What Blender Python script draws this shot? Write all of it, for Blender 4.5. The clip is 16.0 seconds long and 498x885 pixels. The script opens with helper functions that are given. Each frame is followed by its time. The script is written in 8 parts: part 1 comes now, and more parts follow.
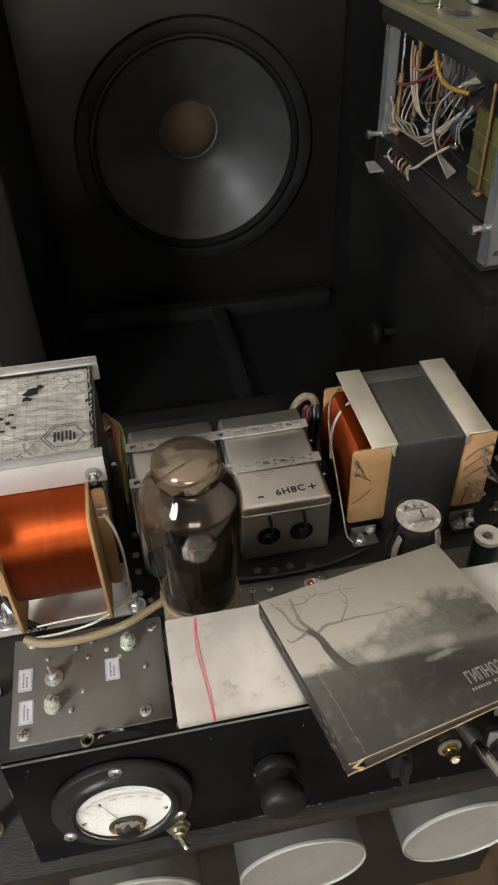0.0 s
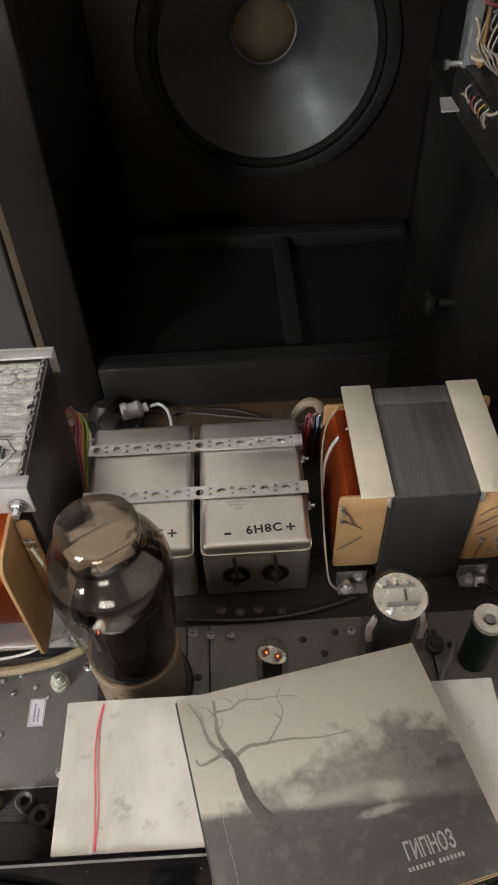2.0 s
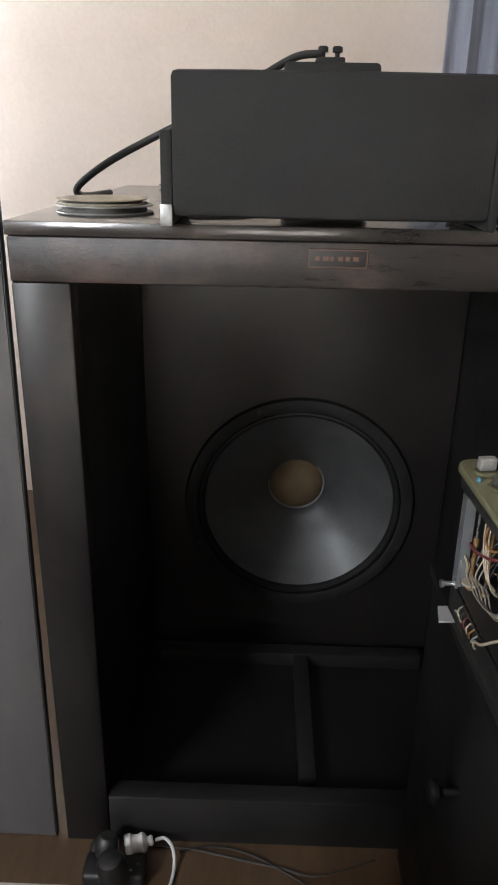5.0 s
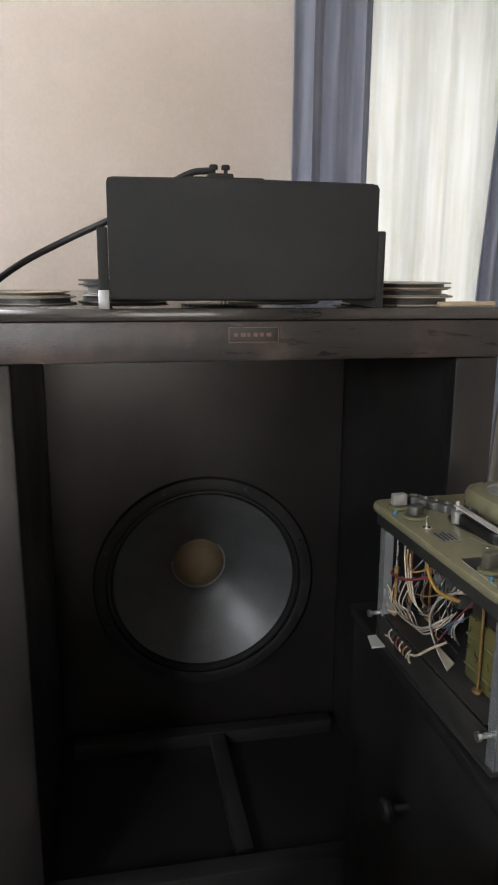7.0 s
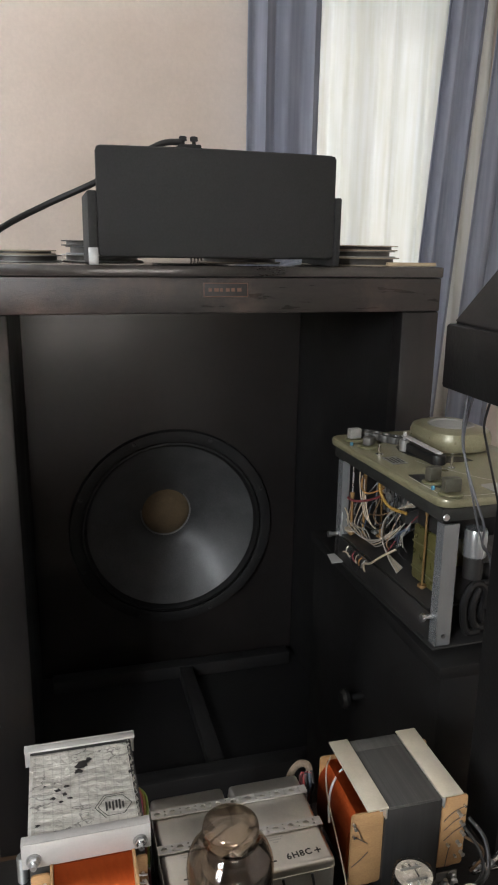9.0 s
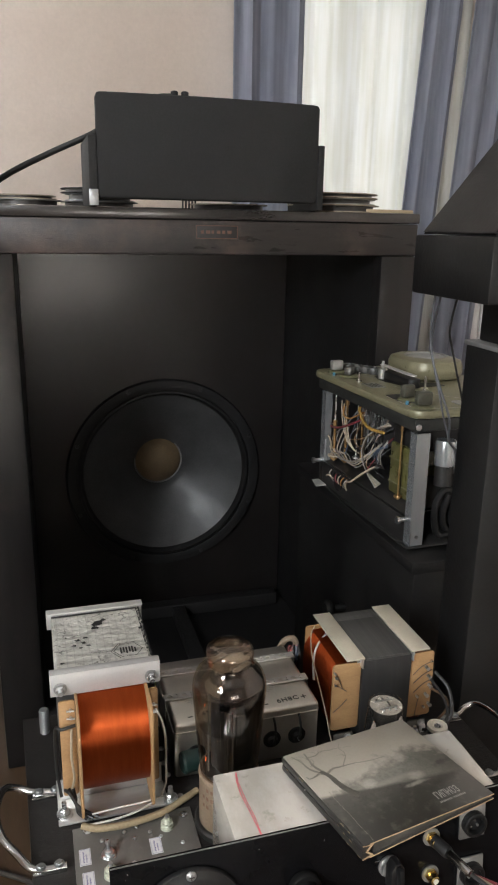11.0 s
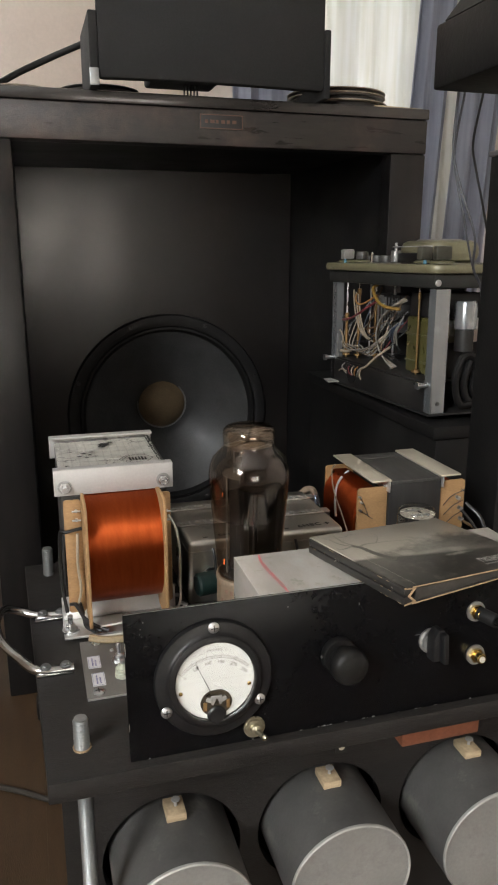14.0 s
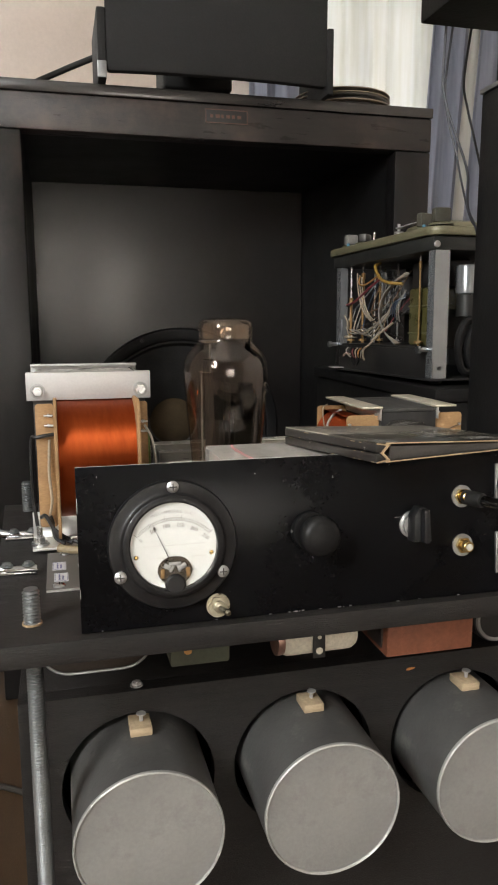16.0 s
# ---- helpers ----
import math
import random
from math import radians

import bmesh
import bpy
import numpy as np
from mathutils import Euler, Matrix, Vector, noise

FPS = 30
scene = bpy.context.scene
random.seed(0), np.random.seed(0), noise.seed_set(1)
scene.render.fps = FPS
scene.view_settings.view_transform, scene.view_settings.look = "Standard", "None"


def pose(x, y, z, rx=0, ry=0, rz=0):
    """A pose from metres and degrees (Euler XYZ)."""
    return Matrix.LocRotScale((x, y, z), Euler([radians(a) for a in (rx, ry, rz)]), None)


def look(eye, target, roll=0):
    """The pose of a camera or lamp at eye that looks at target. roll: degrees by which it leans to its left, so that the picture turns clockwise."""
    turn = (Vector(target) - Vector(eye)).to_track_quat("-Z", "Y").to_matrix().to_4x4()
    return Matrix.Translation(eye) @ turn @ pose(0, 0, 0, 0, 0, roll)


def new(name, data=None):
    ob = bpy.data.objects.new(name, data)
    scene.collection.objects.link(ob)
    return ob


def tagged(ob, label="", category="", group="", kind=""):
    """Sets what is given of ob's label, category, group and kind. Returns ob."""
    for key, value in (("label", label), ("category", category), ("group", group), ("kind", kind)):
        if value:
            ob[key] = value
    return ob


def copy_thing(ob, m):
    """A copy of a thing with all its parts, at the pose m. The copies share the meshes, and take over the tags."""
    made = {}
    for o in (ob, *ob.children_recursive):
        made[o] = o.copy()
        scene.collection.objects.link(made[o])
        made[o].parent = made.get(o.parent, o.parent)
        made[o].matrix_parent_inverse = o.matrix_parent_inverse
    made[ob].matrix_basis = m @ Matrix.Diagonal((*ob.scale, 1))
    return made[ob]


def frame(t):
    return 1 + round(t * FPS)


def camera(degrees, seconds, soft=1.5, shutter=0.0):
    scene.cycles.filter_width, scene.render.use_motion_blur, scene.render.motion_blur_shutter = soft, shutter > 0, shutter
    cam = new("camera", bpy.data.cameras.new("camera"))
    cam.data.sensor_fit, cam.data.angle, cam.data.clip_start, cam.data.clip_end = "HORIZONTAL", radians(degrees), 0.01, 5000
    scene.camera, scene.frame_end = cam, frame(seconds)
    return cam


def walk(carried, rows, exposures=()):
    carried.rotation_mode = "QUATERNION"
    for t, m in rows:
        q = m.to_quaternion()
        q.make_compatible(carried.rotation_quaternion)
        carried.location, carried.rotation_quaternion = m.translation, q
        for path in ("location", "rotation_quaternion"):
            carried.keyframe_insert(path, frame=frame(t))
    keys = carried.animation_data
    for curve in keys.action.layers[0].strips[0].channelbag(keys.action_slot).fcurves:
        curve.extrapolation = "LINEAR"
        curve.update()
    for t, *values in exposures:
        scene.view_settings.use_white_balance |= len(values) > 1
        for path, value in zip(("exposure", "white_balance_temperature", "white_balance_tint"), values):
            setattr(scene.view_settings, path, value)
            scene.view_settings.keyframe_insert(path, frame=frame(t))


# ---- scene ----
cam = camera(37.3, 16.0, soft=2.0)
PATH = [
    (0, (0.052, 0.098, 1.081), (0.308, 1.579, -0.238), -1.9),
    (0.5, (0.084, 0.142, 1.076), (0.28, 1.569, -0.312), -1.9),
    (1, (0.114, 0.175, 1.071), (0.24, 1.557, -0.37), -2.2),
    (1.5, (0.138, 0.206, 1.074), (0.207, 1.551, -0.404), -2.5),
    (2, (0.151, 0.228, 1.075), (0.173, 1.555, -0.421), -2.5),
    (2.5, (0.167, 0.239, 1.087), (0.144, 1.584, -0.393), -2.0),
    (3, (0.166, 0.244, 1.112), (0.108, 1.653, -0.306), -1.0),
    (3.5, (0.163, 0.246, 1.155), (0.068, 1.771, -0.135), 0.2),
    (4, (0.166, 0.239, 1.21), (0.047, 1.898, 0.098), 1.0),
    (4.5, (0.163, 0.234, 1.251), (0.058, 1.998, 0.314), 1.2),
    (5, (0.162, 0.235, 1.281), (0.125, 2.089, 0.531), 1.1),
    (7.3, (0.003, 0.101, 1.236), (0.415, 2.004, 0.779), 0.3),
    (7.5, (-0.013, 0.091, 1.238), (0.423, 1.986, 0.771), 0.3),
    (8, (-0.04, 0.058, 1.23), (0.444, 1.938, 0.75), 0.5),
    (8.5, (-0.035, 0.015, 1.22), (0.453, 1.891, 0.727), 0.4),
    (9, (-0.052, -0.031, 1.213), (0.458, 1.833, 0.697), 0.9),
    (11.3, (-0.112, -0.152, 1.138), (0.443, 1.684, 0.574), 0.7),
    (11.5, (-0.13, -0.151, 1.133), (0.437, 1.681, 0.565), 0.3),
    (12, (-0.165, -0.144, 1.101), (0.447, 1.67, 0.524), 0.2),
    (12.5, (-0.186, -0.136, 1.07), (0.453, 1.668, 0.486), 0.2),
    (13, (-0.176, -0.135, 1.043), (0.458, 1.673, 0.47), 0.1),
    (13.5, (-0.142, -0.146, 0.991), (0.454, 1.683, 0.445), 0.0),
    (14, (-0.109, -0.153, 0.911), (0.438, 1.701, 0.398), 0.1),
    (14.5, (-0.103, -0.154, 0.833), (0.399, 1.726, 0.371), 0.1),
    (15, (-0.101, -0.157, 0.801), (0.375, 1.742, 0.393), 0.1),
    (15.5, (-0.081, -0.158, 0.781), (0.393, 1.752, 0.421), -0.1),
    (16, (-0.068, -0.169, 0.759), (0.42, 1.741, 0.425), -0.1),
]
# stops, kelvin, tint
EXPOSURES = [(0.0, 0.50, 6350, 10), (2.0, 0.55, 6250, 10), (3.5, 0.64, 6050, 10), (5.0, 0.66, 6000, 10), (7.2, 0.50, 6050, 10), (8.5, 0.46, 6050, 10), (12.0, 0.38, 6150, 10), (14.0, 0.28, 6300, 10), (16.0, 0.36, 6350, 10)]
walk(cam, [(t, look(eye, target, roll)) for t, eye, target, roll in PATH], EXPOSURES)

# ---- light ----
world = bpy.data.worlds.new("world")
scene.world = world
world.use_nodes = True
sky = world.node_tree.nodes.new("ShaderNodeTexSky")
sky.sky_type, sky.sun_disc = "NISHITA", False
sky.sun_elevation, sky.sun_rotation = radians(38), radians(25)
world.node_tree.links.new(sky.outputs[0], world.node_tree.nodes["Background"].inputs[0])
world.node_tree.nodes["Background"].inputs[1].default_value = 0.12


def area_lamp(name, eye, target, w, h, watts, colour):
    data = bpy.data.lights.new(name, "AREA")
    data.shape, data.size, data.size_y, data.energy, data.color = "RECTANGLE", w, h, watts, colour
    ob = new(name, data)
    ob.matrix_basis = look(eye, target)
    return ob


sun_data = bpy.data.lights.new("sun", "SUN")
sun_data.energy, sun_data.angle, sun_data.color = 0.8, radians(2.0), (1.0, 0.95, 0.88)
sun = new("sun", sun_data)
sun.matrix_basis = look((1.6, 4.6, 4.0), (1.0, 2.6, 1.2))
area_lamp("daylight_north", (1.19, 3.02, 1.60), (1.19, 0.0, 1.55), 0.66, 1.4, 3.8, (0.98, 0.99, 1.0))
# fill lamp added in an unseen opening to brighten the back wall
area_lamp("daylight_back_west", (-1.72, 2.20, 1.75), (0.6, 2.75, 1.65), 0.7, 1.0, 23, (1.0, 0.975, 0.94))
area_lamp("daylight_south", (0.05, -2.50, 0.96), (0.08, 1.885, 0.90), 1.10, 0.74, 14.0, (1.0, 0.90, 0.79))
area_lamp("daylight_west", (-1.72, -1.17, 1.88), (0.15, 0.60, 0.70), 0.8, 1.0, 84, (1.0, 0.995, 0.965))


# ---- materials ----
def nodes_of(name):
    m = bpy.data.materials.new(name)
    m.use_nodes = True
    nt = m.node_tree
    return m, nt, nt.nodes["Principled BSDF"]


def noise_node(nt, scale, detail=4.0, rough=0.55, stretch=None, kind="Object"):
    co = nt.nodes.new("ShaderNodeTexCoord")
    tex = nt.nodes.new("ShaderNodeTexNoise")
    tex.inputs["Scale"].default_value, tex.inputs["Detail"].default_value = scale, detail
    tex.inputs["Roughness"].default_value = rough
    out = co.outputs[kind]
    if stretch:
        mp = nt.nodes.new("ShaderNodeMapping")
        mp.inputs["Scale"].default_value = stretch
        nt.links.new(out, mp.inputs["Vector"])
        out = mp.outputs[0]
    nt.links.new(out, tex.inputs["Vector"])
    return tex


def ramp(nt, src, stops):
    r = nt.nodes.new("ShaderNodeValToRGB")
    nt.links.new(src, r.inputs[0])
    e = r.color_ramp.elements
    while len(e) < len(stops):
        e.new(0.5)
    for k, (p, c) in enumerate(stops):
        e[k].position = p
        e[k].color = (*c, 1) if len(c) == 3 else (c[0], c[0], c[0], 1)
    return r.outputs[0]


def mixc(nt, fac, a, b, mode="MIX"):
    n = nt.nodes.new("ShaderNodeMix")
    n.data_type, n.blend_type = "RGBA", mode
    for sock, v in ((n.inputs[0], fac), (n.inputs[6], a), (n.inputs[7], b)):
        if isinstance(v, (int, float)):
            sock.default_value = v
        elif isinstance(v, tuple):
            sock.default_value = (*v, 1)
        else:
            nt.links.new(v, sock)
    return n.outputs[2]


def surface(name, a, b, rough=0.5, metal=0.0, scale=30.0, fine=400.0, bump=0.1, rvar=0.12, stretch=None, wear=None, coat=0.0, spec=0.5, grain=0.25):
    """Two scales of variation: broad patches from a to b, fine grain over it, gloss that varies, and wear in spots."""
    m, nt, p = nodes_of(name)
    broad = noise_node(nt, scale, 5, 0.6, stretch)
    small = noise_node(nt, fine, 3, 0.6, stretch)
    col = ramp(nt, broad.outputs[0], ((0.3, a), (0.7, b)))
    g = ramp(nt, small.outputs[0], ((0.25, (1 - grain,)), (0.75, (1 + grain * 0.4,))))
    col = mixc(nt, 1.0, col, g, "MULTIPLY")
    if wear:
        spots = noise_node(nt, wear[1], 6, 0.7)
        f = ramp(nt, spots.outputs[0], ((wear[2], (0.0,)), (wear[2] + (wear[3] if len(wear) > 3 else 0.06), (1.0,))))
        col = mixc(nt, f, col, wear[0])
    nt.links.new(col, p.inputs["Base Color"])
    p.inputs["Metallic"].default_value = metal
    p.inputs["Specular IOR Level"].default_value = spec
    p.inputs["Coat Weight"].default_value = coat
    rr = ramp(nt, broad.outputs[0], ((0.25, (max(0.03, rough - rvar),)), (0.75, (min(1, rough + rvar),))))
    nt.links.new(rr, p.inputs["Roughness"])
    if bump:
        bn = nt.nodes.new("ShaderNodeBump")
        bn.inputs["Strength"].default_value, bn.inputs["Distance"].default_value = bump, 0.002
        nt.links.new(small.outputs[0], bn.inputs["Height"])
        nt.links.new(bn.outputs[0], p.inputs["Normal"])
    return m


def glow(name, colour, strength):
    m, nt, p = nodes_of(name)
    p.inputs["Base Color"].default_value = (*colour, 1)
    p.inputs["Emission Color"].default_value = (*colour, 1)
    p.inputs["Emission Strength"].default_value = strength
    return m


def glassy(name, colour, rough=0.02, ior=1.47, body=0.0):
    m, nt, p = nodes_of(name)
    smear = noise_node(nt, 60, 4)
    p.inputs["Base Color"].default_value = (*colour, 1)
    p.inputs["Transmission Weight"].default_value = 1.0 - body
    p.inputs["IOR"].default_value = ior
    nt.links.new(ramp(nt, smear.outputs[0], ((0.62, (rough,)), (0.9, (rough + 0.05,)))), p.inputs["Roughness"])
    return m


def blown_glass(name, tint):
    """Thin blown glass: clear, a little tinted, mirror-bright towards its rim."""
    m, nt, p = nodes_of(name)
    edge = nt.nodes.new("ShaderNodeLayerWeight")
    edge.inputs["Blend"].default_value = 0.5
    clear, shine, both = (nt.nodes.new("ShaderNode" + k) for k in ("BsdfTransparent", "BsdfGlossy", "MixShader"))
    clear.inputs[0].default_value = (*tint, 1)
    shine.inputs["Roughness"].default_value = 0.035
    nt.links.new(ramp(nt, edge.outputs["Facing"], ((0.0, (0.075,)), (0.6, (0.12,)), (0.85, (0.32,)), (1.0, (0.75,)))), both.inputs[0])
    nt.links.new(clear.outputs[0], both.inputs[1]), nt.links.new(shine.outputs[0], both.inputs[2])
    nt.links.new(both.outputs[0], nt.nodes["Material Output"].inputs[0])
    return m


def smudged_mat():
    """Bare rolled aluminium sheet with grey finger smudges, scuffs and fine scratches."""
    m, nt, p = nodes_of("alu_cover")
    broad, smear, spots = noise_node(nt, 12, 5, 0.6), noise_node(nt, 24, 6, 0.68, (1, 0.45, 1)), noise_node(nt, 60, 5, 0.7)
    col = ramp(nt, broad.outputs[0], ((0.3, (0.75, 0.715, 0.655)), (0.7, (0.84, 0.805, 0.745))))
    col = mixc(nt, ramp(nt, smear.outputs[0], ((0.46, (0.0,)), (0.64, (0.55,)))), col, (0.50, 0.47, 0.42))
    col = mixc(nt, ramp(nt, spots.outputs[0], ((0.60, (0.0,)), (0.68, (0.6,)))), col, (0.34, 0.32, 0.28))
    nt.links.new(col, p.inputs["Base Color"])
    p.inputs["Metallic"].default_value = 0.55
    nt.links.new(ramp(nt, smear.outputs[0], ((0.2, (0.22,)), (0.8, (0.28,)))), p.inputs["Roughness"])
    return m


M = {}
M["black_wood"] = surface("black_wood", (0.009, 0.0088, 0.009), (0.018, 0.0172, 0.0168), 0.42, 0, 7, 160, 0.25, 0.12, (1, 6, 1), ((0.07, 0.045, 0.035), 9, 0.70))
M["black_stile"] = surface("black_stile", (0.0052, 0.0052, 0.0056), (0.0115, 0.0106, 0.0106), 0.40, 0, 7, 160, 0.16, 0.05, (6, 6, 0.6), ((0.030, 0.023, 0.020), 4, 0.55, 0.22), spec=0.3, coat=0.16)
M["black_stile"].node_tree.nodes["Principled BSDF"].inputs["Coat Roughness"].default_value = 0.24
M["black_stile"].node_tree.nodes["Principled BSDF"].inputs["Coat Tint"].default_value = (1.0, 0.86, 0.78, 1)
M["black_top"] = surface("black_top", (0.022, 0.020, 0.019), (0.040, 0.036, 0.033), 0.20, 0, 6, 150, 0.06, 0.06, (1, 5, 5), coat=0.4)
# brown patches: real scuffs, their colour lifted to imitate reflected light on the rail
M["black_rail"] = surface("black_rail", (0.013, 0.0120, 0.0116), (0.030, 0.0250, 0.0228), 0.33, 0, 9, 150, 0.3, 0.12, (1, 6, 7), ((0.100, 0.066, 0.053), 4, 0.49, 0.28), spec=0.36, coat=0.12)
M["black_rail"].node_tree.nodes["Principled BSDF"].inputs["Coat Roughness"].default_value = 0.36
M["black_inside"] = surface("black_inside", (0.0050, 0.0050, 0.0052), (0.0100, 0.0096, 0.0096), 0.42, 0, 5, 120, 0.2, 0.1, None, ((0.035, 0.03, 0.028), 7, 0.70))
M["black_board"] = surface("black_board", (0.010, 0.0092, 0.0088), (0.022, 0.0195, 0.018), 0.5, 0, 14, 140, 0.4, 0.1, (1, 9, 9), ((0.20, 0.15, 0.11), 75, 0.765), spec=0.3)
M["black_panel"] = surface("black_panel", (0.0022, 0.0022, 0.0025), (0.0045, 0.0045, 0.005), 0.24, 0, 6, 300, 0.02, 0.03, spec=0.11, grain=0.10)
M["black_baffle"] = surface("black_baffle", (0.0060, 0.0057, 0.0056), (0.0098, 0.0090, 0.0086), 0.5, 0, 7, 60, 0.06, 0.04, None, ((0.0050, 0.0047, 0.0047), 22, 0.50, 0.30), spec=0.3)
nt = M["black_baffle"].node_tree
nt.links.new(ramp(nt, noise_node(nt, 5, 5, 0.6).outputs[0], ((0.25, (0.17,)), (0.75, (0.27,)))), nt.nodes["Principled BSDF"].inputs["Coat Roughness"])
nt.links.new(ramp(nt, noise_node(nt, 16, 5, 0.7, (1, 1, 0.6)).outputs[0], ((0.25, (0.30,)), (0.75, (0.66,)))), nt.nodes["Principled BSDF"].inputs["Coat Weight"])
nt.nodes["Principled BSDF"].inputs["Coat Tint"].default_value = (1.0, 0.86, 0.78, 1)
M["black_baffle"].node_tree.nodes["Principled BSDF"].inputs["Coat IOR"].default_value = 1.65
M["black_plain"] = surface("black_plain", (0.010, 0.010, 0.010), (0.018, 0.017, 0.016), 0.5, 0, 12, 300, 0.12, 0.1)
M["bakelite"] = surface("bakelite", (0.007, 0.007, 0.0075), (0.013, 0.0125, 0.0125), 0.38, 0, 60, 600, 0.05, 0.08, spec=0.3)
M["movement"] = surface("movement", (0.030, 0.024, 0.017), (0.075, 0.058, 0.038), 0.35, 0.5, 220, 900, 0.4)
M["knob_black"] = surface("knob_black", (0.006, 0.0059, 0.0059), (0.010, 0.0098, 0.0095), 0.40, 0, 60, 500, 0.08, 0.1, spec=0.24)
M["rubber"] = surface("rubber", (0.0075, 0.0075, 0.0075), (0.0140, 0.0135, 0.0130), 0.6, 0, 20, 300, 0.15, spec=0.25)
M["cone_paper"] = surface("cone_paper", (0.036, 0.037, 0.038), (0.064, 0.064, 0.064), 0.44, 0, 14, 220, 0.16, 0.12, spec=0.4)
M["dust_cap"] = surface("dust_cap", (0.115, 0.080, 0.042), (0.17, 0.120, 0.066), 0.8, 0, 30, 400, 0.4)
M["wall_paint"] = surface("wall_paint", (0.66, 0.58, 0.51), (0.72, 0.64, 0.57), 0.75, 0, 2.5, 90, 0.25, 0.08, grain=0.06)
M["ceiling_paint"] = surface("ceiling_paint", (0.76, 0.74, 0.70), (0.80, 0.78, 0.75), 0.8, 0, 3, 90, 0.1, 0.05, grain=0.05)
M["ribbed_white"] = surface("ribbed_white", (0.68, 0.67, 0.68), (0.76, 0.75, 0.76), 0.35, 0, 8, 200, 0.08, 0.08, grain=0.06)
M["floor_wood"] = surface("floor_wood", (0.055, 0.032, 0.017), (0.092, 0.056, 0.031), 0.42, 0, 6, 120, 0.25, 0.12, (7, 1, 1))
M["grey_door"] = surface("grey_door", (0.072, 0.069, 0.072), (0.108, 0.104, 0.108), 0.45, 0, 2.5, 160, 0.15, 0.12, (6, 6, 1))
M["alu"] = surface("alu", (0.62, 0.61, 0.59), (0.74, 0.73, 0.71), 0.36, 0.85, 18, 700, 0.08, 0.1, (1, 8, 1), ((0.35, 0.33, 0.30), 45, 0.76), grain=0.07)
M["alu_matte"] = surface("alu_matte", (0.42, 0.412, 0.40), (0.49, 0.482, 0.47), 0.52, 0.45, 14, 500, 0.05, 0.06, None, ((0.40, 0.385, 0.36), 40, 0.74), grain=0.06)
M["alu_cover"] = smudged_mat()
M["alu_strip"] = surface("alu_strip", (0.62, 0.57, 0.46), (0.74, 0.69, 0.57), 0.40, 0.6, 25, 500, 0.08, 0.08, grain=0.07)
M["can_metal"] = surface("can_metal", (0.62, 0.60, 0.55), (0.76, 0.73, 0.67), 0.31, 0.95, 16, 420, 0.02, 0.05, None, ((0.56, 0.535, 0.48), 20, 0.54, 0.3), grain=0.06)
M["cylinder_grey"] = surface("cylinder_grey", (0.066, 0.064, 0.062), (0.104, 0.102, 0.098), 0.44, 0.1, 20, 350, 0.12, 0.1, None, ((0.165, 0.155, 0.142), 17, 0.54, 0.16), grain=0.10)
M["disc_grey"] = surface("disc_grey", (0.345, 0.350, 0.335), (0.44, 0.447, 0.425), 0.46, 0.6, 14, 300, 0.12, 0.12, None, ((0.29, 0.281, 0.268), 24, 0.53, 0.2), grain=0.10)
M["rim_grey"] = surface("rim_grey", (0.36, 0.355, 0.335), (0.46, 0.455, 0.43), 0.45, 0.3, 30, 400, 0.1, 0.1, grain=0.1)
M["steel"] = surface("steel", (0.55, 0.56, 0.57), (0.62, 0.63, 0.64), 0.30, 0.95, 25, 900, 0.1, 0.12, grain=0.07)
M["steel_dull"] = surface("steel_dull", (0.28, 0.28, 0.27), (0.42, 0.42, 0.41), 0.42, 0.8, 25, 500, 0.12, 0.12, grain=0.07)
M["chrome"] = surface("chrome", (0.72, 0.72, 0.72), (0.80, 0.80, 0.80), 0.12, 1.0, 30, 600, 0.02, 0.05, grain=0.07)
M["worn_chrome"] = surface("worn_chrome", (0.40, 0.40, 0.40), (0.52, 0.52, 0.51), 0.18, 1.0, 30, 600, 0.04, 0.1, None, ((0.25, 0.23, 0.21), 60, 0.66), grain=0.1)
M["brass"] = surface("brass", (0.50, 0.36, 0.14), (0.62, 0.46, 0.20), 0.25, 1.0, 60, 700, 0.05, 0.1, grain=0.07)
M["chassis_grey"] = surface("chassis_grey", (0.125, 0.119, 0.108), (0.165, 0.157, 0.143), 0.45, 0.35, 20, 450, 0.15, 0.1, grain=0.07)
M["dark_bronze"] = surface("dark_bronze", (0.045, 0.036, 0.030), (0.085, 0.066, 0.052), 0.35, 0.5, 14, 400, 0.08, 0.1)
M["fibre"] = surface("fibre", (0.285, 0.165, 0.070), (0.37, 0.22, 0.098), 0.65, 0, 30, 350, 0.2, 0.08, (1, 1, 3))
M["sleeve"] = surface("sleeve", (0.24, 0.185, 0.105), (0.32, 0.25, 0.15), 0.6, 0, 60, 400, 0.2)
M["paper_white"] = surface("paper_white", (0.54, 0.53, 0.54), (0.62, 0.61, 0.62), 0.6, 0, 60, 500, 0.05, grain=0.05)
M["dial_white"] = surface("dial_white", (0.435, 0.438, 0.418), (0.495, 0.498, 0.476), 0.5, 0, 60, 700, 0.02, grain=0.03)
M["ink"] = surface("ink", (0.02, 0.02, 0.02), (0.035, 0.033, 0.03), 0.6, 0, 80, 700, 0.0)
M["title_ink"] = surface("title_ink", (0.22, 0.215, 0.20), (0.29, 0.283, 0.265), 0.5, 0, 300, 700, 0.0)
M["ink_tree"] = surface("ink_tree", (0.17, 0.156, 0.128), (0.25, 0.232, 0.195), 0.5, 0, 120, 700, 0.0)
M["ink_trunk"] = surface("ink_trunk", (0.065, 0.060, 0.050), (0.12, 0.111, 0.092), 0.5, 0, 120, 700, 0.0)
M["faded_print"] = surface("faded_print", (0.17, 0.095, 0.06), (0.23, 0.14, 0.095), 0.6, 0, 200, 700, 0.0)
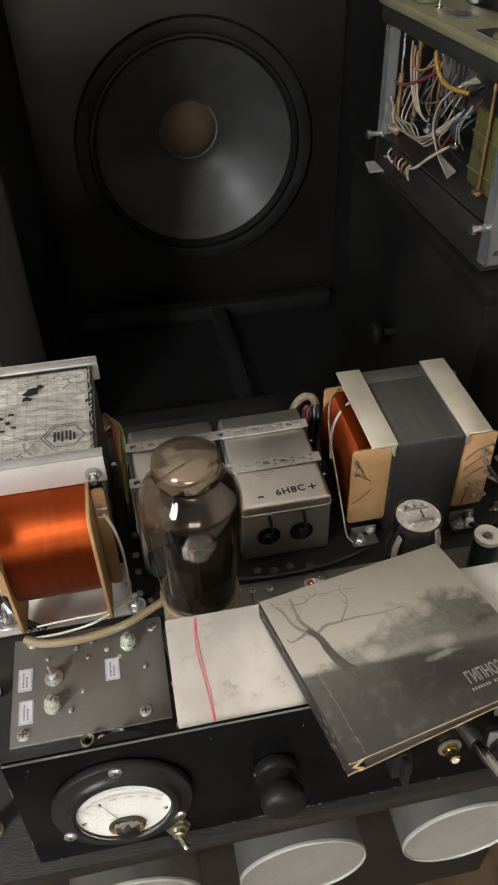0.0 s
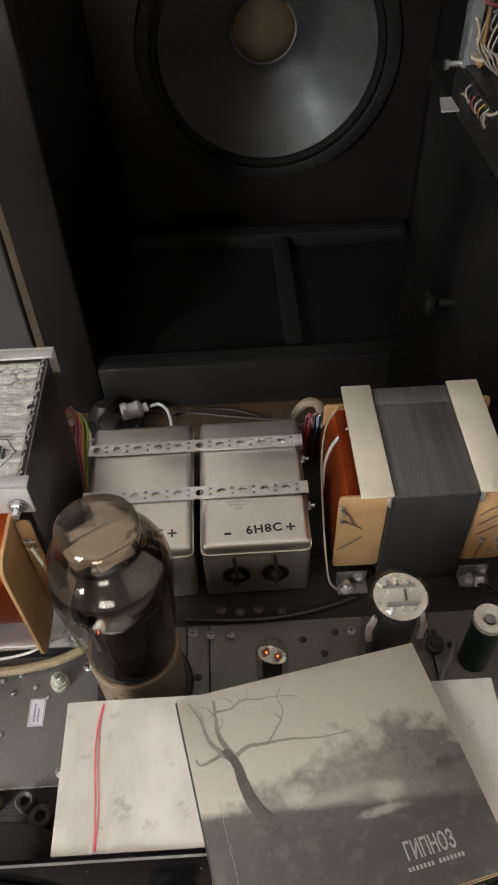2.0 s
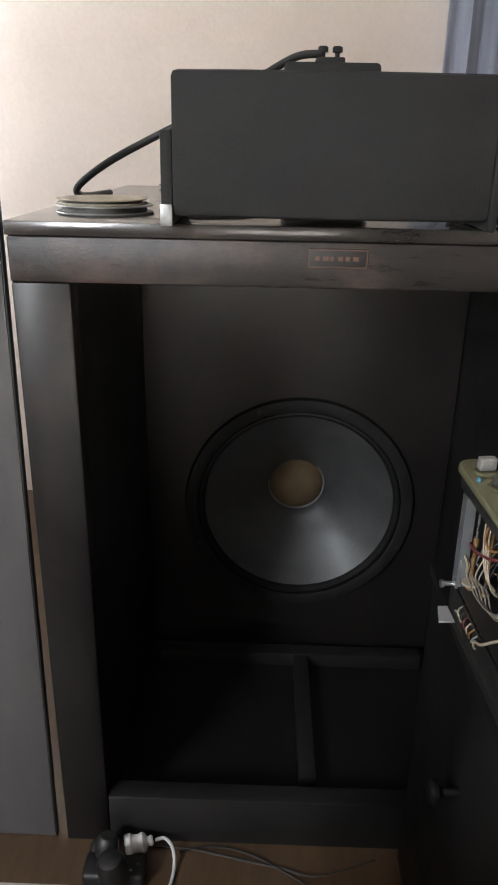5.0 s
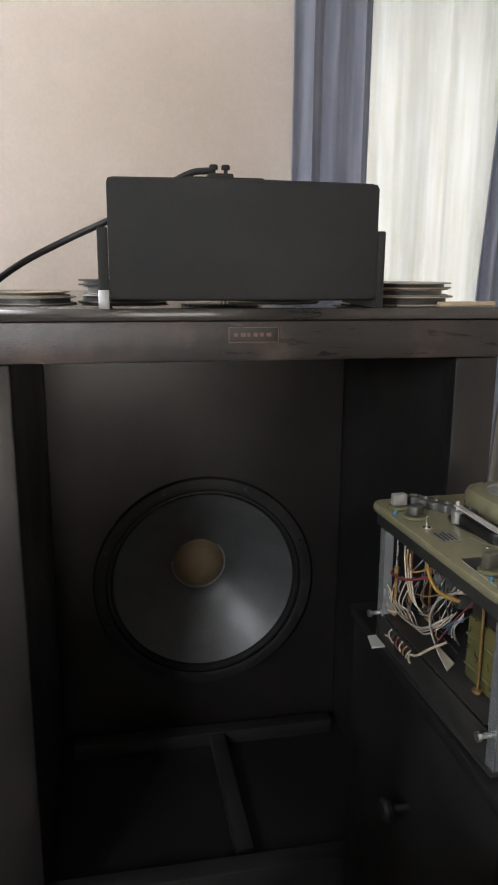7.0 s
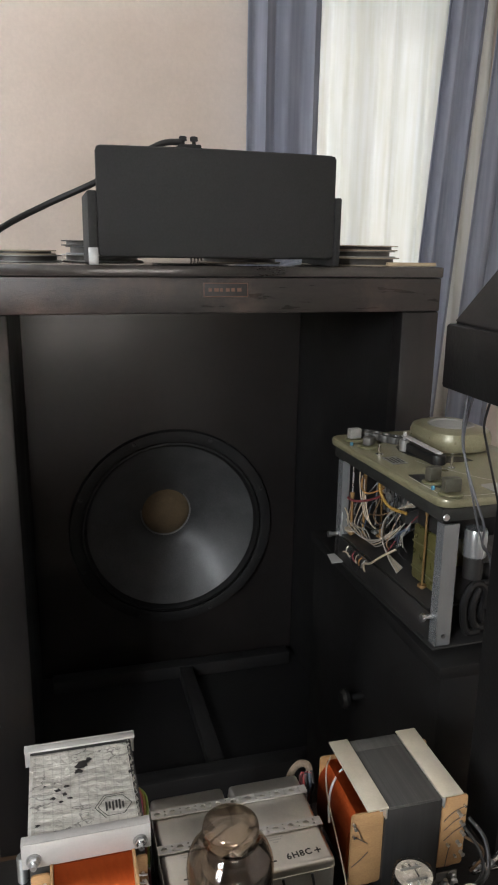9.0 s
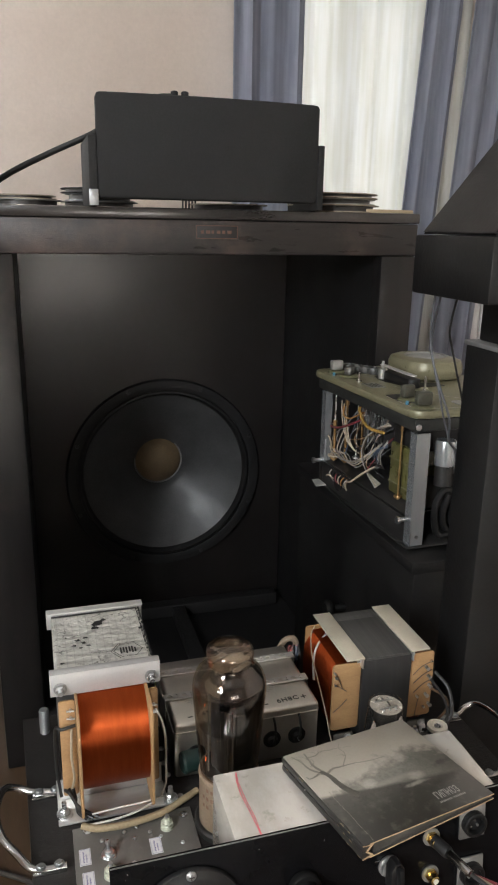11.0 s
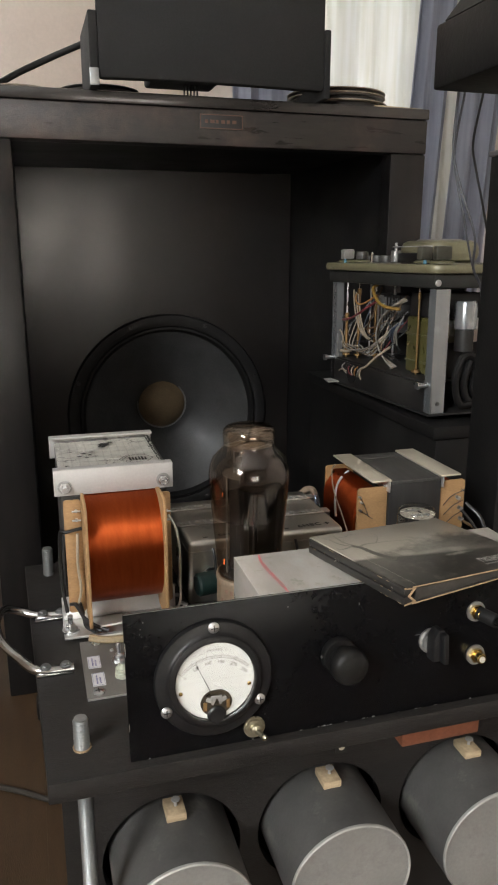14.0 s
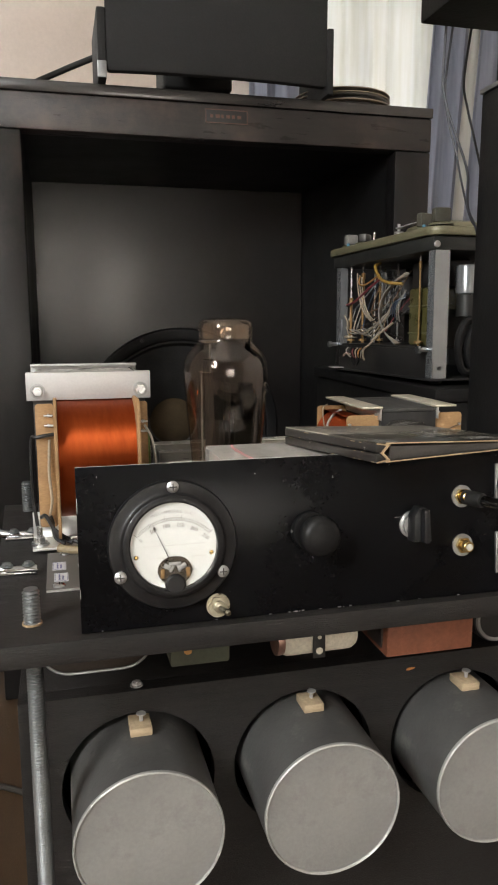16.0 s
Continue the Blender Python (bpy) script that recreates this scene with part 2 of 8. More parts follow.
M["mica_pale"] = surface("mica_pale", (0.62, 0.56, 0.49), (0.82, 0.77, 0.69), 0.22, 0.55, 110, 600, 0.25)
M["mica_sheet"] = surface("mica_sheet", (0.42, 0.365, 0.295), (0.58, 0.52, 0.44), 0.2, 0.2, 90, 600, 0.2)
M["mica_sheet"].node_tree.nodes["Principled BSDF"].inputs["Alpha"].default_value = 0.78
M["graphite"] = surface("graphite", (0.10, 0.094, 0.085), (0.14, 0.13, 0.118), 0.45, 0.2, 60, 500, 0.1)
M["ink_brown"] = surface("ink_brown", (0.05, 0.035, 0.03), (0.08, 0.06, 0.05), 0.6, 0, 300, 700, 0.0)
M["ink_soft"] = surface("ink_soft", (0.16, 0.15, 0.14), (0.22, 0.21, 0.195), 0.6, 0, 300, 700, 0.0)
M["ink_faint"] = surface("ink_faint", (0.40, 0.39, 0.37), (0.48, 0.47, 0.44), 0.6, 0, 300, 700, 0.0)
M["edge_pale"] = surface("edge_pale", (0.52, 0.505, 0.47), (0.58, 0.565, 0.52), 0.6, 0, 300, 700, 0.0)
M["nickel"] = surface("nickel", (0.34, 0.315, 0.23), (0.46, 0.43, 0.33), 0.30, 0.9, 60, 600, 0.05, 0.1, grain=0.08)
M["ink_blue"] = surface("ink_blue", (0.10, 0.10, 0.22), (0.16, 0.16, 0.30), 0.6, 0, 300, 700, 0.0)
M["red_pen"] = surface("red_pen", (0.60, 0.06, 0.10), (0.70, 0.10, 0.14), 0.45, 0, 90, 700, 0.0)
M["porcelain"] = surface("porcelain", (0.38, 0.40, 0.31), (0.48, 0.50, 0.40), 0.35, 0, 60, 500, 0.05)
M["ceramic"] = surface("ceramic", (0.50, 0.46, 0.39), (0.60, 0.56, 0.48), 0.4, 0, 60, 500, 0.05)
M["tube_base"] = surface("tube_base", (0.205, 0.150, 0.100), (0.275, 0.205, 0.14), 0.5, 0, 40, 400, 0.1)
M["mica"] = surface("mica", (0.55, 0.47, 0.42), (0.68, 0.60, 0.54), 0.35, 0.1, 80, 600, 0.05)
M["anode"] = surface("anode", (0.010, 0.010, 0.010), (0.02, 0.019, 0.018), 0.5, 0, 60, 500, 0.1)
M["pine"] = surface("pine", (0.38, 0.29, 0.18), (0.50, 0.39, 0.25), 0.65, 0, 30, 300, 0.2, 0.08, (1, 1, 6))
M["brick_paint"] = surface("brick_paint", (0.165, 0.056, 0.028), (0.215, 0.076, 0.040), 0.55, 0, 25, 350, 0.12, 0.08, None, ((0.5, 0.4, 0.3), 50, 0.80))
M["cream_paper"] = surface("cream_paper", (0.52, 0.48, 0.38), (0.62, 0.58, 0.47), 0.55, 0, 30, 350, 0.1)
M["green_paint"] = surface("green_paint", (0.045, 0.050, 0.034), (0.065, 0.072, 0.050), 0.5, 0, 30, 350, 0.1)
M["green_dark"] = surface("green_dark", (0.006, 0.018, 0.016), (0.012, 0.028, 0.024), 0.4, 0, 30, 350, 0.1)
M["olive"] = surface("olive", (0.165, 0.155, 0.092), (0.215, 0.20, 0.125), 0.34, 0.15, 25, 450, 0.12, 0.1)
M["olive_dark"] = surface("olive_dark", (0.085, 0.082, 0.042), (0.12, 0.115, 0.06), 0.5, 0, 30, 400, 0.15)
M["grey_plastic"] = surface("grey_plastic", (0.045, 0.044, 0.042), (0.075, 0.073, 0.069), 0.42, 0, 40, 400, 0.1)
M["card_brown"] = surface("card_brown", (0.33, 0.225, 0.125), (0.44, 0.315, 0.19), 0.7, 0, 60, 500, 0.15)
M["card_dark"] = surface("card_dark", (0.03, 0.028, 0.025), (0.055, 0.05, 0.045), 0.4, 0, 40, 400, 0.05, 0.1, None, ((0.5, 0.45, 0.38), 60, 0.78))
M["card_scuffed"] = surface("card_scuffed", (0.016, 0.015, 0.014), (0.03, 0.028, 0.026), 0.45, 0, 40, 400, 0.1, 0.1, (1, 0.3, 1), ((0.40, 0.37, 0.32), 120, 0.66, 0.04))
M["gold_line"] = surface("gold_line", (0.10, 0.052, 0.038), (0.15, 0.08, 0.058), 0.4, 0.4, 40, 400, 0.05)
for nm, c in dict(white=(0.66, 0.64, 0.58), red=(0.42, 0.05, 0.05), yellow=(0.27, 0.160, 0.032), blue=(0.05, 0.17, 0.26), green=(0.20, 0.30, 0.06),
                  black=(0.015, 0.015, 0.015), iron=(0.042, 0.037, 0.032), grey=(0.16, 0.165, 0.18), dull=(0.25, 0.24, 0.212), slate=(0.045, 0.065, 0.10), brown=(0.14, 0.085, 0.045), wine=(0.16, 0.03, 0.035), copper=(0.62, 0.33, 0.12), orange=(0.66, 0.24, 0.06), beige=(0.34, 0.285, 0.21), dusk=(0.075, 0.078, 0.088), pink=(0.34, 0.06, 0.11)).items():
    M["wire_" + nm] = surface("wire_" + nm, tuple(v * 0.88 for v in c), c, 0.42, 0, 80, 500, 0.05)
M["brick_dark"] = surface("brick_dark", (0.10, 0.022, 0.014), (0.16, 0.035, 0.02), 0.5, 0, 120, 600, 0.1)
M["zinc"] = surface("zinc", (0.26, 0.275, 0.28), (0.36, 0.375, 0.38), 0.34, 0.85, 30, 600, 0.1, 0.1, grain=0.1)
M["spindle"] = surface("spindle", (0.24, 0.145, 0.06), (0.32, 0.20, 0.085), 0.4, 0.6, 60, 500, 0.1)
M["horn_black"] = surface("horn_black", (0.012, 0.012, 0.012), (0.020, 0.0195, 0.019), 0.78, 0, 8, 300, 0.15, 0.08, None, ((0.035, 0.033, 0.03), 14, 0.72), spec=0.3)
M["side_black"] = surface("side_black", (0.0035, 0.0035, 0.0036), (0.0068, 0.0066, 0.0064), 0.5, 0, 9, 200, 0.2, 0.1, None, ((0.03, 0.028, 0.026), 16, 0.76), spec=0.35)
M["post_steel"] = surface("post_steel", (0.30, 0.318, 0.33), (0.39, 0.408, 0.42), 0.26, 0.7, 12, 700, 0.04, 0.08, (1, 1, 0.2), grain=0.05)
M["cloth_brown"] = surface("cloth_brown", (0.16, 0.12, 0.085), (0.24, 0.18, 0.13), 0.8, 0, 90, 600, 0.4)
M["wire_copper"].node_tree.nodes["Principled BSDF"].inputs["Metallic"].default_value = 0.7
M["filament"] = glow("filament", (1.0, 0.20, 0.04), 1.6)
M["glass_clear"] = glassy("glass_clear", (0.97, 0.97, 0.95), 0.0, 1.45)
M["glass_smoke"] = blown_glass("glass_smoke", (0.76, 0.69, 0.61))
M["glass_bulb"] = blown_glass("glass_bulb", (0.93, 0.925, 0.91))


def getter_mat(name, colour, thin, thick):
    """Metal film evaporated on glass, thinner in places."""
    m, nt, p = nodes_of(name)
    n = noise_node(nt, 45, 5)
    p.inputs["Base Color"].default_value = (*colour, 1)
    p.inputs["Metallic"].default_value, p.inputs["Roughness"].default_value = 1.0, 0.06
    nt.links.new(ramp(nt, n.outputs[0], ((0.35, (thin,)), (0.65, (thick,)))), p.inputs["Alpha"])
    return m


def coil_mat(name, axis):
    """Enamelled copper wire, wound side by side round the axis."""
    m, nt, p = nodes_of(name)
    co = nt.nodes.new("ShaderNodeTexCoord")
    wave = nt.nodes.new("ShaderNodeTexWave")
    wave.wave_type, wave.bands_direction = "BANDS", axis
    wave.inputs["Scale"].default_value, wave.inputs["Distortion"].default_value = 420, 0.3
    nt.links.new(co.outputs["Object"], wave.inputs["Vector"])
    n = noise_node(nt, 30, 5, 0.6, (6, 1, 1) if axis == "X" else (1, 6, 1))
    col = ramp(nt, n.outputs[0], ((0.3, (0.33, 0.055, 0.011)), (0.7, (0.40, 0.075, 0.016))))
    col = mixc(nt, 0.35, col, wave.outputs[0], "MULTIPLY")
    nt.links.new(col, p.inputs["Base Color"])
    p.inputs["Metallic"].default_value, p.inputs["Roughness"].default_value = 0.95, 0.50
    tan = nt.nodes.new("ShaderNodeTangent")
    tan.direction_type, tan.axis = "RADIAL", axis
    nt.links.new(tan.outputs[0], p.inputs["Tangent"])
    p.inputs["Anisotropic"].default_value, p.inputs["Anisotropic Rotation"].default_value = 0.82, 0.25
    b = nt.nodes.new("ShaderNodeBump")
    b.inputs["Strength"].default_value, b.inputs["Distance"].default_value = 0.12, 0.0004
    nt.links.new(wave.outputs[0], b.inputs["Height"])
    nt.links.new(b.outputs[0], p.inputs["Normal"])
    return m


def lam_mat(name, axis, scale=700, a=(0.012, 0.012, 0.013), c=(0.070, 0.068, 0.064), rough=0.36):
    """Stacked transformer sheet: fine dark lines."""
    m, nt, p = nodes_of(name)
    st = {"X": (scale, 3, 3), "Y": (3, scale, 3), "Z": (3, 3, scale)}[axis]
    n = noise_node(nt, 1.0, 2, 0.6, st)
    broad = noise_node(nt, 30, 4)
    col = ramp(nt, n.outputs[0], ((0.35, a), (0.7, c)))
    col = mixc(nt, 0.4, col, broad.outputs[0], "MULTIPLY")
    nt.links.new(col, p.inputs["Base Color"])
    p.inputs["Roughness"].default_value = rough
    b = nt.nodes.new("ShaderNodeBump")
    b.inputs["Strength"].default_value, b.inputs["Distance"].default_value = 0.25, 0.001
    nt.links.new(n.outputs[0], b.inputs["Height"])
    nt.links.new(b.outputs[0], p.inputs["Normal"])
    return m


def foil_mat():
    """Crumpled aluminium tape: creases, reinforcing threads and dark tears."""
    m, nt, p = nodes_of("foil_tape")
    crease = noise_node(nt, 38, 7, 0.72, (0.45, 2.2, 1))
    wide = noise_node(nt, 26, 3, 0.5)
    tear = noise_node(nt, 30, 5, 0.62)
    co = nt.nodes.new("ShaderNodeTexCoord")
    thread = []
    for axis, sc in (("X", 38.0), ("Y", 19.0)):
        w = nt.nodes.new("ShaderNodeTexWave")
        w.bands_direction, w.inputs["Scale"].default_value, w.inputs["Distortion"].default_value = axis, sc, 1.6
        w.inputs["Detail Scale"].default_value = 0.4
        nt.links.new(co.outputs["Object"], w.inputs["Vector"])
        thread.append(ramp(nt, w.outputs[0], ((0.90, (1.0,)), (0.99, (0.62,)))))
    col = ramp(nt, wide.outputs[0], ((0.3, (0.44, 0.43, 0.39)), (0.7, (0.70, 0.69, 0.64))))
    col = mixc(nt, 0.4, col, thread[0], "MULTIPLY")
    col = mixc(nt, 0.3, col, thread[1], "MULTIPLY")
    col = mixc(nt, ramp(nt, crease.outputs[0], ((0.30, (0.75,)), (0.40, (0.0,)))), col, (0.22, 0.21, 0.20))
    for seed, colour, level in ((0.0, (0.07, 0.066, 0.06), 0.85), (3.7, (0.86, 0.85, 0.80), 0.9)):
        vein, where = noise_node(nt, 30, 3, 0.55, (1, 1.6, 1)), noise_node(nt, 17 + seed, 2, 0.5)
        for n in (vein, where):
            n.noise_dimensions = "4D"
            n.inputs["W"].default_value = seed + 0.4
        line = ramp(nt, vein.outputs[0], ((0.478, (0.0,)), (0.495, (1.0,)), (0.512, (0.0,))))
        mask = ramp(nt, where.outputs[0], ((0.50, (0.0,)), (0.58, (level,))))
        col = mixc(nt, mixc(nt, 1.0, line, mask, "MULTIPLY"), col, colour)
    gap = ramp(nt, tear.outputs[0], ((0.665, (0.0,)), (0.68, (1.0,))))
    col = mixc(nt, gap, col, (0.03, 0.028, 0.026))
    nt.links.new(col, p.inputs["Base Color"])
    nt.links.new(ramp(nt, gap, ((0.0, (0.45,)), (1.0, (0.0,)))), p.inputs["Metallic"])
    nt.links.new(ramp(nt, crease.outputs[0], ((0.3, (0.28,)), (0.7, (0.5,)))), p.inputs["Roughness"])
    b = nt.nodes.new("ShaderNodeBump")
    b.inputs["Strength"].default_value, b.inputs["Distance"].default_value = 1.0, 0.003
    nt.links.new(crease.outputs[0], b.inputs["Height"])
    nt.links.new(b.outputs[0], p.inputs["Normal"])
    return m


def cloth_mat(name, lo, hi, glowing, clear):
    """Woven cloth that lets light through."""
    m, nt, p = nodes_of(name)
    n = noise_node(nt, 9, 4, 0.5, (6, 6, 0.3))
    col = ramp(nt, n.outputs[0], ((0.3, lo), (0.7, hi)))
    d, tr, tp = (nt.nodes.new("ShaderNodeBsdf" + k) for k in ("Diffuse", "Translucent", "Transparent"))
    nt.links.new(col, d.inputs[0]), nt.links.new(col, tr.inputs[0])
    mix1, mix2 = nt.nodes.new("ShaderNodeMixShader"), nt.nodes.new("ShaderNodeMixShader")
    mix1.inputs[0].default_value, mix2.inputs[0].default_value = glowing, clear
    nt.links.new(d.outputs[0], mix1.inputs[1]), nt.links.new(tr.outputs[0], mix1.inputs[2])
    nt.links.new(mix1.outputs[0], mix2.inputs[1]), nt.links.new(tp.outputs[0], mix2.inputs[2])
    nt.links.new(mix2.outputs[0], nt.nodes["Material Output"].inputs[0])
    return m


def cover_mat():
    """Printed photograph: pale misty sky, soft tree masses, dark meadow with pale patches of mist."""
    m, nt, p = nodes_of("cover_print")
    co = nt.nodes.new("ShaderNodeTexCoord")
    sep = nt.nodes.new("ShaderNodeSeparateXYZ")
    nt.links.new(co.outputs["Object"], sep.inputs[0])

    def calc(op, a, b, c=0.0):
        n = nt.nodes.new("ShaderNodeMath")
        n.operation = op
        for sock, v in zip(n.inputs, (a, b, c)):
            if isinstance(v, (int, float)):
                sock.default_value = v
            else:
                nt.links.new(v, sock)
        return n.outputs[0]

    mass, leaf_, fine = noise_node(nt, 55, 5, 0.62), noise_node(nt, 190, 4, 0.7), noise_node(nt, 420, 3, 0.7)
    x, y = sep.outputs["X"], sep.outputs["Y"]
    line = ramp(nt, calc("MULTIPLY", x, 7.0), ((0.0, (0.10,)), (0.12, (0.30,)), (0.30, (0.52,)), (0.42, (0.60,)), (0.60, (0.86,)), (0.85, (0.90,)), (1.0, (0.40,))))
    tops = calc("MULTIPLY_ADD", line, 0.037, 0.060)
    tops = calc("ADD", tops, calc("MULTIPLY_ADD", mass.outputs[0], 0.060, -0.034))
    inside = calc("MULTIPLY", calc("SUBTRACT", tops, y), 70.0)
    trees = ramp(nt, inside, ((0.0, (0.0,)), (0.9, (1.0,))))
    sky = ramp(nt, calc("MULTIPLY", y, 8.0), ((0.45, (0.42, 0.385, 0.325)), (1.0, (0.33, 0.30, 0.25))))
    wood = ramp(nt, leaf_.outputs[0], ((0.30, (0.09, 0.084, 0.07)), (0.70, (0.24, 0.225, 0.19))))
    wood = mixc(nt, 0.35, wood, (0.22, 0.208, 0.175))
    wood = mixc(nt, ramp(nt, calc("MULTIPLY", x, 7.0), ((0.60, (0.0,)), (1.0, (0.75,)))), wood, (0.05, 0.047, 0.039))
    col = mixc(nt, trees, sky, wood)
    turf = ramp(nt, calc("MULTIPLY_ADD", mass.outputs[0], 0.35, calc("MULTIPLY", y, 11.0)), ((0.20, (0.016, 0.0148, 0.012)), (0.50, (0.033, 0.031, 0.025)), (0.95, (0.085, 0.080, 0.066))))
    tuft = noise_node(nt, 105, 3, 0.5)
    turf = mixc(nt, ramp(nt, tuft.outputs[0], ((0.54, (0.0,)), (0.74, (0.5,)))), turf, (0.11, 0.103, 0.085))
    turf = mixc(nt, ramp(nt, leaf_.outputs[0], ((0.30, (0.6,)), (0.48, (0.0,)))), turf, (0.018, 0.0165, 0.014))
    ground_ = ramp(nt, calc("MULTIPLY_ADD", mass.outputs[0], 0.25, calc("MULTIPLY", calc("SUBTRACT", calc("MULTIPLY_ADD", x, -0.17, 0.061), y), 60.0)), ((0.05, (0.0,)), (0.30, (1.0,))))
    col = mixc(nt, ground_, col, turf)
    for cx, cy, wx, wy, k in ((0.094, 0.049, 0.010, 0.006, 0.5), (0.088, 0.0405, 0.016, 0.003, 0.45), (0.047, 0.0585, 0.009, 0.007, 0.6), (0.070, 0.053, 0.032, 0.004, 0.25), (0.129, 0.0545, 0.013, 0.0035, -0.7)):
        dx, dy = calc("DIVIDE", calc("SUBTRACT", x, cx), wx), calc("DIVIDE", calc("SUBTRACT", y, cy), wy)
        d = calc("ADD", calc("MULTIPLY", dx, dx), calc("MULTIPLY", dy, dy))
        d = calc("ADD", d, calc("MULTIPLY_ADD", leaf_.outputs[0], 2.4, -1.2))
        col = mixc(nt, ramp(nt, d, ((0.0, (abs(k),)), (1.0, (0.0,)))), col, (0.46, 0.435, 0.37) if k > 0 else (0.03, 0.028, 0.024))
    col = mixc(nt, 0.25, col, ramp(nt, fine.outputs[0], ((0.2, (0.7,)), (0.8, (1.2,)))), "MULTIPLY")
    nt.links.new(col, p.inputs["Base Color"])
    p.inputs["Roughness"].default_value, p.inputs["Coat Weight"].default_value, p.inputs["Coat Roughness"].default_value = 0.40, 1.0, 0.17
    p.inputs["Coat IOR"].default_value = 1.68
    return m


M["getter"] = getter_mat("getter", (0.042, 0.032, 0.026), 0.80, 0.95)
M["smoke_film"] = getter_mat("smoke_film", (0.030, 0.023, 0.018), 0.62, 0.84)
M["dome_sheen"] = getter_mat("dome_sheen", (0.70, 0.63, 0.55), 0.18, 0.38)
M["brown_film"] = getter_mat("brown_film", (0.11, 0.080, 0.056), 0.26, 0.46)
M["coil_x"], M["coil_y"] = coil_mat("coil_x", "X"), coil_mat("coil_y", "Y")
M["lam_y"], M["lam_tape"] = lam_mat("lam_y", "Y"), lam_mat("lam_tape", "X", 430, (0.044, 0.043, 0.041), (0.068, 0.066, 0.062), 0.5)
# the same tape in a darker tone, for the core below the top
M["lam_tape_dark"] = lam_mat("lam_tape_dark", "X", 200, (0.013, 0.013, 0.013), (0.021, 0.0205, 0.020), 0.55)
M["foil"], M["sheer"], M["cover"] = foil_mat(), cloth_mat("sheer", (0.80, 0.79, 0.72), (0.90, 0.90, 0.88), 0.65, 0.12), cover_mat()
M["drape"] = cloth_mat("drape", (0.33, 0.35, 0.415), (0.44, 0.46, 0.53), 0.6, 0.0)


M["glue_bead"] = surface("glue_bead", (0.15, 0.145, 0.14), (0.22, 0.21, 0.20), 0.5, 0, 40, 300, 0.2)
M["cap_copper"] = surface("cap_copper", (0.20, 0.115, 0.085), (0.30, 0.18, 0.14), 0.4, 0.4, 60, 400, 0.1)
M["knob_olive"] = surface("knob_olive", (0.045, 0.044, 0.032), (0.068, 0.066, 0.050), 0.42, 0, 40, 400, 0.08)
M["rail_dark"] = surface("rail_dark", (0.022, 0.023, 0.021), (0.036, 0.037, 0.034), 0.38, 0.2, 30, 400, 0.1)
M["knob_pale"] = surface("knob_pale", (0.17, 0.165, 0.155), (0.24, 0.235, 0.22), 0.48, 0, 40, 400, 0.08)
M["olive_coil"] = surface("olive_coil", (0.060, 0.056, 0.018), (0.095, 0.088, 0.030), 0.32, 0, 60, 300, 0.15, coat=0.4)

# ---- building helpers ----
PLACE = {}


def thing(name, label, category, at=(0, 0, 0), turn=0.0, group="", kind=""):
    ob = new(name)
    ob.empty_display_size = 0.02
    ob.matrix_basis = pose(*at, 0, 0, turn)
    PLACE[ob] = pose(*at, 0, 0, turn)
    return tagged(ob, label, category, group, kind)


def mesh_of(name, bm, mat, sharp=35):
    me = bpy.data.meshes.new(name)
    bm.normal_update()
    bm.to_mesh(me)
    bm.free()
    me.materials.append(mat)
    me.polygons.foreach_set("use_smooth", [True] * len(me.polygons))
    me.set_sharp_from_angle(angle=radians(sharp))
    return me


def part(name, bm, mat, parent, label="", local=False, sharp=35):
    """One mesh under a thing or under one of its parts; bm is in world metres unless local."""
    if not local:
        bm.transform(PLACE[parent].inverted())
    ob = new(name, mesh_of(name, bm, M[mat] if isinstance(mat, str) else mat, sharp))
    ob.parent = parent
    PLACE[ob] = PLACE[parent]
    return tagged(ob, label) if label else ob


def solid(name, bm, mat, label, category, kind="", group="", sharp=35):
    """A thing that is one mesh, in world metres."""
    ob = new(name, mesh_of(name, bm, M[mat], sharp))
    PLACE[ob] = Matrix.Identity(4)
    return tagged(ob, label, category, group, kind)


def box(x0, x1, y0, y1, z0, z1, bevel=0.0, seg=2, bm=None, m=None):
    out = bm or bmesh.new()
    made = bmesh.ops.create_cube(out, size=1.0)["verts"]
    for v in made:
        v.co = Vector((x0 + (v.co.x + 0.5) * (x1 - x0), y0 + (v.co.y + 0.5) * (y1 - y0), z0 + (v.co.z + 0.5) * (z1 - z0)))
    if m is not None:
        for v in made:
            v.co = m @ v.co
    if bevel:
        edges = list({e for v in made for e in v.link_edges})
        bmesh.ops.bevel(out, geom=edges, offset=bevel, segments=seg, profile=0.5, affect="EDGES")
    return out


def ring_frame(d):
    d = d.normalized()
    a = d.cross(Vector((0, 0, 1))) if abs(d.z) < 0.9 else d.cross(Vector((1, 0, 0)))
    a.normalize()
    return a, d.cross(a).normalized()


def cyl(p0, p1, r, seg=20, r2=None, bm=None, bevel=0.0):
    """A capped cylinder or cone from p0 to p1, its rims rounded by bevel."""
    p0, p1 = Vector(p0), Vector(p1)
    d = p1 - p0
    h = d.length
    r2 = r if r2 is None else r2
    prof = [(0, 0), (r - bevel, 0), (r, bevel), (r2, h - bevel), (r2 - bevel, h), (0, h)] if bevel else [(0, 0), (r, 0), (r2, h), (0, h)]
    return lathe(prof, p0, d, seg, bm)


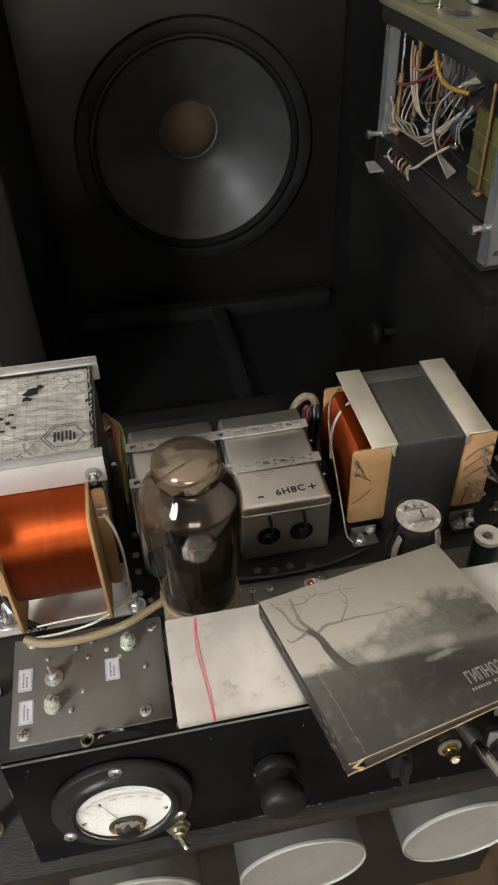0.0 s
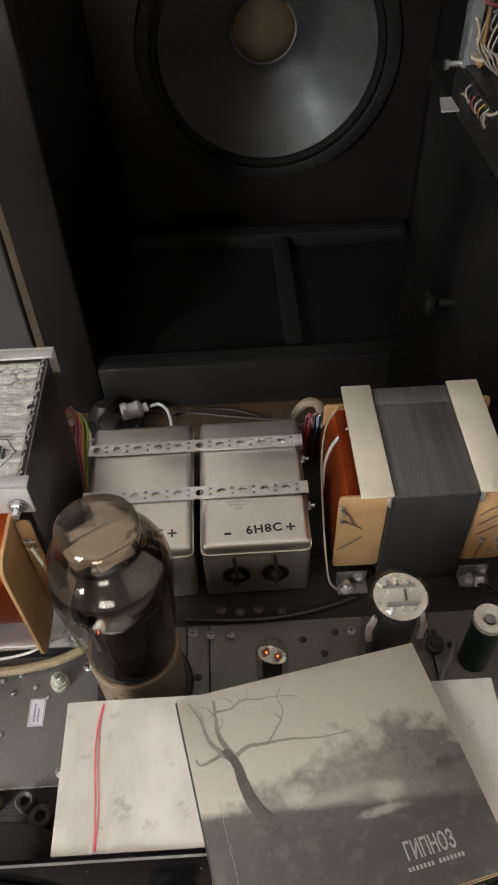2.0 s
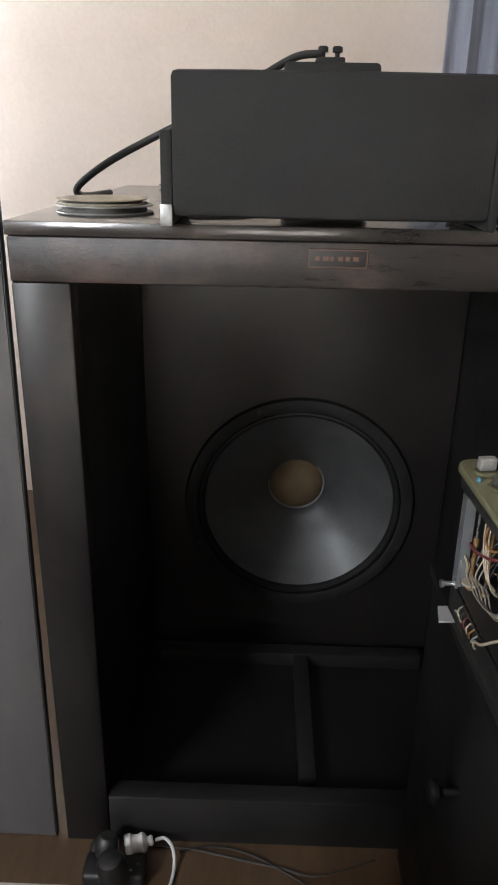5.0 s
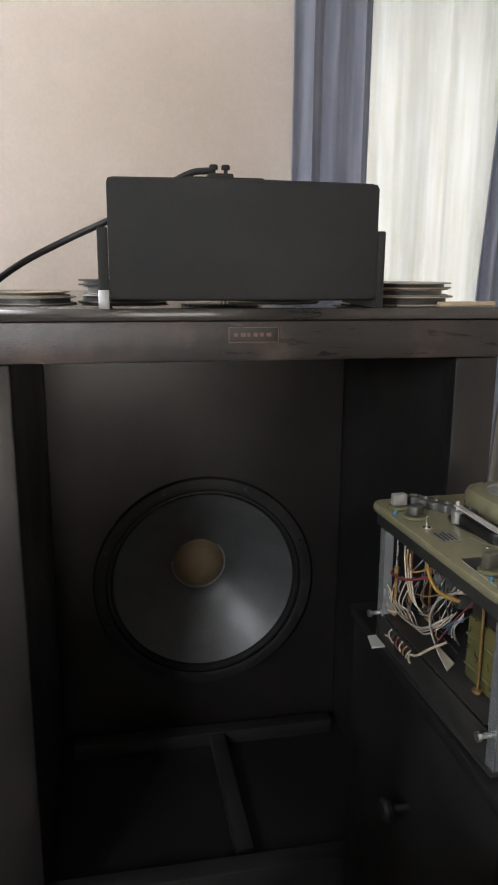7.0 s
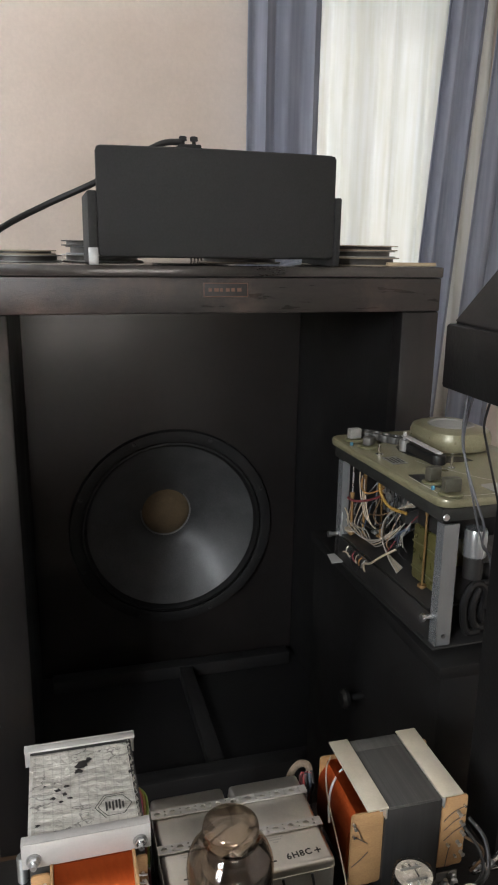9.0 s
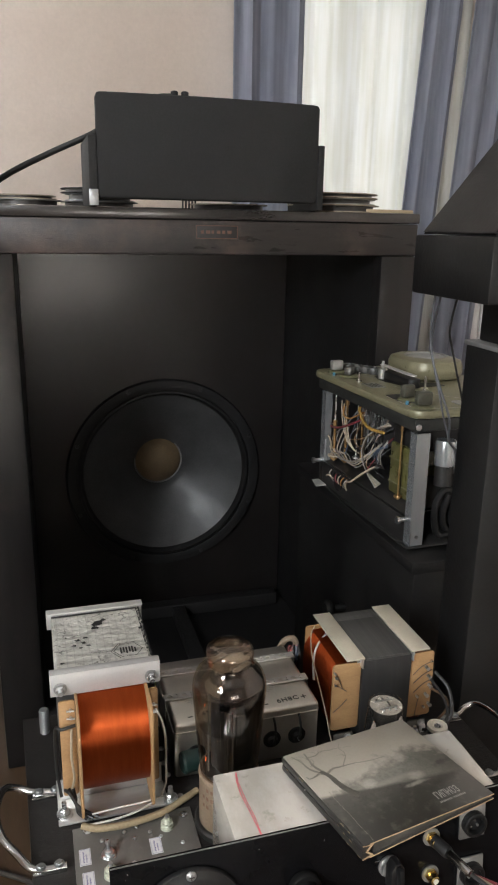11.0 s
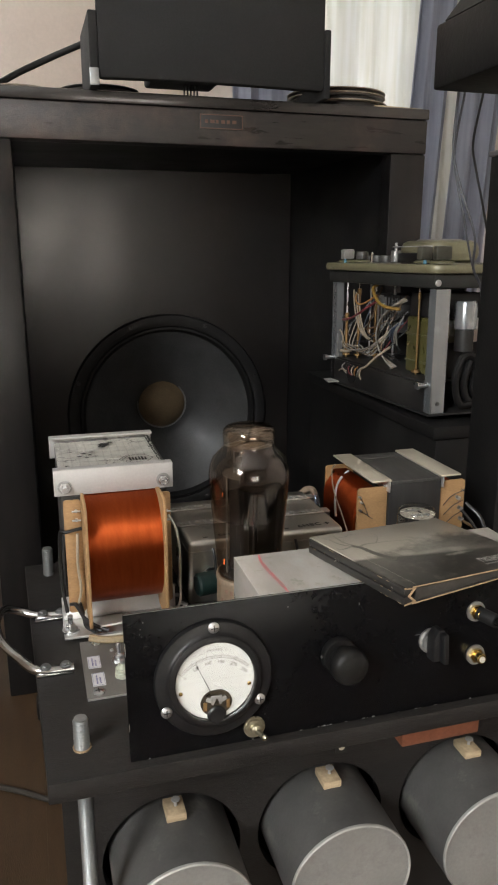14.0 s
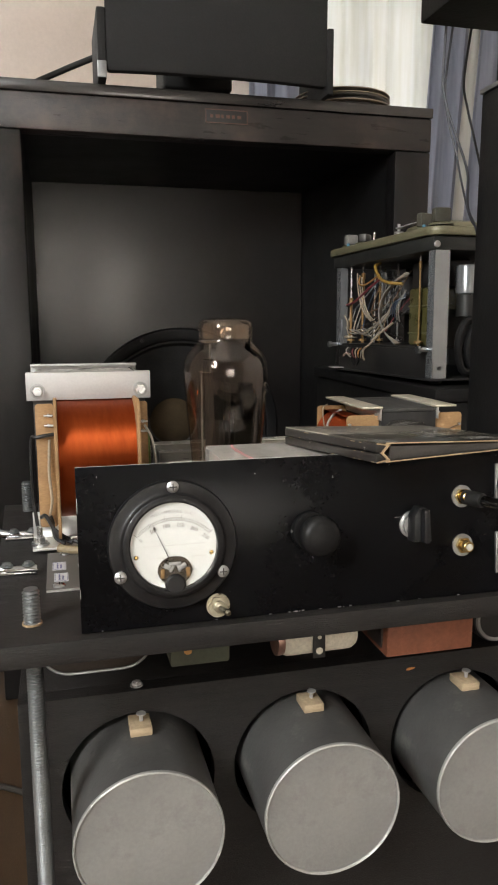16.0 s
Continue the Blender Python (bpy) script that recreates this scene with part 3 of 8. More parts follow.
def lathe(profile, at, axis=(0, 0, 1), seg=32, bm=None):
    """Turns (radius, height) pairs round an axis."""
    out = bm or bmesh.new()
    at, axis = Vector(at), Vector(axis).normalized()
    a, b = ring_frame(axis)
    rings = []
    for r, h in profile:
        c = at + axis * h
        if r < 1e-6:
            rings.append([out.verts.new(c)])
        else:
            rings.append([out.verts.new(c + (a * math.cos(2 * math.pi * k / seg) + b * math.sin(2 * math.pi * k / seg)) * r) for k in range(seg)])
    for lo, hi in zip(rings, rings[1:]):
        for k in range(seg):
            n = (k + 1) % seg
            if len(lo) == 1 and len(hi) > 1:
                out.faces.new((lo[0], hi[n], hi[k]))
            elif len(hi) == 1 and len(lo) > 1:
                out.faces.new((lo[k], lo[n], hi[0]))
            elif len(lo) > 1:
                out.faces.new((lo[k], lo[n], hi[n], hi[k]))
    bmesh.ops.recalc_face_normals(out, faces=out.faces)
    return out


def smooth_line(pts, per=6):
    pts = [Vector(p) for p in pts]
    if len(pts) < 3:
        return pts
    ext = [2 * pts[0] - pts[1]] + pts + [2 * pts[-1] - pts[-2]]
    out = []
    for i in range(1, len(ext) - 2):
        a, b, c, d = ext[i - 1:i + 3]
        for k in range(per):
            t = k / per
            out.append(0.5 * ((2 * b) + (c - a) * t + (2 * a - 5 * b + 4 * c - d) * t * t + (3 * b - 3 * c + d - a) * t ** 3))
    return out + [pts[-1]]


def rope(pts, r, seg=8, per=6, bm=None):
    """A round wire, rod or tube through the points."""
    out = bm or bmesh.new()
    line = smooth_line(pts, per)
    rings, a = [], None
    for i, p in enumerate(line):
        d = (line[min(i + 1, len(line) - 1)] - line[max(i - 1, 0)]).normalized()
        if a is None:
            a, b = ring_frame(d)
        else:
            a = (a - d * a.dot(d)).normalized()
            b = d.cross(a)
        rings.append([out.verts.new(p + (a * math.cos(2 * math.pi * k / seg) + b * math.sin(2 * math.pi * k / seg)) * r) for k in range(seg)])
    for lo, hi in zip(rings, rings[1:]):
        for k in range(seg):
            out.faces.new((lo[k], lo[(k + 1) % seg], hi[(k + 1) % seg], hi[k]))
    out.faces.new(rings[0][::-1])
    out.faces.new(rings[-1])
    bmesh.ops.recalc_face_normals(out, faces=out.faces)
    return out


def prism(outline, axis, lo, hi, bm=None, bevel=0.0):
    """Extrudes a 2D outline along x, y or z."""
    out = bm or bmesh.new()
    put = {"x": lambda u, v, w: (w, u, v), "y": lambda u, v, w: (u, w, v), "z": lambda u, v, w: (u, v, w)}[axis]
    a = [out.verts.new(put(u, v, lo)) for u, v in outline]
    b = [out.verts.new(put(u, v, hi)) for u, v in outline]
    n = len(outline)
    made = [out.faces.new(a), out.faces.new(b[::-1])]
    for k in range(n):
        made.append(out.faces.new((a[k], b[k], b[(k + 1) % n], a[(k + 1) % n])))
    bmesh.ops.recalc_face_normals(out, faces=made)
    if bevel:
        edges = list({e for f in made[:2] for e in f.edges})
        bmesh.ops.bevel(out, geom=edges, offset=bevel, segments=2, profile=0.5, affect="EDGES")
    return out


def rounded(u0, u1, v0, v1, r, seg=6):
    out = []
    for cu, cv, s in ((u1 - r, v1 - r, 0), (u0 + r, v1 - r, 1), (u0 + r, v0 + r, 2), (u1 - r, v0 + r, 3)):
        for k in range(seg + 1):
            t = math.pi / 2 * (s + k / seg)
            out.append((cu + r * math.cos(t), cv + r * math.sin(t)))
    return out


def plate_with_holes(u0, u1, v0, v1, holes, axis, lo, hi, seg=14):
    """A flat plate with round holes that go through it."""
    out = bmesh.new()
    edges = []
    put = {"x": lambda u, v: (lo, u, v), "y": lambda u, v: (u, lo, v), "z": lambda u, v: (u, v, lo)}[axis]
    loops = [[(u0, v0), (u1, v0), (u1, v1), (u0, v1)]]
    for cu, cv, r in holes:
        loops.append([(cu + r * math.cos(2 * math.pi * k / seg), cv + r * math.sin(2 * math.pi * k / seg)) for k in range(seg)])
    for lp in loops:
        vs = [out.verts.new(put(u, v)) for u, v in lp]
        edges += [out.edges.new((vs[k], vs[(k + 1) % len(vs)])) for k in range(len(vs))]
    faces = [f for f in bmesh.ops.triangle_fill(out, edges=edges, use_beauty=True)["geom"] if isinstance(f, bmesh.types.BMFace)]
    ext = bmesh.ops.extrude_face_region(out, geom=faces)
    d = {"x": Vector((hi - lo, 0, 0)), "y": Vector((0, hi - lo, 0)), "z": Vector((0, 0, hi - lo))}[axis]
    for v in ext["geom"]:
        if isinstance(v, bmesh.types.BMVert):
            v.co += d
    bmesh.ops.recalc_face_normals(out, faces=out.faces)
    return out


def ribbon(pts, widths, z, bm=None):
    """A flat printed or drawn stroke lying in the xy plane."""
    out = bm or bmesh.new()
    line = [Vector((*p, 0)) for p in pts]
    left, right = [], []
    for i, p in enumerate(line):
        d = (line[min(i + 1, len(line) - 1)] - line[max(i - 1, 0)]).normalized()
        s = Vector((-d.y, d.x, 0)) * widths[min(i, len(widths) - 1)] / 2
        left.append(out.verts.new((p.x + s.x, p.y + s.y, z))), right.append(out.verts.new((p.x - s.x, p.y - s.y, z)))
    for i in range(len(line) - 1):
        out.faces.new((right[i], right[i + 1], left[i + 1], left[i]))
    return out


def lettering(name, body, size, m, mat, parent, depth=0.0001, spacing=1.0, bold=0.0):
    """Raised or printed letters in the built-in font, as a mesh part."""
    cu = bpy.data.curves.new(name, "FONT")
    cu.body, cu.size, cu.extrude, cu.space_character, cu.align_x, cu.align_y = body, size, depth, spacing, "CENTER", "CENTER"
    cu.resolution_u, cu.offset = 3, bold
    tmp = bpy.data.objects.new(name, cu)
    me = bpy.data.meshes.new_from_object(tmp)
    bpy.data.objects.remove(tmp)
    bpy.data.curves.remove(cu)
    me.transform(PLACE[parent].inverted() @ m)
    me.materials.clear()
    me.materials.append(M[mat])
    ob = new(name, me)
    ob.parent = parent
    PLACE[ob] = PLACE[parent]
    return ob


def screw(at, normal, r, parent, name="screw", mat="steel", h=0.0018, slot=True):
    """A round-headed screw with a slot."""
    n = Vector(normal).normalized()
    bm = lathe([(0, 0), (r, 0), (r, h * 0.5), (r * 0.75, h * 0.9), (r * 0.3, h * 1.05), (0, h * 1.1)], at, n, 14)
    head = part(name, bm, mat, parent)
    if slot:
        a, b = ring_frame(n)
        bm = bmesh.new()
        for u, v in ((a, b), (b, a)):
            vs = [Vector(at) + n * (h * 1.12) + u * su * r * 0.6 + v * sv * r * 0.1 for su, sv in ((-1, -1), (1, -1), (1, 1), (-1, 1))]
            bm.faces.new([bm.verts.new(c) for c in vs])
        part("slot", bm, "ink", head)
    return head


def hex_bolt(at, normal, r, parent, length=0.008, nut=0.004, mat="steel", name="bolt"):
    """A bolt end with a washer and a hexagonal nut."""
    n, at = Vector(normal).normalized(), Vector(at)
    bm = cyl(at, at + n * length, r * 0.5, 12)
    bolt = part(name, bm, mat, parent)
    part("washer", lathe([(r * 0.5, 0), (r * 1.3, 0), (r * 1.3, 0.0008), (r * 0.5, 0.0008)], at, n, 18), "steel_dull" if mat == "steel" else mat, bolt)
    part("nut", lathe([(r * 0.5, 0.0009), (r, 0.0009), (r, nut * 0.82), (r * 0.84, nut), (r * 0.56, nut), (r * 0.5, nut * 0.8)], at, n, 6), mat, bolt)
    return bolt


# ---- the room ----
FLOOR_Y0, FLOOR_Y1, ROOM_X0, ROOM_X1, ROOM_H = -2.4, 2.84, -1.6, 2.15, 2.6
floor = solid("floor", box(ROOM_X0 - 0.1, ROOM_X1 + 0.1, FLOOR_Y0 - 0.1, FLOOR_Y1 + 0.1, -0.06, -0.006), "floor_wood", "brown wooden floor of narrow boards", "floor", "structure")
ceiling = solid("ceiling", box(ROOM_X0, ROOM_X1, FLOOR_Y0, FLOOR_Y1, ROOM_H, ROOM_H + 0.1), "ceiling_paint", "plain white ceiling", "ceiling", "structure")
bm = bmesh.new()
for a, b, c, d in ((FLOOR_Y0, -1.57, 0, ROOM_H), (-0.77, 1.85, 0, ROOM_H), (2.55, FLOOR_Y1, 0, ROOM_H), (-1.57, -0.77, 0, 1.38), (-1.57, -0.77, 2.38, ROOM_H), (1.85, 2.55, 0, 1.20), (1.85, 2.55, 2.25, ROOM_H)):
    box(ROOM_X0 - 0.12, ROOM_X0, a, b, c, d, bm=bm)
solid("wall_west", bm, "wall_paint", "plain beige wall with a high window", "wall", "structure")
solid("wall_east", box(ROOM_X1, ROOM_X1 + 0.12, FLOOR_Y0, FLOOR_Y1, 0, ROOM_H), "wall_paint", "plain beige wall", "wall", "structure")


def pierced_wall(name, y0, y1, wx0, wx1, wz0, wz1, label):
    bm = bmesh.new()
    for a, b, c, d in ((ROOM_X0 - 0.12, wx0, 0, ROOM_H), (wx1, ROOM_X1 + 0.12, 0, ROOM_H), (wx0, wx1, 0, wz0), (wx0, wx1, wz1, ROOM_H)):
        box(a, b, y0, y1, c, d, bm=bm)
    return solid(name, bm, "wall_paint", label, "wall", "structure")


pierced_wall("wall_north", FLOOR_Y1, FLOOR_Y1 + 0.16, 0.86, 1.52, 0.85, 2.30, "beige wall with a curtained window")
pierced_wall("wall_south", FLOOR_Y0 - 0.16, FLOOR_Y0, -0.55, 0.65, 0.56, 1.36, "beige wall with a wide window")


def window(name, u0, u1, w, z0, z1, along_x=True):
    """A two-pane window in a wall that runs along x or along y."""
    mid = (u0 + u1) / 2
    at = (mid, w, z0) if along_x else (w, mid, z0)
    win = thing(name, "white-framed window with two panes", "window", at, kind="structure")

    def slab(a, b, t, c, d, bevel=0.0):
        return box(a, b, w - t, w + t, c, d, bevel) if along_x else box(w - t, w + t, a, b, c, d, bevel)

    for a, b, c, d in ((u0, u0 + 0.05, z0, z1), (u1 - 0.05, u1, z0, z1), (mid - 0.03, mid + 0.03, z0 + 0.05, z1 - 0.05), (u0 + 0.05, u1 - 0.05, z0, z0 + 0.05), (u0 + 0.05, u1 - 0.05, z1 - 0.05, z1)):
        part("window_frame", slab(a, b, 0.03, c, d, 0.004), "ceiling_paint", win)
    for a, b in ((u0 + 0.05, mid - 0.03), (mid + 0.03, u1 - 0.05)):
        pane = part("pane", slab(a, b, 0.003, z0 + 0.05, z1 - 0.05), "glass_clear", win)
        pane.visible_shadow = False


window("window_1", 0.86, 1.52, FLOOR_Y1 + 0.08, 0.85, 2.30)
window("window_4", -0.55, 0.65, FLOOR_Y0 - 0.05, 0.56, 1.36)
window("window_2", -1.57, -0.77, ROOM_X0 - 0.06, 1.38, 2.38, False)
# unseen window, added round the lamp that fills the back wall
window("window_3", 1.85, 2.55, ROOM_X0 - 0.06, 1.20, 2.25, False)


def curtain(name, x0, x1, y, z0, z1, folds, depth, mat, label, lean=0.0, seed=1):
    """A cloth hanging in uneven folds."""
    rnd = random.Random(seed)
    bm = bmesh.new()
    nu, nv = int(folds * 14), 10
    ph = [rnd.uniform(-0.5, 0.5) for _ in range(int(folds) + 3)]
    rows = []
    for j in range(nv + 1):
        v = j / nv
        row = []
        for i in range(nu + 1):
            u = i / nu
            k = u * folds
            w = 2 * math.pi * k + ph[int(k)] * (1 - (k % 1)) + ph[int(k) + 1] * (k % 1)
            d = depth * (0.65 + 0.35 * math.sin(3.1 * k + seed)) * (1.0 - 0.35 * v)
            row.append(bm.verts.new((x0 + (x1 - x0) * u + 0.25 * d * math.sin(2 * w) + lean * (1 - v), y + d * math.sin(w), z0 + (z1 - z0) * v)))
        rows.append(row)
    for a, b in zip(rows, rows[1:]):
        for i in range(nu):
            bm.faces.new((a[i], a[i + 1], b[i + 1], b[i]))
    ob = solid(name, bm, mat, label, "curtain", sharp=80)
    thick = ob.modifiers.new("thickness", "SOLIDIFY")
    thick.thickness = 0.0015
    return ob


curtain("sheer_curtain", 0.88, 1.66, 2.76, 0.05, 2.50, 8, 0.018, "sheer", "thin white sheer curtain glowing in front of the window", seed=3)
curtain("drape", 0.668, 0.935, 2.70, 0.03, 2.52, 3, 0.032, "drape", "blue-grey drape drawn aside at the window", seed=5)
curtain("drape", 1.446, 1.606, 2.68, 0.03, 2.52, 2.2, 0.030, "drape", "blue-grey drape hanging beside the bright window", -0.14, seed=8)
curtain("drape", 1.640, 1.84, 2.655, 0.03, 2.52, 2.4, 0.030, "drape", "blue-grey drape hanging near the room's corner", -0.14, seed=9)
rail = thing("curtain_rail", "plain white curtain rail above the window", "curtain rail", (1.35, 2.70, 2.52))
part("rail", rope([(0.60, 2.70, 2.535), (2.10, 2.64, 2.535)], 0.012, 10), "ceiling_paint", rail)
for x in (0.64, 1.35, 2.06):
    part("bracket", box(x - 0.008, x + 0.008, 2.66, 2.84, 2.528, 2.542, 0.002), "ceiling_paint", rail)

# guessed ribbed panel, added where only a pale bright patch is known
radiator = thing("radiator", "white ribbed panel beside the drapes, added for a pale bright patch", "radiator", (1.92, 2.78, 0.62))
for k in range(7):
    x = 1.765 + 0.052 * k
    part("rib", prism(rounded(x, x + 0.044, 2.715, 2.800, 0.012, 4), "z", 0.560, 1.010, bevel=0.006), "ribbed_white", radiator)
for z in (0.575, 0.985):
    part("header_pipe", cyl((1.755, 2.757, z), (2.138, 2.757, z), 0.016, 14), "ribbed_white", radiator)
for x in (1.80, 2.10):
    part("wall_bracket", box(x - 0.01, x + 0.01, 2.801, 2.839, 0.70, 0.73, 0.002), "ribbed_white", radiator)

# ---- big loudspeaker cabinet ----
CX0, CX1, CY0, CY1, CZ1 = -0.203, 0.690, 1.285, 2.22, 1.178
IX0, IX1, IZ0, IZ1 = -0.118, 0.612, 0.113, 1.093
cab = thing("loudspeaker_cabinet", "large open-fronted black wooden loudspeaker cabinet on the floor", "loudspeaker", ((CX0 + CX1) / 2, CY0, 0))
part("stile", box(CX0, IX0, CY0, CY0 + 0.045, 0.0, IZ1, 0.004), "black_stile", cab)
part("stile", box(IX1, CX1, CY0, CY0 + 0.045, 0.0, IZ1, 0.004), "black_stile", cab)
part("top_rail", box(CX0, CX1, CY0 - 0.001, CY0 + 0.045, IZ1 + 0.0005, CZ1 - 0.021, 0.003), "black_rail", cab)
part("bottom_rail", box(IX0 + 0.0005, IX1 - 0.0005, CY0 + 0.002, CY0 + 0.045, 0.0, IZ0, 0.004), "black_wood", cab)
part("top_board", box(CX0 - 0.002, CX1 + 0.002, CY0 - 0.004, CY1, CZ1 - 0.020, CZ1, 0.003), "black_top", cab, "glossy black-painted top board")
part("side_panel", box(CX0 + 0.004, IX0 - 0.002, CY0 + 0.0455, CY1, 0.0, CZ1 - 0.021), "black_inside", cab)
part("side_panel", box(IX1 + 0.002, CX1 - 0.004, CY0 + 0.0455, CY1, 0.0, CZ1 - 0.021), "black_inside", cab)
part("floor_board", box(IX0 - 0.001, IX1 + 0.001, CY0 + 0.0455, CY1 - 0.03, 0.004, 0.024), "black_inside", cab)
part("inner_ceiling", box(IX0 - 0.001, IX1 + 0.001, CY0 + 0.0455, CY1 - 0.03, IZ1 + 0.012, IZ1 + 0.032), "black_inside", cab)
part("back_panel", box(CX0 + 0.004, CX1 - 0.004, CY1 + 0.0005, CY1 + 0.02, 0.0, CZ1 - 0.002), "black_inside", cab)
WX, WY, WZ, WR = 0.256, 1.886, 0.4475, 0.264
part("baffle", plate_with_holes(IX0, IX1, 0.0245, IZ1 + 0.011, [(WX, WZ, WR - 0.008)], "y", WY, WY + 0.022, 64), "black_baffle", cab)
part("cross_batten", box(IX0 + 0.03, IX1 - 0.03, 1.800, 1.840, 0.0245, 0.062, 0.002), "black_wood", cab)
part("floor_batten", box(0.256, 0.292, 1.400, 1.7995, 0.0245, 0.060, 0.002), "black_wood", cab)

badge = part("badge", box(0.218, 0.302, CY0 - 0.0032, CY0 - 0.0012, 1.122, 1.149, 0.0008), "black_plain", cab, "dark name plate with a thin dull border")
bm = bmesh.new()
for a, b, c, d in ((0.219, 0.301, 1.1465, 1.148), (0.219, 0.301, 1.123, 1.1245), (0.219, 0.2205, 1.1246, 1.1464), (0.2995, 0.301, 1.1246, 1.1464)):
    box(a, b, CY0 - 0.0038, CY0 - 0.0033, c, d, bm=bm)
part("border", bm, "gold_line", badge)
bm = bmesh.new()
for k, w in enumerate((0.006, 0.008, 0.005, 0.007, 0.006, 0.008)):
    box(0.228 + k * 0.0105, 0.228 + k * 0.0105 + w, CY0 - 0.0038, CY0 - 0.0033, 1.1325, 1.1385, bm=bm)
part("letter_bars", bm, "gold_line", badge)

woofer = thing("woofer", "very large dark paper-cone woofer with a brown dust cap", "woofer", (WX, WY, WZ))
AX = (0, 1, 0)
part("frame_ring", lathe([(WR - 0.012, 0.0), (WR - 0.012, -0.012), (WR - 0.004, -0.015), (WR + 0.016, -0.013), (WR + 0.020, -0.004), (WR + 0.020, -0.001), (WR - 0.012, -0.0005)], (WX, WY, WZ), AX, 72), "rubber", woofer, "black gasket ring")
part("surround", lathe([(WR - 0.012, -0.004), (WR - 0.016, -0.009), (WR - 0.021, -0.010), (WR - 0.025, -0.004), (WR - 0.029, 0.003), (WR - 0.029, 0.006), (WR - 0.012, 0.001)], (WX, WY, WZ), AX, 72), "rubber", woofer)
prof = [(WR - 0.030, 0.004)]
for k in range(1, 9):
    t = k / 8
    prof.append((WR - 0.030 - (WR - 0.030 - 0.068) * t, 0.004 + 0.112 * t ** 0.92))
prof += [(0.066, 0.120), (0.066, 0.126)] + [(r, h + 0.006) for r, h in reversed(prof)]
part("cone", lathe(prof, (WX, WY, WZ), AX, 72), "cone_paper", woofer)
part("dust_cap", lathe([(0.0, 0.074), (0.025, 0.078), (0.048, 0.089), (0.064, 0.104), (0.070, 0.1145), (0.066, 0.119), (0.0, 0.119)], (WX - 0.003, WY, WZ + 0.009), AX, 48), "dust_cap", woofer, "brown felt dust cap")
part("cap_seam", lathe([(0.0695, 0.1125), (0.0735, 0.1095), (0.0745, 0.1125), (0.0705, 0.1155)], (WX - 0.003, WY, WZ + 0.009), AX, 48), "glue_bead", woofer, "pale glue bead")
for k in range(8):
    a = math.pi * (k + 0.5) / 4
    hex_bolt((WX + (WR + 0.006) * math.cos(a), WY - 0.014, WZ + (WR + 0.006) * math.sin(a)), (0, -1, 0), 0.005, woofer, 0.006, 0.004, "black_plain")
part("basket", lathe([(WR - 0.008, 0.023), (WR - 0.03, 0.06), (0.12, 0.135), (0.12, 0.20), (0.0, 0.20), (0.0, 0.195), (0.115, 0.195), (0.115, 0.132), (WR - 0.036, 0.056), (WR - 0.013, 0.0225)], (WX, WY, WZ), AX, 48), "black_plain", woofer)

# ---- horn on top of the cabinet ----
horn = thing("horn_loudspeaker", "black horn loudspeaker with a bowed front on the cabinet", "horn speaker", (0.25, 1.30, CZ1))


def arc_slab(x0, x1, y, bulge, z0, z1, t, bevel):
    """An upright board that bows towards -y."""
    n = 18
    fr = [(x0 + (x1 - x0) * k / n, y - bulge * (1 - (2 * k / n - 1) ** 2)) for k in range(n + 1)]
    return prism(fr + [(u, v + t) for u, v in reversed(fr)], "z", z0, z1, bevel=bevel)


part("mouth_cover", arc_slab(0.036, 0.448, 1.2485, 0.014, 1.1905, 1.3660, 0.02, 0.008), "horn_black", horn, "plain black bowed front")
part("side_cheek", box(0.020, 0.0355, 1.2480, 1.42, CZ1 + 0.0005, 1.296, 0.003), "horn_black", horn)
part("side_cheek", box(0.4485, 0.461, 1.2450, 1.42, CZ1 + 0.0005, 1.296, 0.003), "horn_black", horn)
bm = bmesh.new()
rings = []
for k in range(9):
    t = k / 8
    f = (1 - t) ** 1.7
    hw, z0, z1 = 0.058 + 0.144 * f, 1.302 - 0.102 * f, 1.360 - 0.004 * f
    xc, y = 0.254 - 0.012 * f, 1.2690 + 0.291 * t
    rings.append([bm.verts.new(c) for c in ((xc - hw, y, z0), (xc + hw, y, z0), (xc + hw, y, z1), (xc - hw, y, z1))])
for a, b in zip(rings, rings[1:]):
    for k in range(4):
        bm.faces.new((a[k], a[(k + 1) % 4], b[(k + 1) % 4], b[k]))
bm.faces.new(rings[0][::-1]), bm.faces.new(rings[-1])
bmesh.ops.recalc_face_normals(bm, faces=bm.faces)
part("horn_body", bm, "horn_black", horn, "flared horn narrowing to its throat")
part("driver", box(0.181, 0.337, 1.561, 1.69, 1.262, 1.4055, 0.007, 3), "horn_black", horn, "squarish black compression driver")
for k in range(5):
    part("support_rod", cyl((0.262 + 0.0075 * k, 1.625, CZ1 + 0.0005), (0.262 + 0.0075 * k, 1.625, 1.2615), 0.0020, 10), "black_plain", horn)
part("foot", box(0.019, 0.035, 1.2435, 1.2475, CZ1 + 0.0005, 1.206, 0.0008), "zinc", horn, "small metal foot strip")
term = part("terminal_plate", box(0.234, 0.282, 1.605, 1.655, 1.4065, 1.417, 0.003), "horn_black", horn)
for x in (0.246, 0.270):
    part("terminal", lathe([(0, 0), (0.004, 0), (0.004, 0.008), (0.0085, 0.009), (0.0085, 0.016), (0.006, 0.018), (0, 0.018)], (x, 1.63, 1.4172), (0, 0, 1), 16), "horn_black", term)
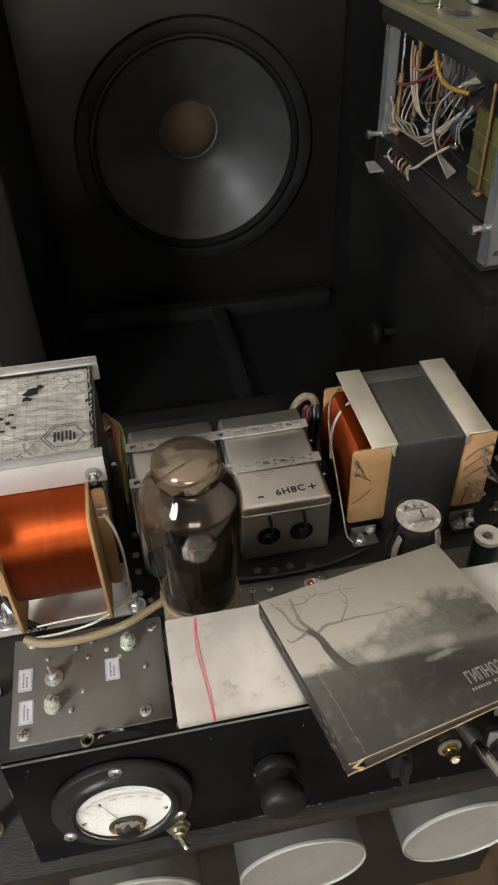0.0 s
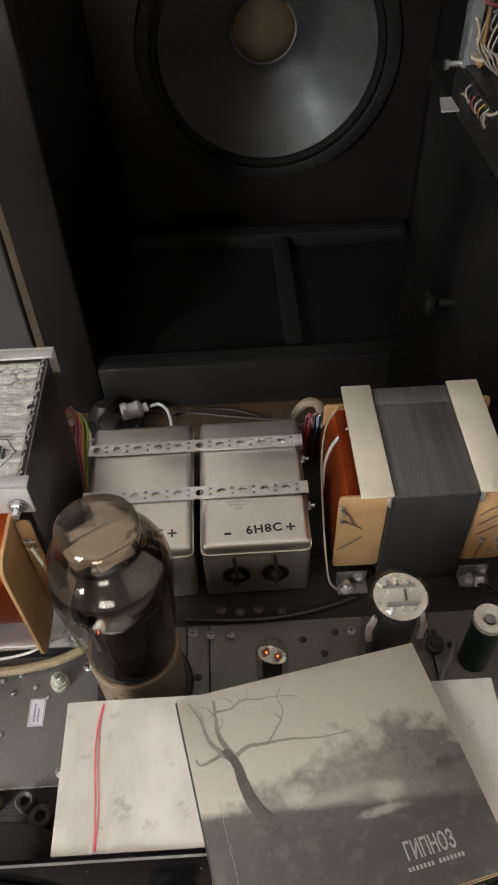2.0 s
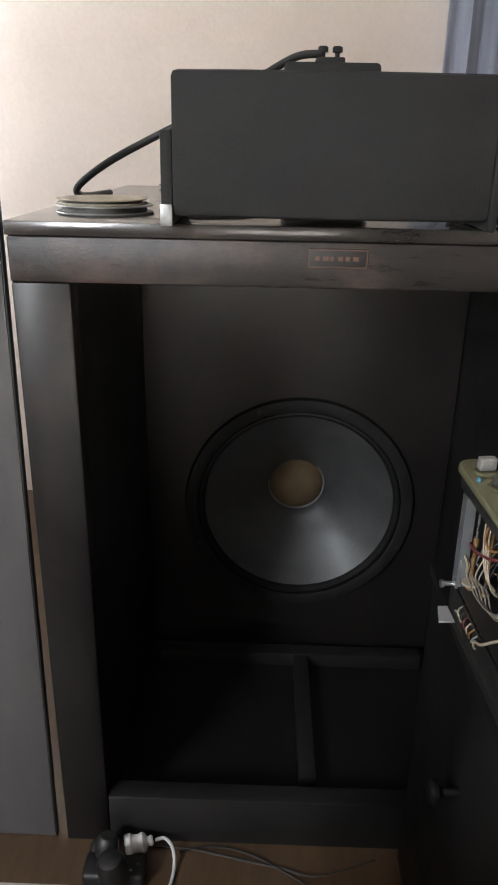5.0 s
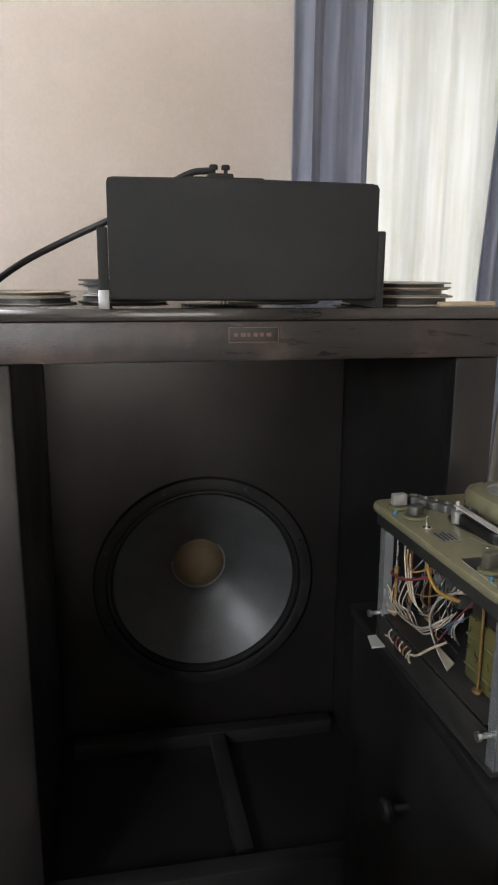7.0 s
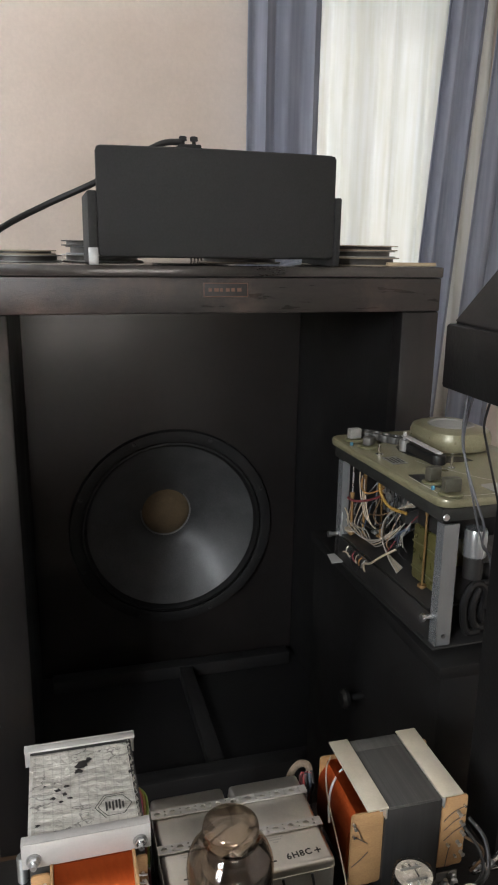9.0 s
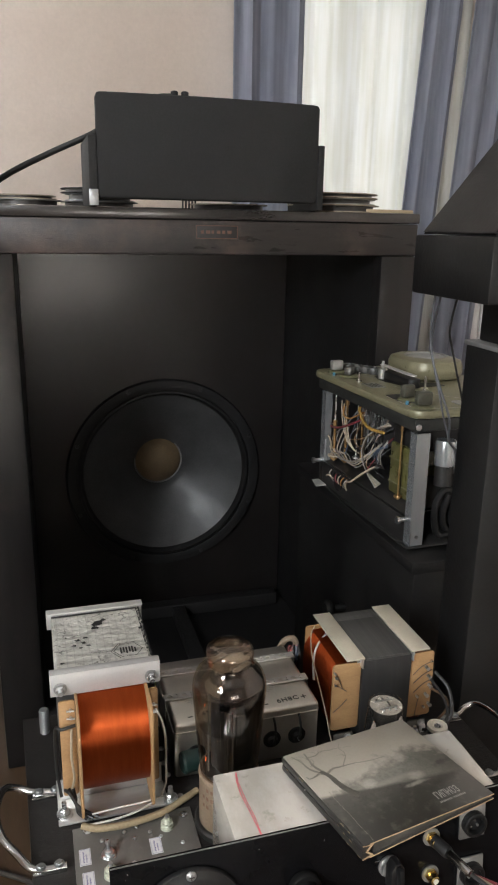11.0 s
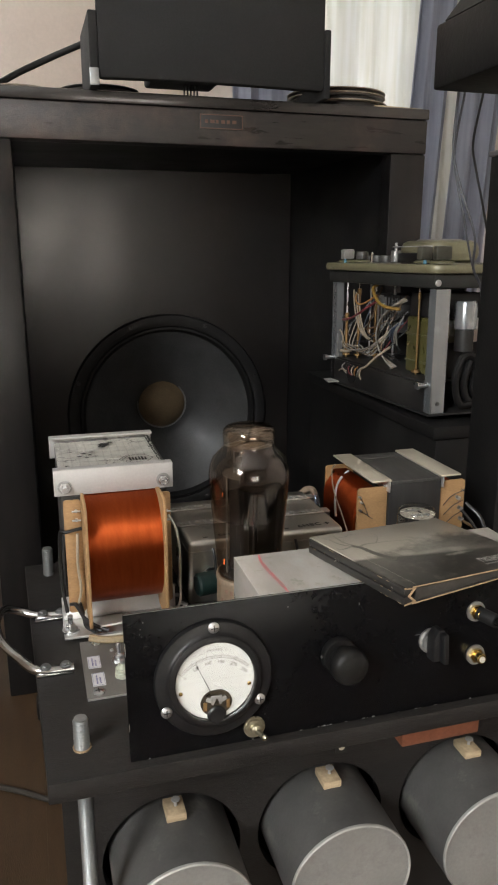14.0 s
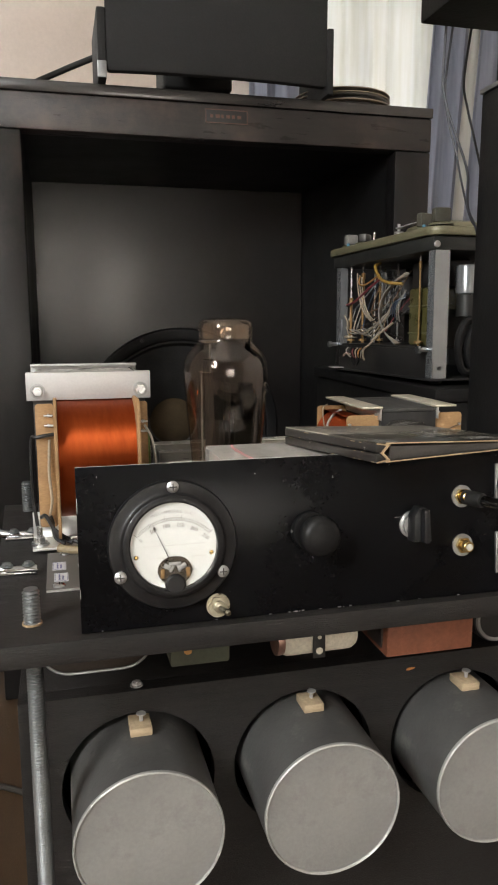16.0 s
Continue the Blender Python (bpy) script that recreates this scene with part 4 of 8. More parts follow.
solid("speaker_cable", rope([(0.244, 1.63, 1.424), (0.20, 1.63, 1.418), (0.14, 1.62, 1.385), (0.06, 1.60, 1.335), (-0.03, 1.60, 1.293), (-0.12, 1.60, 1.247), (-0.18, 1.62, 1.205), (-0.185, 1.68, 1.186), (-0.16, 1.80, 1.185)], 0.0065, 10), "wire_black",
      "thick black cable running from the horn down to the cabinet top", "cable")


def tape_reel(at, r, h, mats, label, seed):
    """A flat spool lying down: two flanges, wound core and hub."""
    ob = thing("tape_reel", label, "tape reel", at, seed * 37.0, "reels on the cabinet")
    x, y, z = at
    for a in (0.0, h - 0.002):
        bm = lathe([(0.010, a), (r, a), (r + 0.0005, a + 0.001), (r, a + 0.002), (0.010, a + 0.002)], (x, y, z), (0, 0, 1), 36)
        part("flange", bm, mats[0], ob)
    part("winding", lathe([(0.03, 0.0021), (r * 0.88, 0.0021), (r * 0.88, h - 0.0021), (0.03, h - 0.0021)], (x, y, z), (0, 0, 1), 36), mats[1], ob)
    part("hub", lathe([(0.004, 0.0021), (0.029, 0.0021), (0.029, h - 0.0021), (0.004, h - 0.0021)], (x, y, z), (0, 0, 1), 24), mats[0], ob)
    return ob


for k, (x, y, r, h, z, mm, lab) in enumerate((
        (0.545, 1.400, 0.098, 0.015, 0.0005, ("wire_beige", "card_dark"), "flat beige tape reel lying on the cabinet top"),
        (0.542, 1.404, 0.094, 0.012, 0.0160, ("steel_dull", "card_dark"), "flat grey tape reel on a stack"),
        (0.540, 1.408, 0.102, 0.010, 0.0285, ("wire_beige", "card_dark"), "thin beige tape reel on top of a stack"),
        (0.340, 1.50, 0.085, 0.014, 0.0005, ("wire_beige", "card_dark"), "flat beige tape reel under the horn"),
        (0.060, 1.51, 0.080, 0.013, 0.0005, ("steel_dull", "card_dark"), "dark tape reel beside the horn"),
        (0.062, 1.512, 0.080, 0.010, 0.0295, ("black_plain", "card_dark"), "thin black tape reel on a stack"),
        (0.062, 1.512, 0.072, 0.015, 0.0140, ("wire_grey", "card_dark"), "grey tape reel in a stack"),
        (-0.095, 1.44, 0.075, 0.012, 0.0005, ("steel_dull", "card_dark"), "flat grey tape reel near the cabinet's edge"),
        (-0.100, 1.45, 0.070, 0.008, 0.0130, ("wire_beige", "card_dark"), "thin pale tape reel near the cabinet's edge"))):
    tape_reel((x, y, CZ1 + z), r, h, mm, lab, k)
solid("wooden_stick", box(0.0, 0.11, -0.004, 0.004, 0.0, 0.007, 0.001, m=pose(0.585, 1.312, CZ1 + 0.0005, 0, 0, 6.0)), "pine", "thin pale wooden stick lying on the cabinet top", "stick")

# ---- grey board beside the cabinet ----
leaf = thing("grey_screen", "tall smooth grey board standing on edge beside the cabinet", "screen", (-0.60, 1.290, 0))
part("board", box(-1.05, -0.2275, 1.290, 1.305, 0.0, 2.05, 0.002), "grey_door", leaf)
part("edge_strip", box(-0.2270, -0.2244, 1.290, 1.305, 0.0, 2.05, 0.001), "black_plain", leaf, "black edging strip")
part("stand_foot", box(-0.95, -0.90, 1.17, 1.2895, 0.0, 0.04, 0.003), "black_plain", leaf)
part("stand_foot", box(-0.95, -0.90, 1.3055, 1.42, 0.0, 0.04, 0.003), "black_plain", leaf)
leaf.matrix_basis = pose(-0.60, 1.290, 0.0045, 0, 0.60, 0)

# ---- socket, plug and cords on the floor ----
sock = thing("power_socket", "black extension socket block lying on the floor", "socket", (-0.09, 1.215, 0))
part("body", box(-0.150, -0.035, 1.180, 1.235, 0.0, 0.035, 0.008, 3), "black_plain", sock)
part("plug_body", lathe([(0, 0), (0.019, 0), (0.022, 0.01), (0.022, 0.03), (0.014, 0.042), (0, 0.044)], (-0.112, 1.225, 0.0355), (0.1, 0.2, 1), 20), "black_plain", sock, "round black plug")
part("plug_body", lathe([(0, 0), (0.017, 0), (0.020, 0.01), (0.020, 0.03), (0.012, 0.040), (0, 0.042)], (-0.128, 1.245, 0.001), (0.0, 0.1, 1), 20), "black_plain", sock, "round black plug")
part("adaptor", lathe([(0, 0), (0.024, 0), (0.027, 0.010), (0.027, 0.045), (0.020, 0.060), (0.010, 0.064), (0, 0.064)], (-0.085, 1.178, 0.0355), (-0.1, -0.15, 1), 24), "black_plain", sock, "black rubber mains plug")
for x, y in ((-0.060, 1.192), (-0.048, 1.206)):
    part("contact_pin", cyl((x, y, 0.034), (x, y, 0.039), 0.003, 10), "steel", sock)
plug = thing("white_plug", "white mains connector with a white cord, beside the black socket", "plug", (-0.046, 1.256, 0.036))
part("shell", lathe([(0, 0), (0.0190, 0), (0.0215, 0.003), (0.0215, 0.012), (0.0180, 0.016), (0.0165, 0.026), (0.0190, 0.034), (0.0150, 0.040), (0.0090, 0.043), (0.0085, 0.047), (0.0100, 0.048), (0.0095, 0.052), (0.006, 0.054), (0, 0.054)], (-0.080, 1.246, 0.032), (0.95, 0.25, 0.08), 24), "paper_white", plug)
part("cord", rope([(-0.025, 1.262, 0.034), (-0.006, 1.266, 0.034), (0.010, 1.252, 0.026), (0.016, 1.225, 0.010), (0.010, 1.185, 0.004), (-0.012, 1.158, 0.004), (-0.042, 1.135, 0.004), (-0.066, 1.095, 0.004), (-0.078, 1.050, 0.004), (-0.07, 0.90, 0.004)], 0.0033, 8), "paper_white", plug)
solid("thin_cord", rope([(-0.03, 1.275, 0.004), (0.05, 1.268, 0.004), (0.14, 1.250, 0.004), (0.22, 1.235, 0.004), (0.29, 1.222, 0.004), (0.40, 1.26, 0.004)], 0.0026, 6), "wire_iron", "thin brown cord lying on the floor", "cord")
solid("thin_cord", rope([(0.02, 1.262, 0.004), (0.08, 1.276, 0.004), (0.16, 1.262, 0.004), (0.27, 1.20, 0.004), (0.34, 1.15, 0.004)], 0.0024, 6), "wire_black", "thin black cord lying on the floor", "cord")
solid("floor_cable", rope([(-0.45, 1.10, 0.005), (-0.32, 1.055, 0.005), (-0.25, 1.028, 0.005), (-0.18, 0.985, 0.005), (-0.125, 0.948, 0.005), (-0.05, 0.93, 0.005), (0.05, 0.94, 0.005)], 0.005, 8), "wire_iron", "grey cable lying on the wooden floor", "cable")

# ---- black box under the tube tester ----
side_box = thing("black_side_cabinet", "plain black wooden cabinet under the tube tester", "cabinet", (0.65, 1.0, 0))
part("carcass", box(0.445, 0.85, 0.765, 1.272, 0.0, 0.640, 0.003), "side_black", side_box)
part("top_board", box(0.438, 0.857, 0.760, 1.276, 0.6405, 0.660, 0.003), "side_black", side_box)
knob = part("knob", lathe([(0, 0), (0.007, 0), (0.006, 0.022), (0.010, 0.026), (0.0165, 0.030), (0.0175, 0.036), (0.013, 0.041), (0, 0.043)], (0.4448, 1.005, 0.457), (-1, 0, 0), 24), "knob_black", side_box, "black mushroom-shaped knob")

# ---- post and housing to the side ----
post = thing("black_post", "black square post standing beside the amplifier", "post", (0.46, 0.61, 0))
part("shaft", box(0.418, 0.500, 0.575, 0.643, 0.0, 1.012, 0.002), "side_black", post)
part("cap_plate", box(0.416, 0.502, 0.573, 0.645, 1.0125, 1.018, 0.001), "steel_dull", post, "thin pale metal cap plate")
hood = thing("black_hood", "black pyramid-shaped hood with a straight lower skirt on the post", "hood", (0.46, 0.60, 1.018))
part("neck", box(0.43, 0.49, 0.585, 0.635, 1.0185, 1.0760, 0.002), "side_black", hood)
part("skirt", box(0.332, 0.720, 0.480, 0.634, 1.0765, 1.1410, 0.003), "side_black", hood)
bm = bmesh.new()
lo = [bm.verts.new(c) for c in ((0.336, 0.484, 1.1415), (0.716, 0.484, 1.1415), (0.716, 0.630, 1.1415), (0.336, 0.630, 1.1415))]
hi = [bm.verts.new(c) for c in ((0.50, 0.54, 1.36), (0.58, 0.54, 1.36), (0.58, 0.60, 1.36), (0.50, 0.60, 1.36))]
bm.faces.new(lo[::-1]), bm.faces.new(hi)
for k in range(4):
    bm.faces.new((lo[k], lo[(k + 1) % 4], hi[(k + 1) % 4], hi[k]))
bmesh.ops.bevel(bm, geom=list(bm.edges), offset=0.003, segments=2, affect="EDGES")
part("roof", bm, "side_black", hood)
for k, pts in enumerate(([(0.362, 0.630, 1.0762), (0.366, 0.640, 1.024), (0.371, 0.637, 0.993), (0.378, 0.626, 0.960), (0.394, 0.626, 0.922), (0.412, 0.652, 0.887), (0.440, 0.672, 0.850), (0.468, 0.695, 0.720), (0.470, 0.700, 0.30), (0.470, 0.700, 0.003)],
                         [(0.370, 0.630, 1.0762), (0.377, 0.655, 1.020), (0.383, 0.655, 0.985), (0.390, 0.648, 0.950), (0.404, 0.655, 0.915), (0.424, 0.668, 0.880), (0.452, 0.680, 0.840), (0.480, 0.700, 0.70), (0.484, 0.705, 0.30), (0.484, 0.705, 0.003)],
                         [(0.393, 0.630, 1.0762), (0.402, 0.657, 1.030), (0.413, 0.666, 1.004), (0.424, 0.664, 0.966), (0.440, 0.672, 0.930), (0.470, 0.690, 0.86), (0.495, 0.705, 0.60), (0.498, 0.710, 0.003)])):
    solid("hanging_cable", rope(pts, (0.0015, 0.0013, 0.0014)[k], 8), ("wire_dusk", "wire_dusk", "wire_black")[k], "thin %s cable hanging from the black hood" % ("grey", "grey", "black")[k], "cable")

# ---- tube tester on the side cabinet ----
TA, TR = (0.4500, 0.796, 0.6680), 2.3
tester = thing("tube_tester", "uncased olive tube tester with an open frame full of wires", "tube tester", TA, TR)
TW, TD, TH = 0.235, 0.346, 0.205


def tpart(name, bm, mat, parent=None, label=""):
    return part(name, bm, mat, parent or tester, label, local=True)


# frame: deck, channel, posts
tpart("base_channel", box(0.0, 0.003, 0.0, TD, 0.0, 0.045, 0.0008), "black_plain")
tpart("base_channel", box(TW - 0.003, TW, 0.0, TD, 0.0, 0.045, 0.0008), "black_plain")
tpart("base_plate", box(-0.006, TW + 0.006, -0.004, TD + 0.004, 0.0, 0.003, 0.001), "black_plain", None, "dark base plate")
tpart("deck", box(0.0035, TW - 0.0035, 0.03, TD - 0.01, 0.045, 0.048, 0.0008), "black_plain")
for x, y, sx, w in ((0.0, 0.0, 1, 0.0235), (TW - 0.03, 0.0, -1, 0.030), (0.0, TD - 0.018, 1, 0.014), (TW - 0.03, TD - 0.018, -1, 0.030)):
    bm = prism([(x, y), (x + w, y), (x + w, y + 0.003), (x + 0.003, y + 0.003), (x + 0.003, y + 0.018), (x, y + 0.018)] if sx > 0 else
               [(x, y), (x + 0.030, y), (x + 0.030, y + 0.018), (x + 0.027, y + 0.018), (x + 0.027, y + 0.003), (x, y + 0.003)], "z", 0.0035, TH - 0.0205)
    post_ = tpart("corner_post", bm, "post_steel", None, "bare steel angle post")
    tpart("rivet", cyl((x + w * 0.5, y - 0.0015, 0.018), (x + w * 0.5, y, 0.018), 0.003, 12), "ink", post_)
for y, z in ((0.012, 0.045), (TD - 0.006, 0.046)):
    bm = cyl((-0.016, y, z), (0.0, y, z), 0.0035, 10)
    lathe([(0, 0), (0.006, 0), (0.006, 0.005), (0, 0.005)], (-0.018, y, z), (1, 0, 0), 6, bm)
    tpart("side_bolt", bm, "steel")
tpart("corner_bracket", prism([(-0.024, TD - 0.040), (-0.002, TD - 0.040), (-0.002, TD - 0.002), (-0.016, TD - 0.002)], "z", 0.0035, 0.0055), "alu_matte", None, "thin bright corner tab")
# top plate with a rounded rim
bm = prism(rounded(-0.005, TW + 0.012, 0.002, TD + 0.040, 0.024, 8), "z", TH + 0.0005, TH + 0.014, bevel=0.004)
top_plate = tpart("top_plate", bm, "olive", None, "olive-painted metal control plate")
tpart("under_rail", box(0.0005, TW - 0.002, 0.0075, TD + 0.020, TH - 0.020, TH, 0.003), "rail_dark", None, "dark grey skirt under the control plate")
tpart("rim_screw", cyl((0.006, 0.0045, TH - 0.012), (0.006, 0.0075, TH - 0.012), 0.005, 14, bevel=0.001), "steel")
Z = TH + 0.014
tpart("control_recess", prism([(0.0075, 0.076), (0.026, 0.048), (0.050, 0.080), (0.034, 0.120), (0.0100, 0.1195)], "z", Z + 0.0003, Z + 0.0012), "black_plain", None, "black inset plate round two knobs")
for x, y, r, h, turn, mat in ((0.0235, 0.0748, 0.0130, 0.026, 14, "knob_olive"), (0.0195, 0.0210, 0.0145, 0.026, -6, "knob_olive"), (0.026, 0.284, 0.0150, 0.020, 40, "grey_plastic"), (0.0210, 0.3320, 0.0135, 0.024, 4, "knob_pale")):
    skirt = lathe([(0, 0.0013), (r * 1.22, 0.0013), (r * 1.22, 0.003), (r * 1.05, 0.0050), (0, 0.0055)], (x, y, Z), (0, 0, 1), 28)
    kn = tpart("control_knob", skirt, "olive_dark", None, "round olive knob skirt")
    tpart("grip", box(-r * 0.86, r * 0.86, -r * 0.50, r * 0.50, 0.0057, h, 0.0030, m=pose(x, y, Z, 0, 0, turn)), mat, kn, "tall pale grey bar grip" if mat == "knob_pale" else "tall dark bar grip")
for k in range(6):
    bm = lathe([(0.005, 0.0003), (0.014, 0.0003), (0.015, 0.003), (0.013, 0.012), (0.007, 0.013), (0.005, 0.006)], (0.056 + 0.010 * k, 0.352 - 0.016 * k, Z), (0, 0, 1), 20)
    tpart("tube_socket", bm, "grey_plastic", None, "dark round tube socket")
for x, y, h in ((0.021, 0.2377, 0.018), (0.094, 0.138, 0.024), (0.150, 0.05, 0.013), (0.205, 0.10, 0.020)):
    bm = lathe([(0, 0.0003), (0.006, 0.0003), (0.006, 0.002), (0.0022, 0.0025), (0.0022, h - 0.001), (0.0012, h), (0, h)], (x, y, Z), (0, 0, 1), 12)
    tpart("switch_lever", bm, "chrome")
for x, y in ((0.026, 0.238), (0.012, 0.330), (0.064, 0.150)):
    tpart("plate_screw", lathe([(0, 0.0003), (0.0032, 0.0003), (0.0030, 0.0014), (0, 0.0020)], (x, y, Z), (0, 0, 1), 12), "steel")
for x, y in ((0.0087, 0.0492), (0.0043, 0.3064)):
    tpart("pilot_jewel", lathe([(0, 0.0003), (0.0028, 0.0003), (0.0028, 0.0050), (0.0020, 0.0060), (0, 0.0063)], (x, y, Z), (0, 0, 1), 14), "wire_blue", None, "small bright blue cap")
hood_outline = rounded(0.112, 0.224, 0.192, 0.332, 0.044, 8)
cover = tpart("meter_hood", prism(hood_outline, "z", Z + 0.0005, Z + 0.038, bevel=0.013), "olive", None, "raised olive hood round the meter")
tpart("meter_glass", lathe([(0, 0.0384), (0.034, 0.0384), (0.035, 0.0398), (0.038, 0.0402), (0.040, 0.0384)], (0.168, 0.262, Z), (0, 0, 1), 32), "steel_dull", cover, "round glazed meter opening")
tpart("recess", prism([(0.086, 0.286), (0.074, 0.278), (0.066, 0.254), (0.067, 0.225), (0.078, 0.178), (0.096, 0.166), (0.150, 0.164), (0.150, 0.188), (0.112, 0.200), (0.097, 0.236)], "z", Z + 0.0003, Z + 0.0012), "black_plain", None, "sunken black plate under the lever")
tpart("drum", prism(rounded(0.071, 0.096, 0.148, 0.262, 0.012), "z", Z + 0.0014, Z + 0.017, bevel=0.002), "bakelite", None, "dark drum under the lever")
bm = prism(rounded(-0.0055, 0.0055, -0.062, 0.062, 0.0054), "z", 0.0, 0.0018, bevel=0.0004)
bm.transform(pose(0.0700, 0.190, Z + 0.0262, 0, 0, -2))
cyl((0.0721, 0.2464, Z + 0.0133), (0.0721, 0.2464, Z + 0.034), 0.0026, 10, bm=bm)
tpart("lever_arm", bm, "alu_matte", None, "flat pale metal lever arm")
tpart("lever_post", cyl((0.0721, 0.2464, Z + 0.0014), (0.0721, 0.2464, Z + 0.021), 0.0085, 18, bevel=0.001), "steel_dull")
# pale strokes; the near one paints the highlight along the plate's raised bead
for pts in ([(0.0075, 0.113), (0.0070, 0.024), (0.0120, 0.0155), (0.058, 0.0110), (0.100, 0.0110)], [(0.061, 0.190), (0.066, 0.168), (0.084, 0.132), (0.105, 0.085), (0.120, 0.060)]):
    tpart("printed_line", ribbon(pts, (0.0013,), Z + 0.00035), "edge_pale", None, "thin pale stroke, painted like a lit edge")
label_ = tpart("label_plate", box(0.016, 0.042, 0.178, 0.220, Z + 0.0003, Z + 0.0012), "steel_dull", None, "pale worn metal label")
for k in range(4):
    tpart("label_bar", box(0.019 + 0.006 * k, 0.0215 + 0.006 * k, 0.183, 0.215 - 0.006 * (k % 2), Z + 0.0013, Z + 0.0016), "ink", label_)
tpart("name_plate", prism(rounded(0.085, 0.175, 0.01, 0.05, 0.006), "z", Z + 0.0003, Z + 0.0016), "steel_dull")
for x in (0.02, TW - 0.02):
    tpart("rubber_foot", cyl((x, 0.02, -0.0052), (x, 0.02, -0.0002), 0.008, 16), "rubber")
# brass spindles behind the open side: lower shaft, coupling, thin upper shaft
for x, y, r, top, mat in ((0.017, 0.3190, 0.0026, 0.130, "spindle"), (0.032, 0.3010, 0.0026, 0.174, "spindle"), (0.026, 0.087, 0.0017, 0.177, "spindle"), (0.060, 0.310, 0.0014, 0.176, "steel"), (0.070, 0.240, 0.0018, 0.176, "steel"), (0.060, 0.290, 0.0022, 0.150, "spindle")):
    bm = cyl((x, y, 0.0485), (x, y, top), r, 12)
    lathe([(0, 0), (0.007, 0), (0.007, 0.004), (0, 0.004)], (x, y, 0.052), (0, 0, 1), 6, bm)
    lathe([(r, -0.012), (r * 1.5, -0.011), (r * 1.5, -0.001), (r, 0)], (x, y, top), (0, 0, 1), 12, bm)
    rod_ = tpart("spindle", bm, mat, None, "thin brass spindle" if mat == "spindle" else "thin steel spindle")
    tpart("upper_shaft", cyl((x, y, top), (x, y, TH - 0.0165), 0.0016, 10), "steel", rod_)
tpart("spindle_disc", lathe([(0.004, 0), (0.0115, 0), (0.0115, 0.0035), (0.004, 0.0035)], (0.017, 0.3190, 0.058), (0, 0, 1), 22), "wire_beige", None, "cream disc on the spindle")
spool = tpart("transformer_body", box(0.034, 0.104, 0.067, 0.135, 0.0485, 0.137, 0.004), "olive_coil", None, "olive-lacquered coil block")
tpart("winding_band", box(0.033, 0.105, 0.066, 0.136, 0.066, 0.069, 0.001), "olive_dark", spool)
tpart("winding_band", box(0.033, 0.105, 0.066, 0.136, 0.108, 0.111, 0.001), "olive_dark", spool)
tpart("upper_case", box(0.036, 0.120, 0.052, 0.130, 0.1375, 0.176, 0.003), "black_plain")
for k, (x, y) in enumerate(((0.066, 0.0220), (0.118, 0.0230), (0.170, 0.0220))):
    tpart("canister", lathe([(0, 0), (0.0150, 0), (0.0168, 0.002), (0.0168, 0.038), (0.0150, 0.042), (0, 0.042)], (x, y, 0.124), (0, 0, 1), 28), "post_steel", None, "metal canister")
    tpart("canister_base", lathe([(0, 0), (0.0140, 0), (0.0140, 0.0315), (0, 0.0315)], (x, y, 0.0922), (0, 0, 1), 28), "black_plain", None, "black canister base")
tpart("front_plate", box(0.033, TW - 0.033, 0.0365, 0.0385, 0.0485, 0.103), "black_plain")
tpart("inner_partition", box(0.130, 0.133, 0.12, TD - 0.02, 0.0485, TH - 0.017), "black_plain")
tpart("relay_block", box(0.066, 0.125, 0.215, 0.300, 0.100, 0.165, 0.003), "grey_plastic", None, "grey block of relay contacts")
for k in range(6):
    tpart("contact_strip", box(0.0615, 0.0650, 0.220 + 0.013 * k, 0.2225 + 0.013 * k, 0.104, 0.160, 0.0006), "steel", None, "bright contact strip" if k == 0 else "")
tpart("bush", lathe([(0.003, 0), (0.0075, 0), (0.0075, 0.004), (0.003, 0.004)], (0.022, 0.196, 0.160), (-1, 0, 0), 18), "steel_dull")
tester.matrix_basis = pose(*TA, 0, 0, TR) @ pose(0, 0, 0, -0.7, 0, 0)


def wire(pts, r, colour, label="", sides=6):
    tpart("wire", rope(pts, r, sides, 6), "wire_" + colour, None, label)


rnd = random.Random(11)
for k in range(14):
    y0, y1 = rnd.uniform(0.16, 0.325), rnd.uniform(0.15, 0.32)
    x0, x1 = rnd.uniform(0.024, 0.05), rnd.uniform(0.04, 0.10)
    z0, z1 = rnd.uniform(0.056, 0.09), rnd.uniform(0.13, 0.178)
    pts = [(x0, y0, z0), (x0 - 0.004, 0.6 * y0 + 0.4 * y1 + rnd.uniform(-0.02, 0.02), z0 + 0.012), (0.5 * (x0 + x1) - 0.01, 0.4 * y0 + 0.6 * y1, 0.5 * (z0 + z1)), (x1, y1, z1)]
    wire(pts, rnd.choice((0.0010, 0.0012, 0.0014)), rnd.choice(("dull", "black", "brown", "grey", "slate", "wine")), "" if k else "thin insulated hook-up wire")
# pale bundle bowing from the deck up to the coil block
for k in range(7):
    d = 0.0042 * k
    wire([(0.016 + 0.003 * k, 0.146 + 0.6 * d, 0.0500), (0.014 + 0.001 * k, 0.176 + 0.5 * d, 0.068), (0.012 + 0.0015 * k, 0.196 + 0.5 * d, 0.096 - 0.2 * d), (0.014 + 0.002 * k, 0.189 + 0.4 * d, 0.126 + 0.2 * d), (0.022 + 0.002 * k, 0.168 - 0.3 * d, 0.148 + 0.2 * d), (0.034, 0.146 - 0.4 * d, 0.164 - 0.1 * d)], 0.0013, "beige" if k % 3 else "dull")
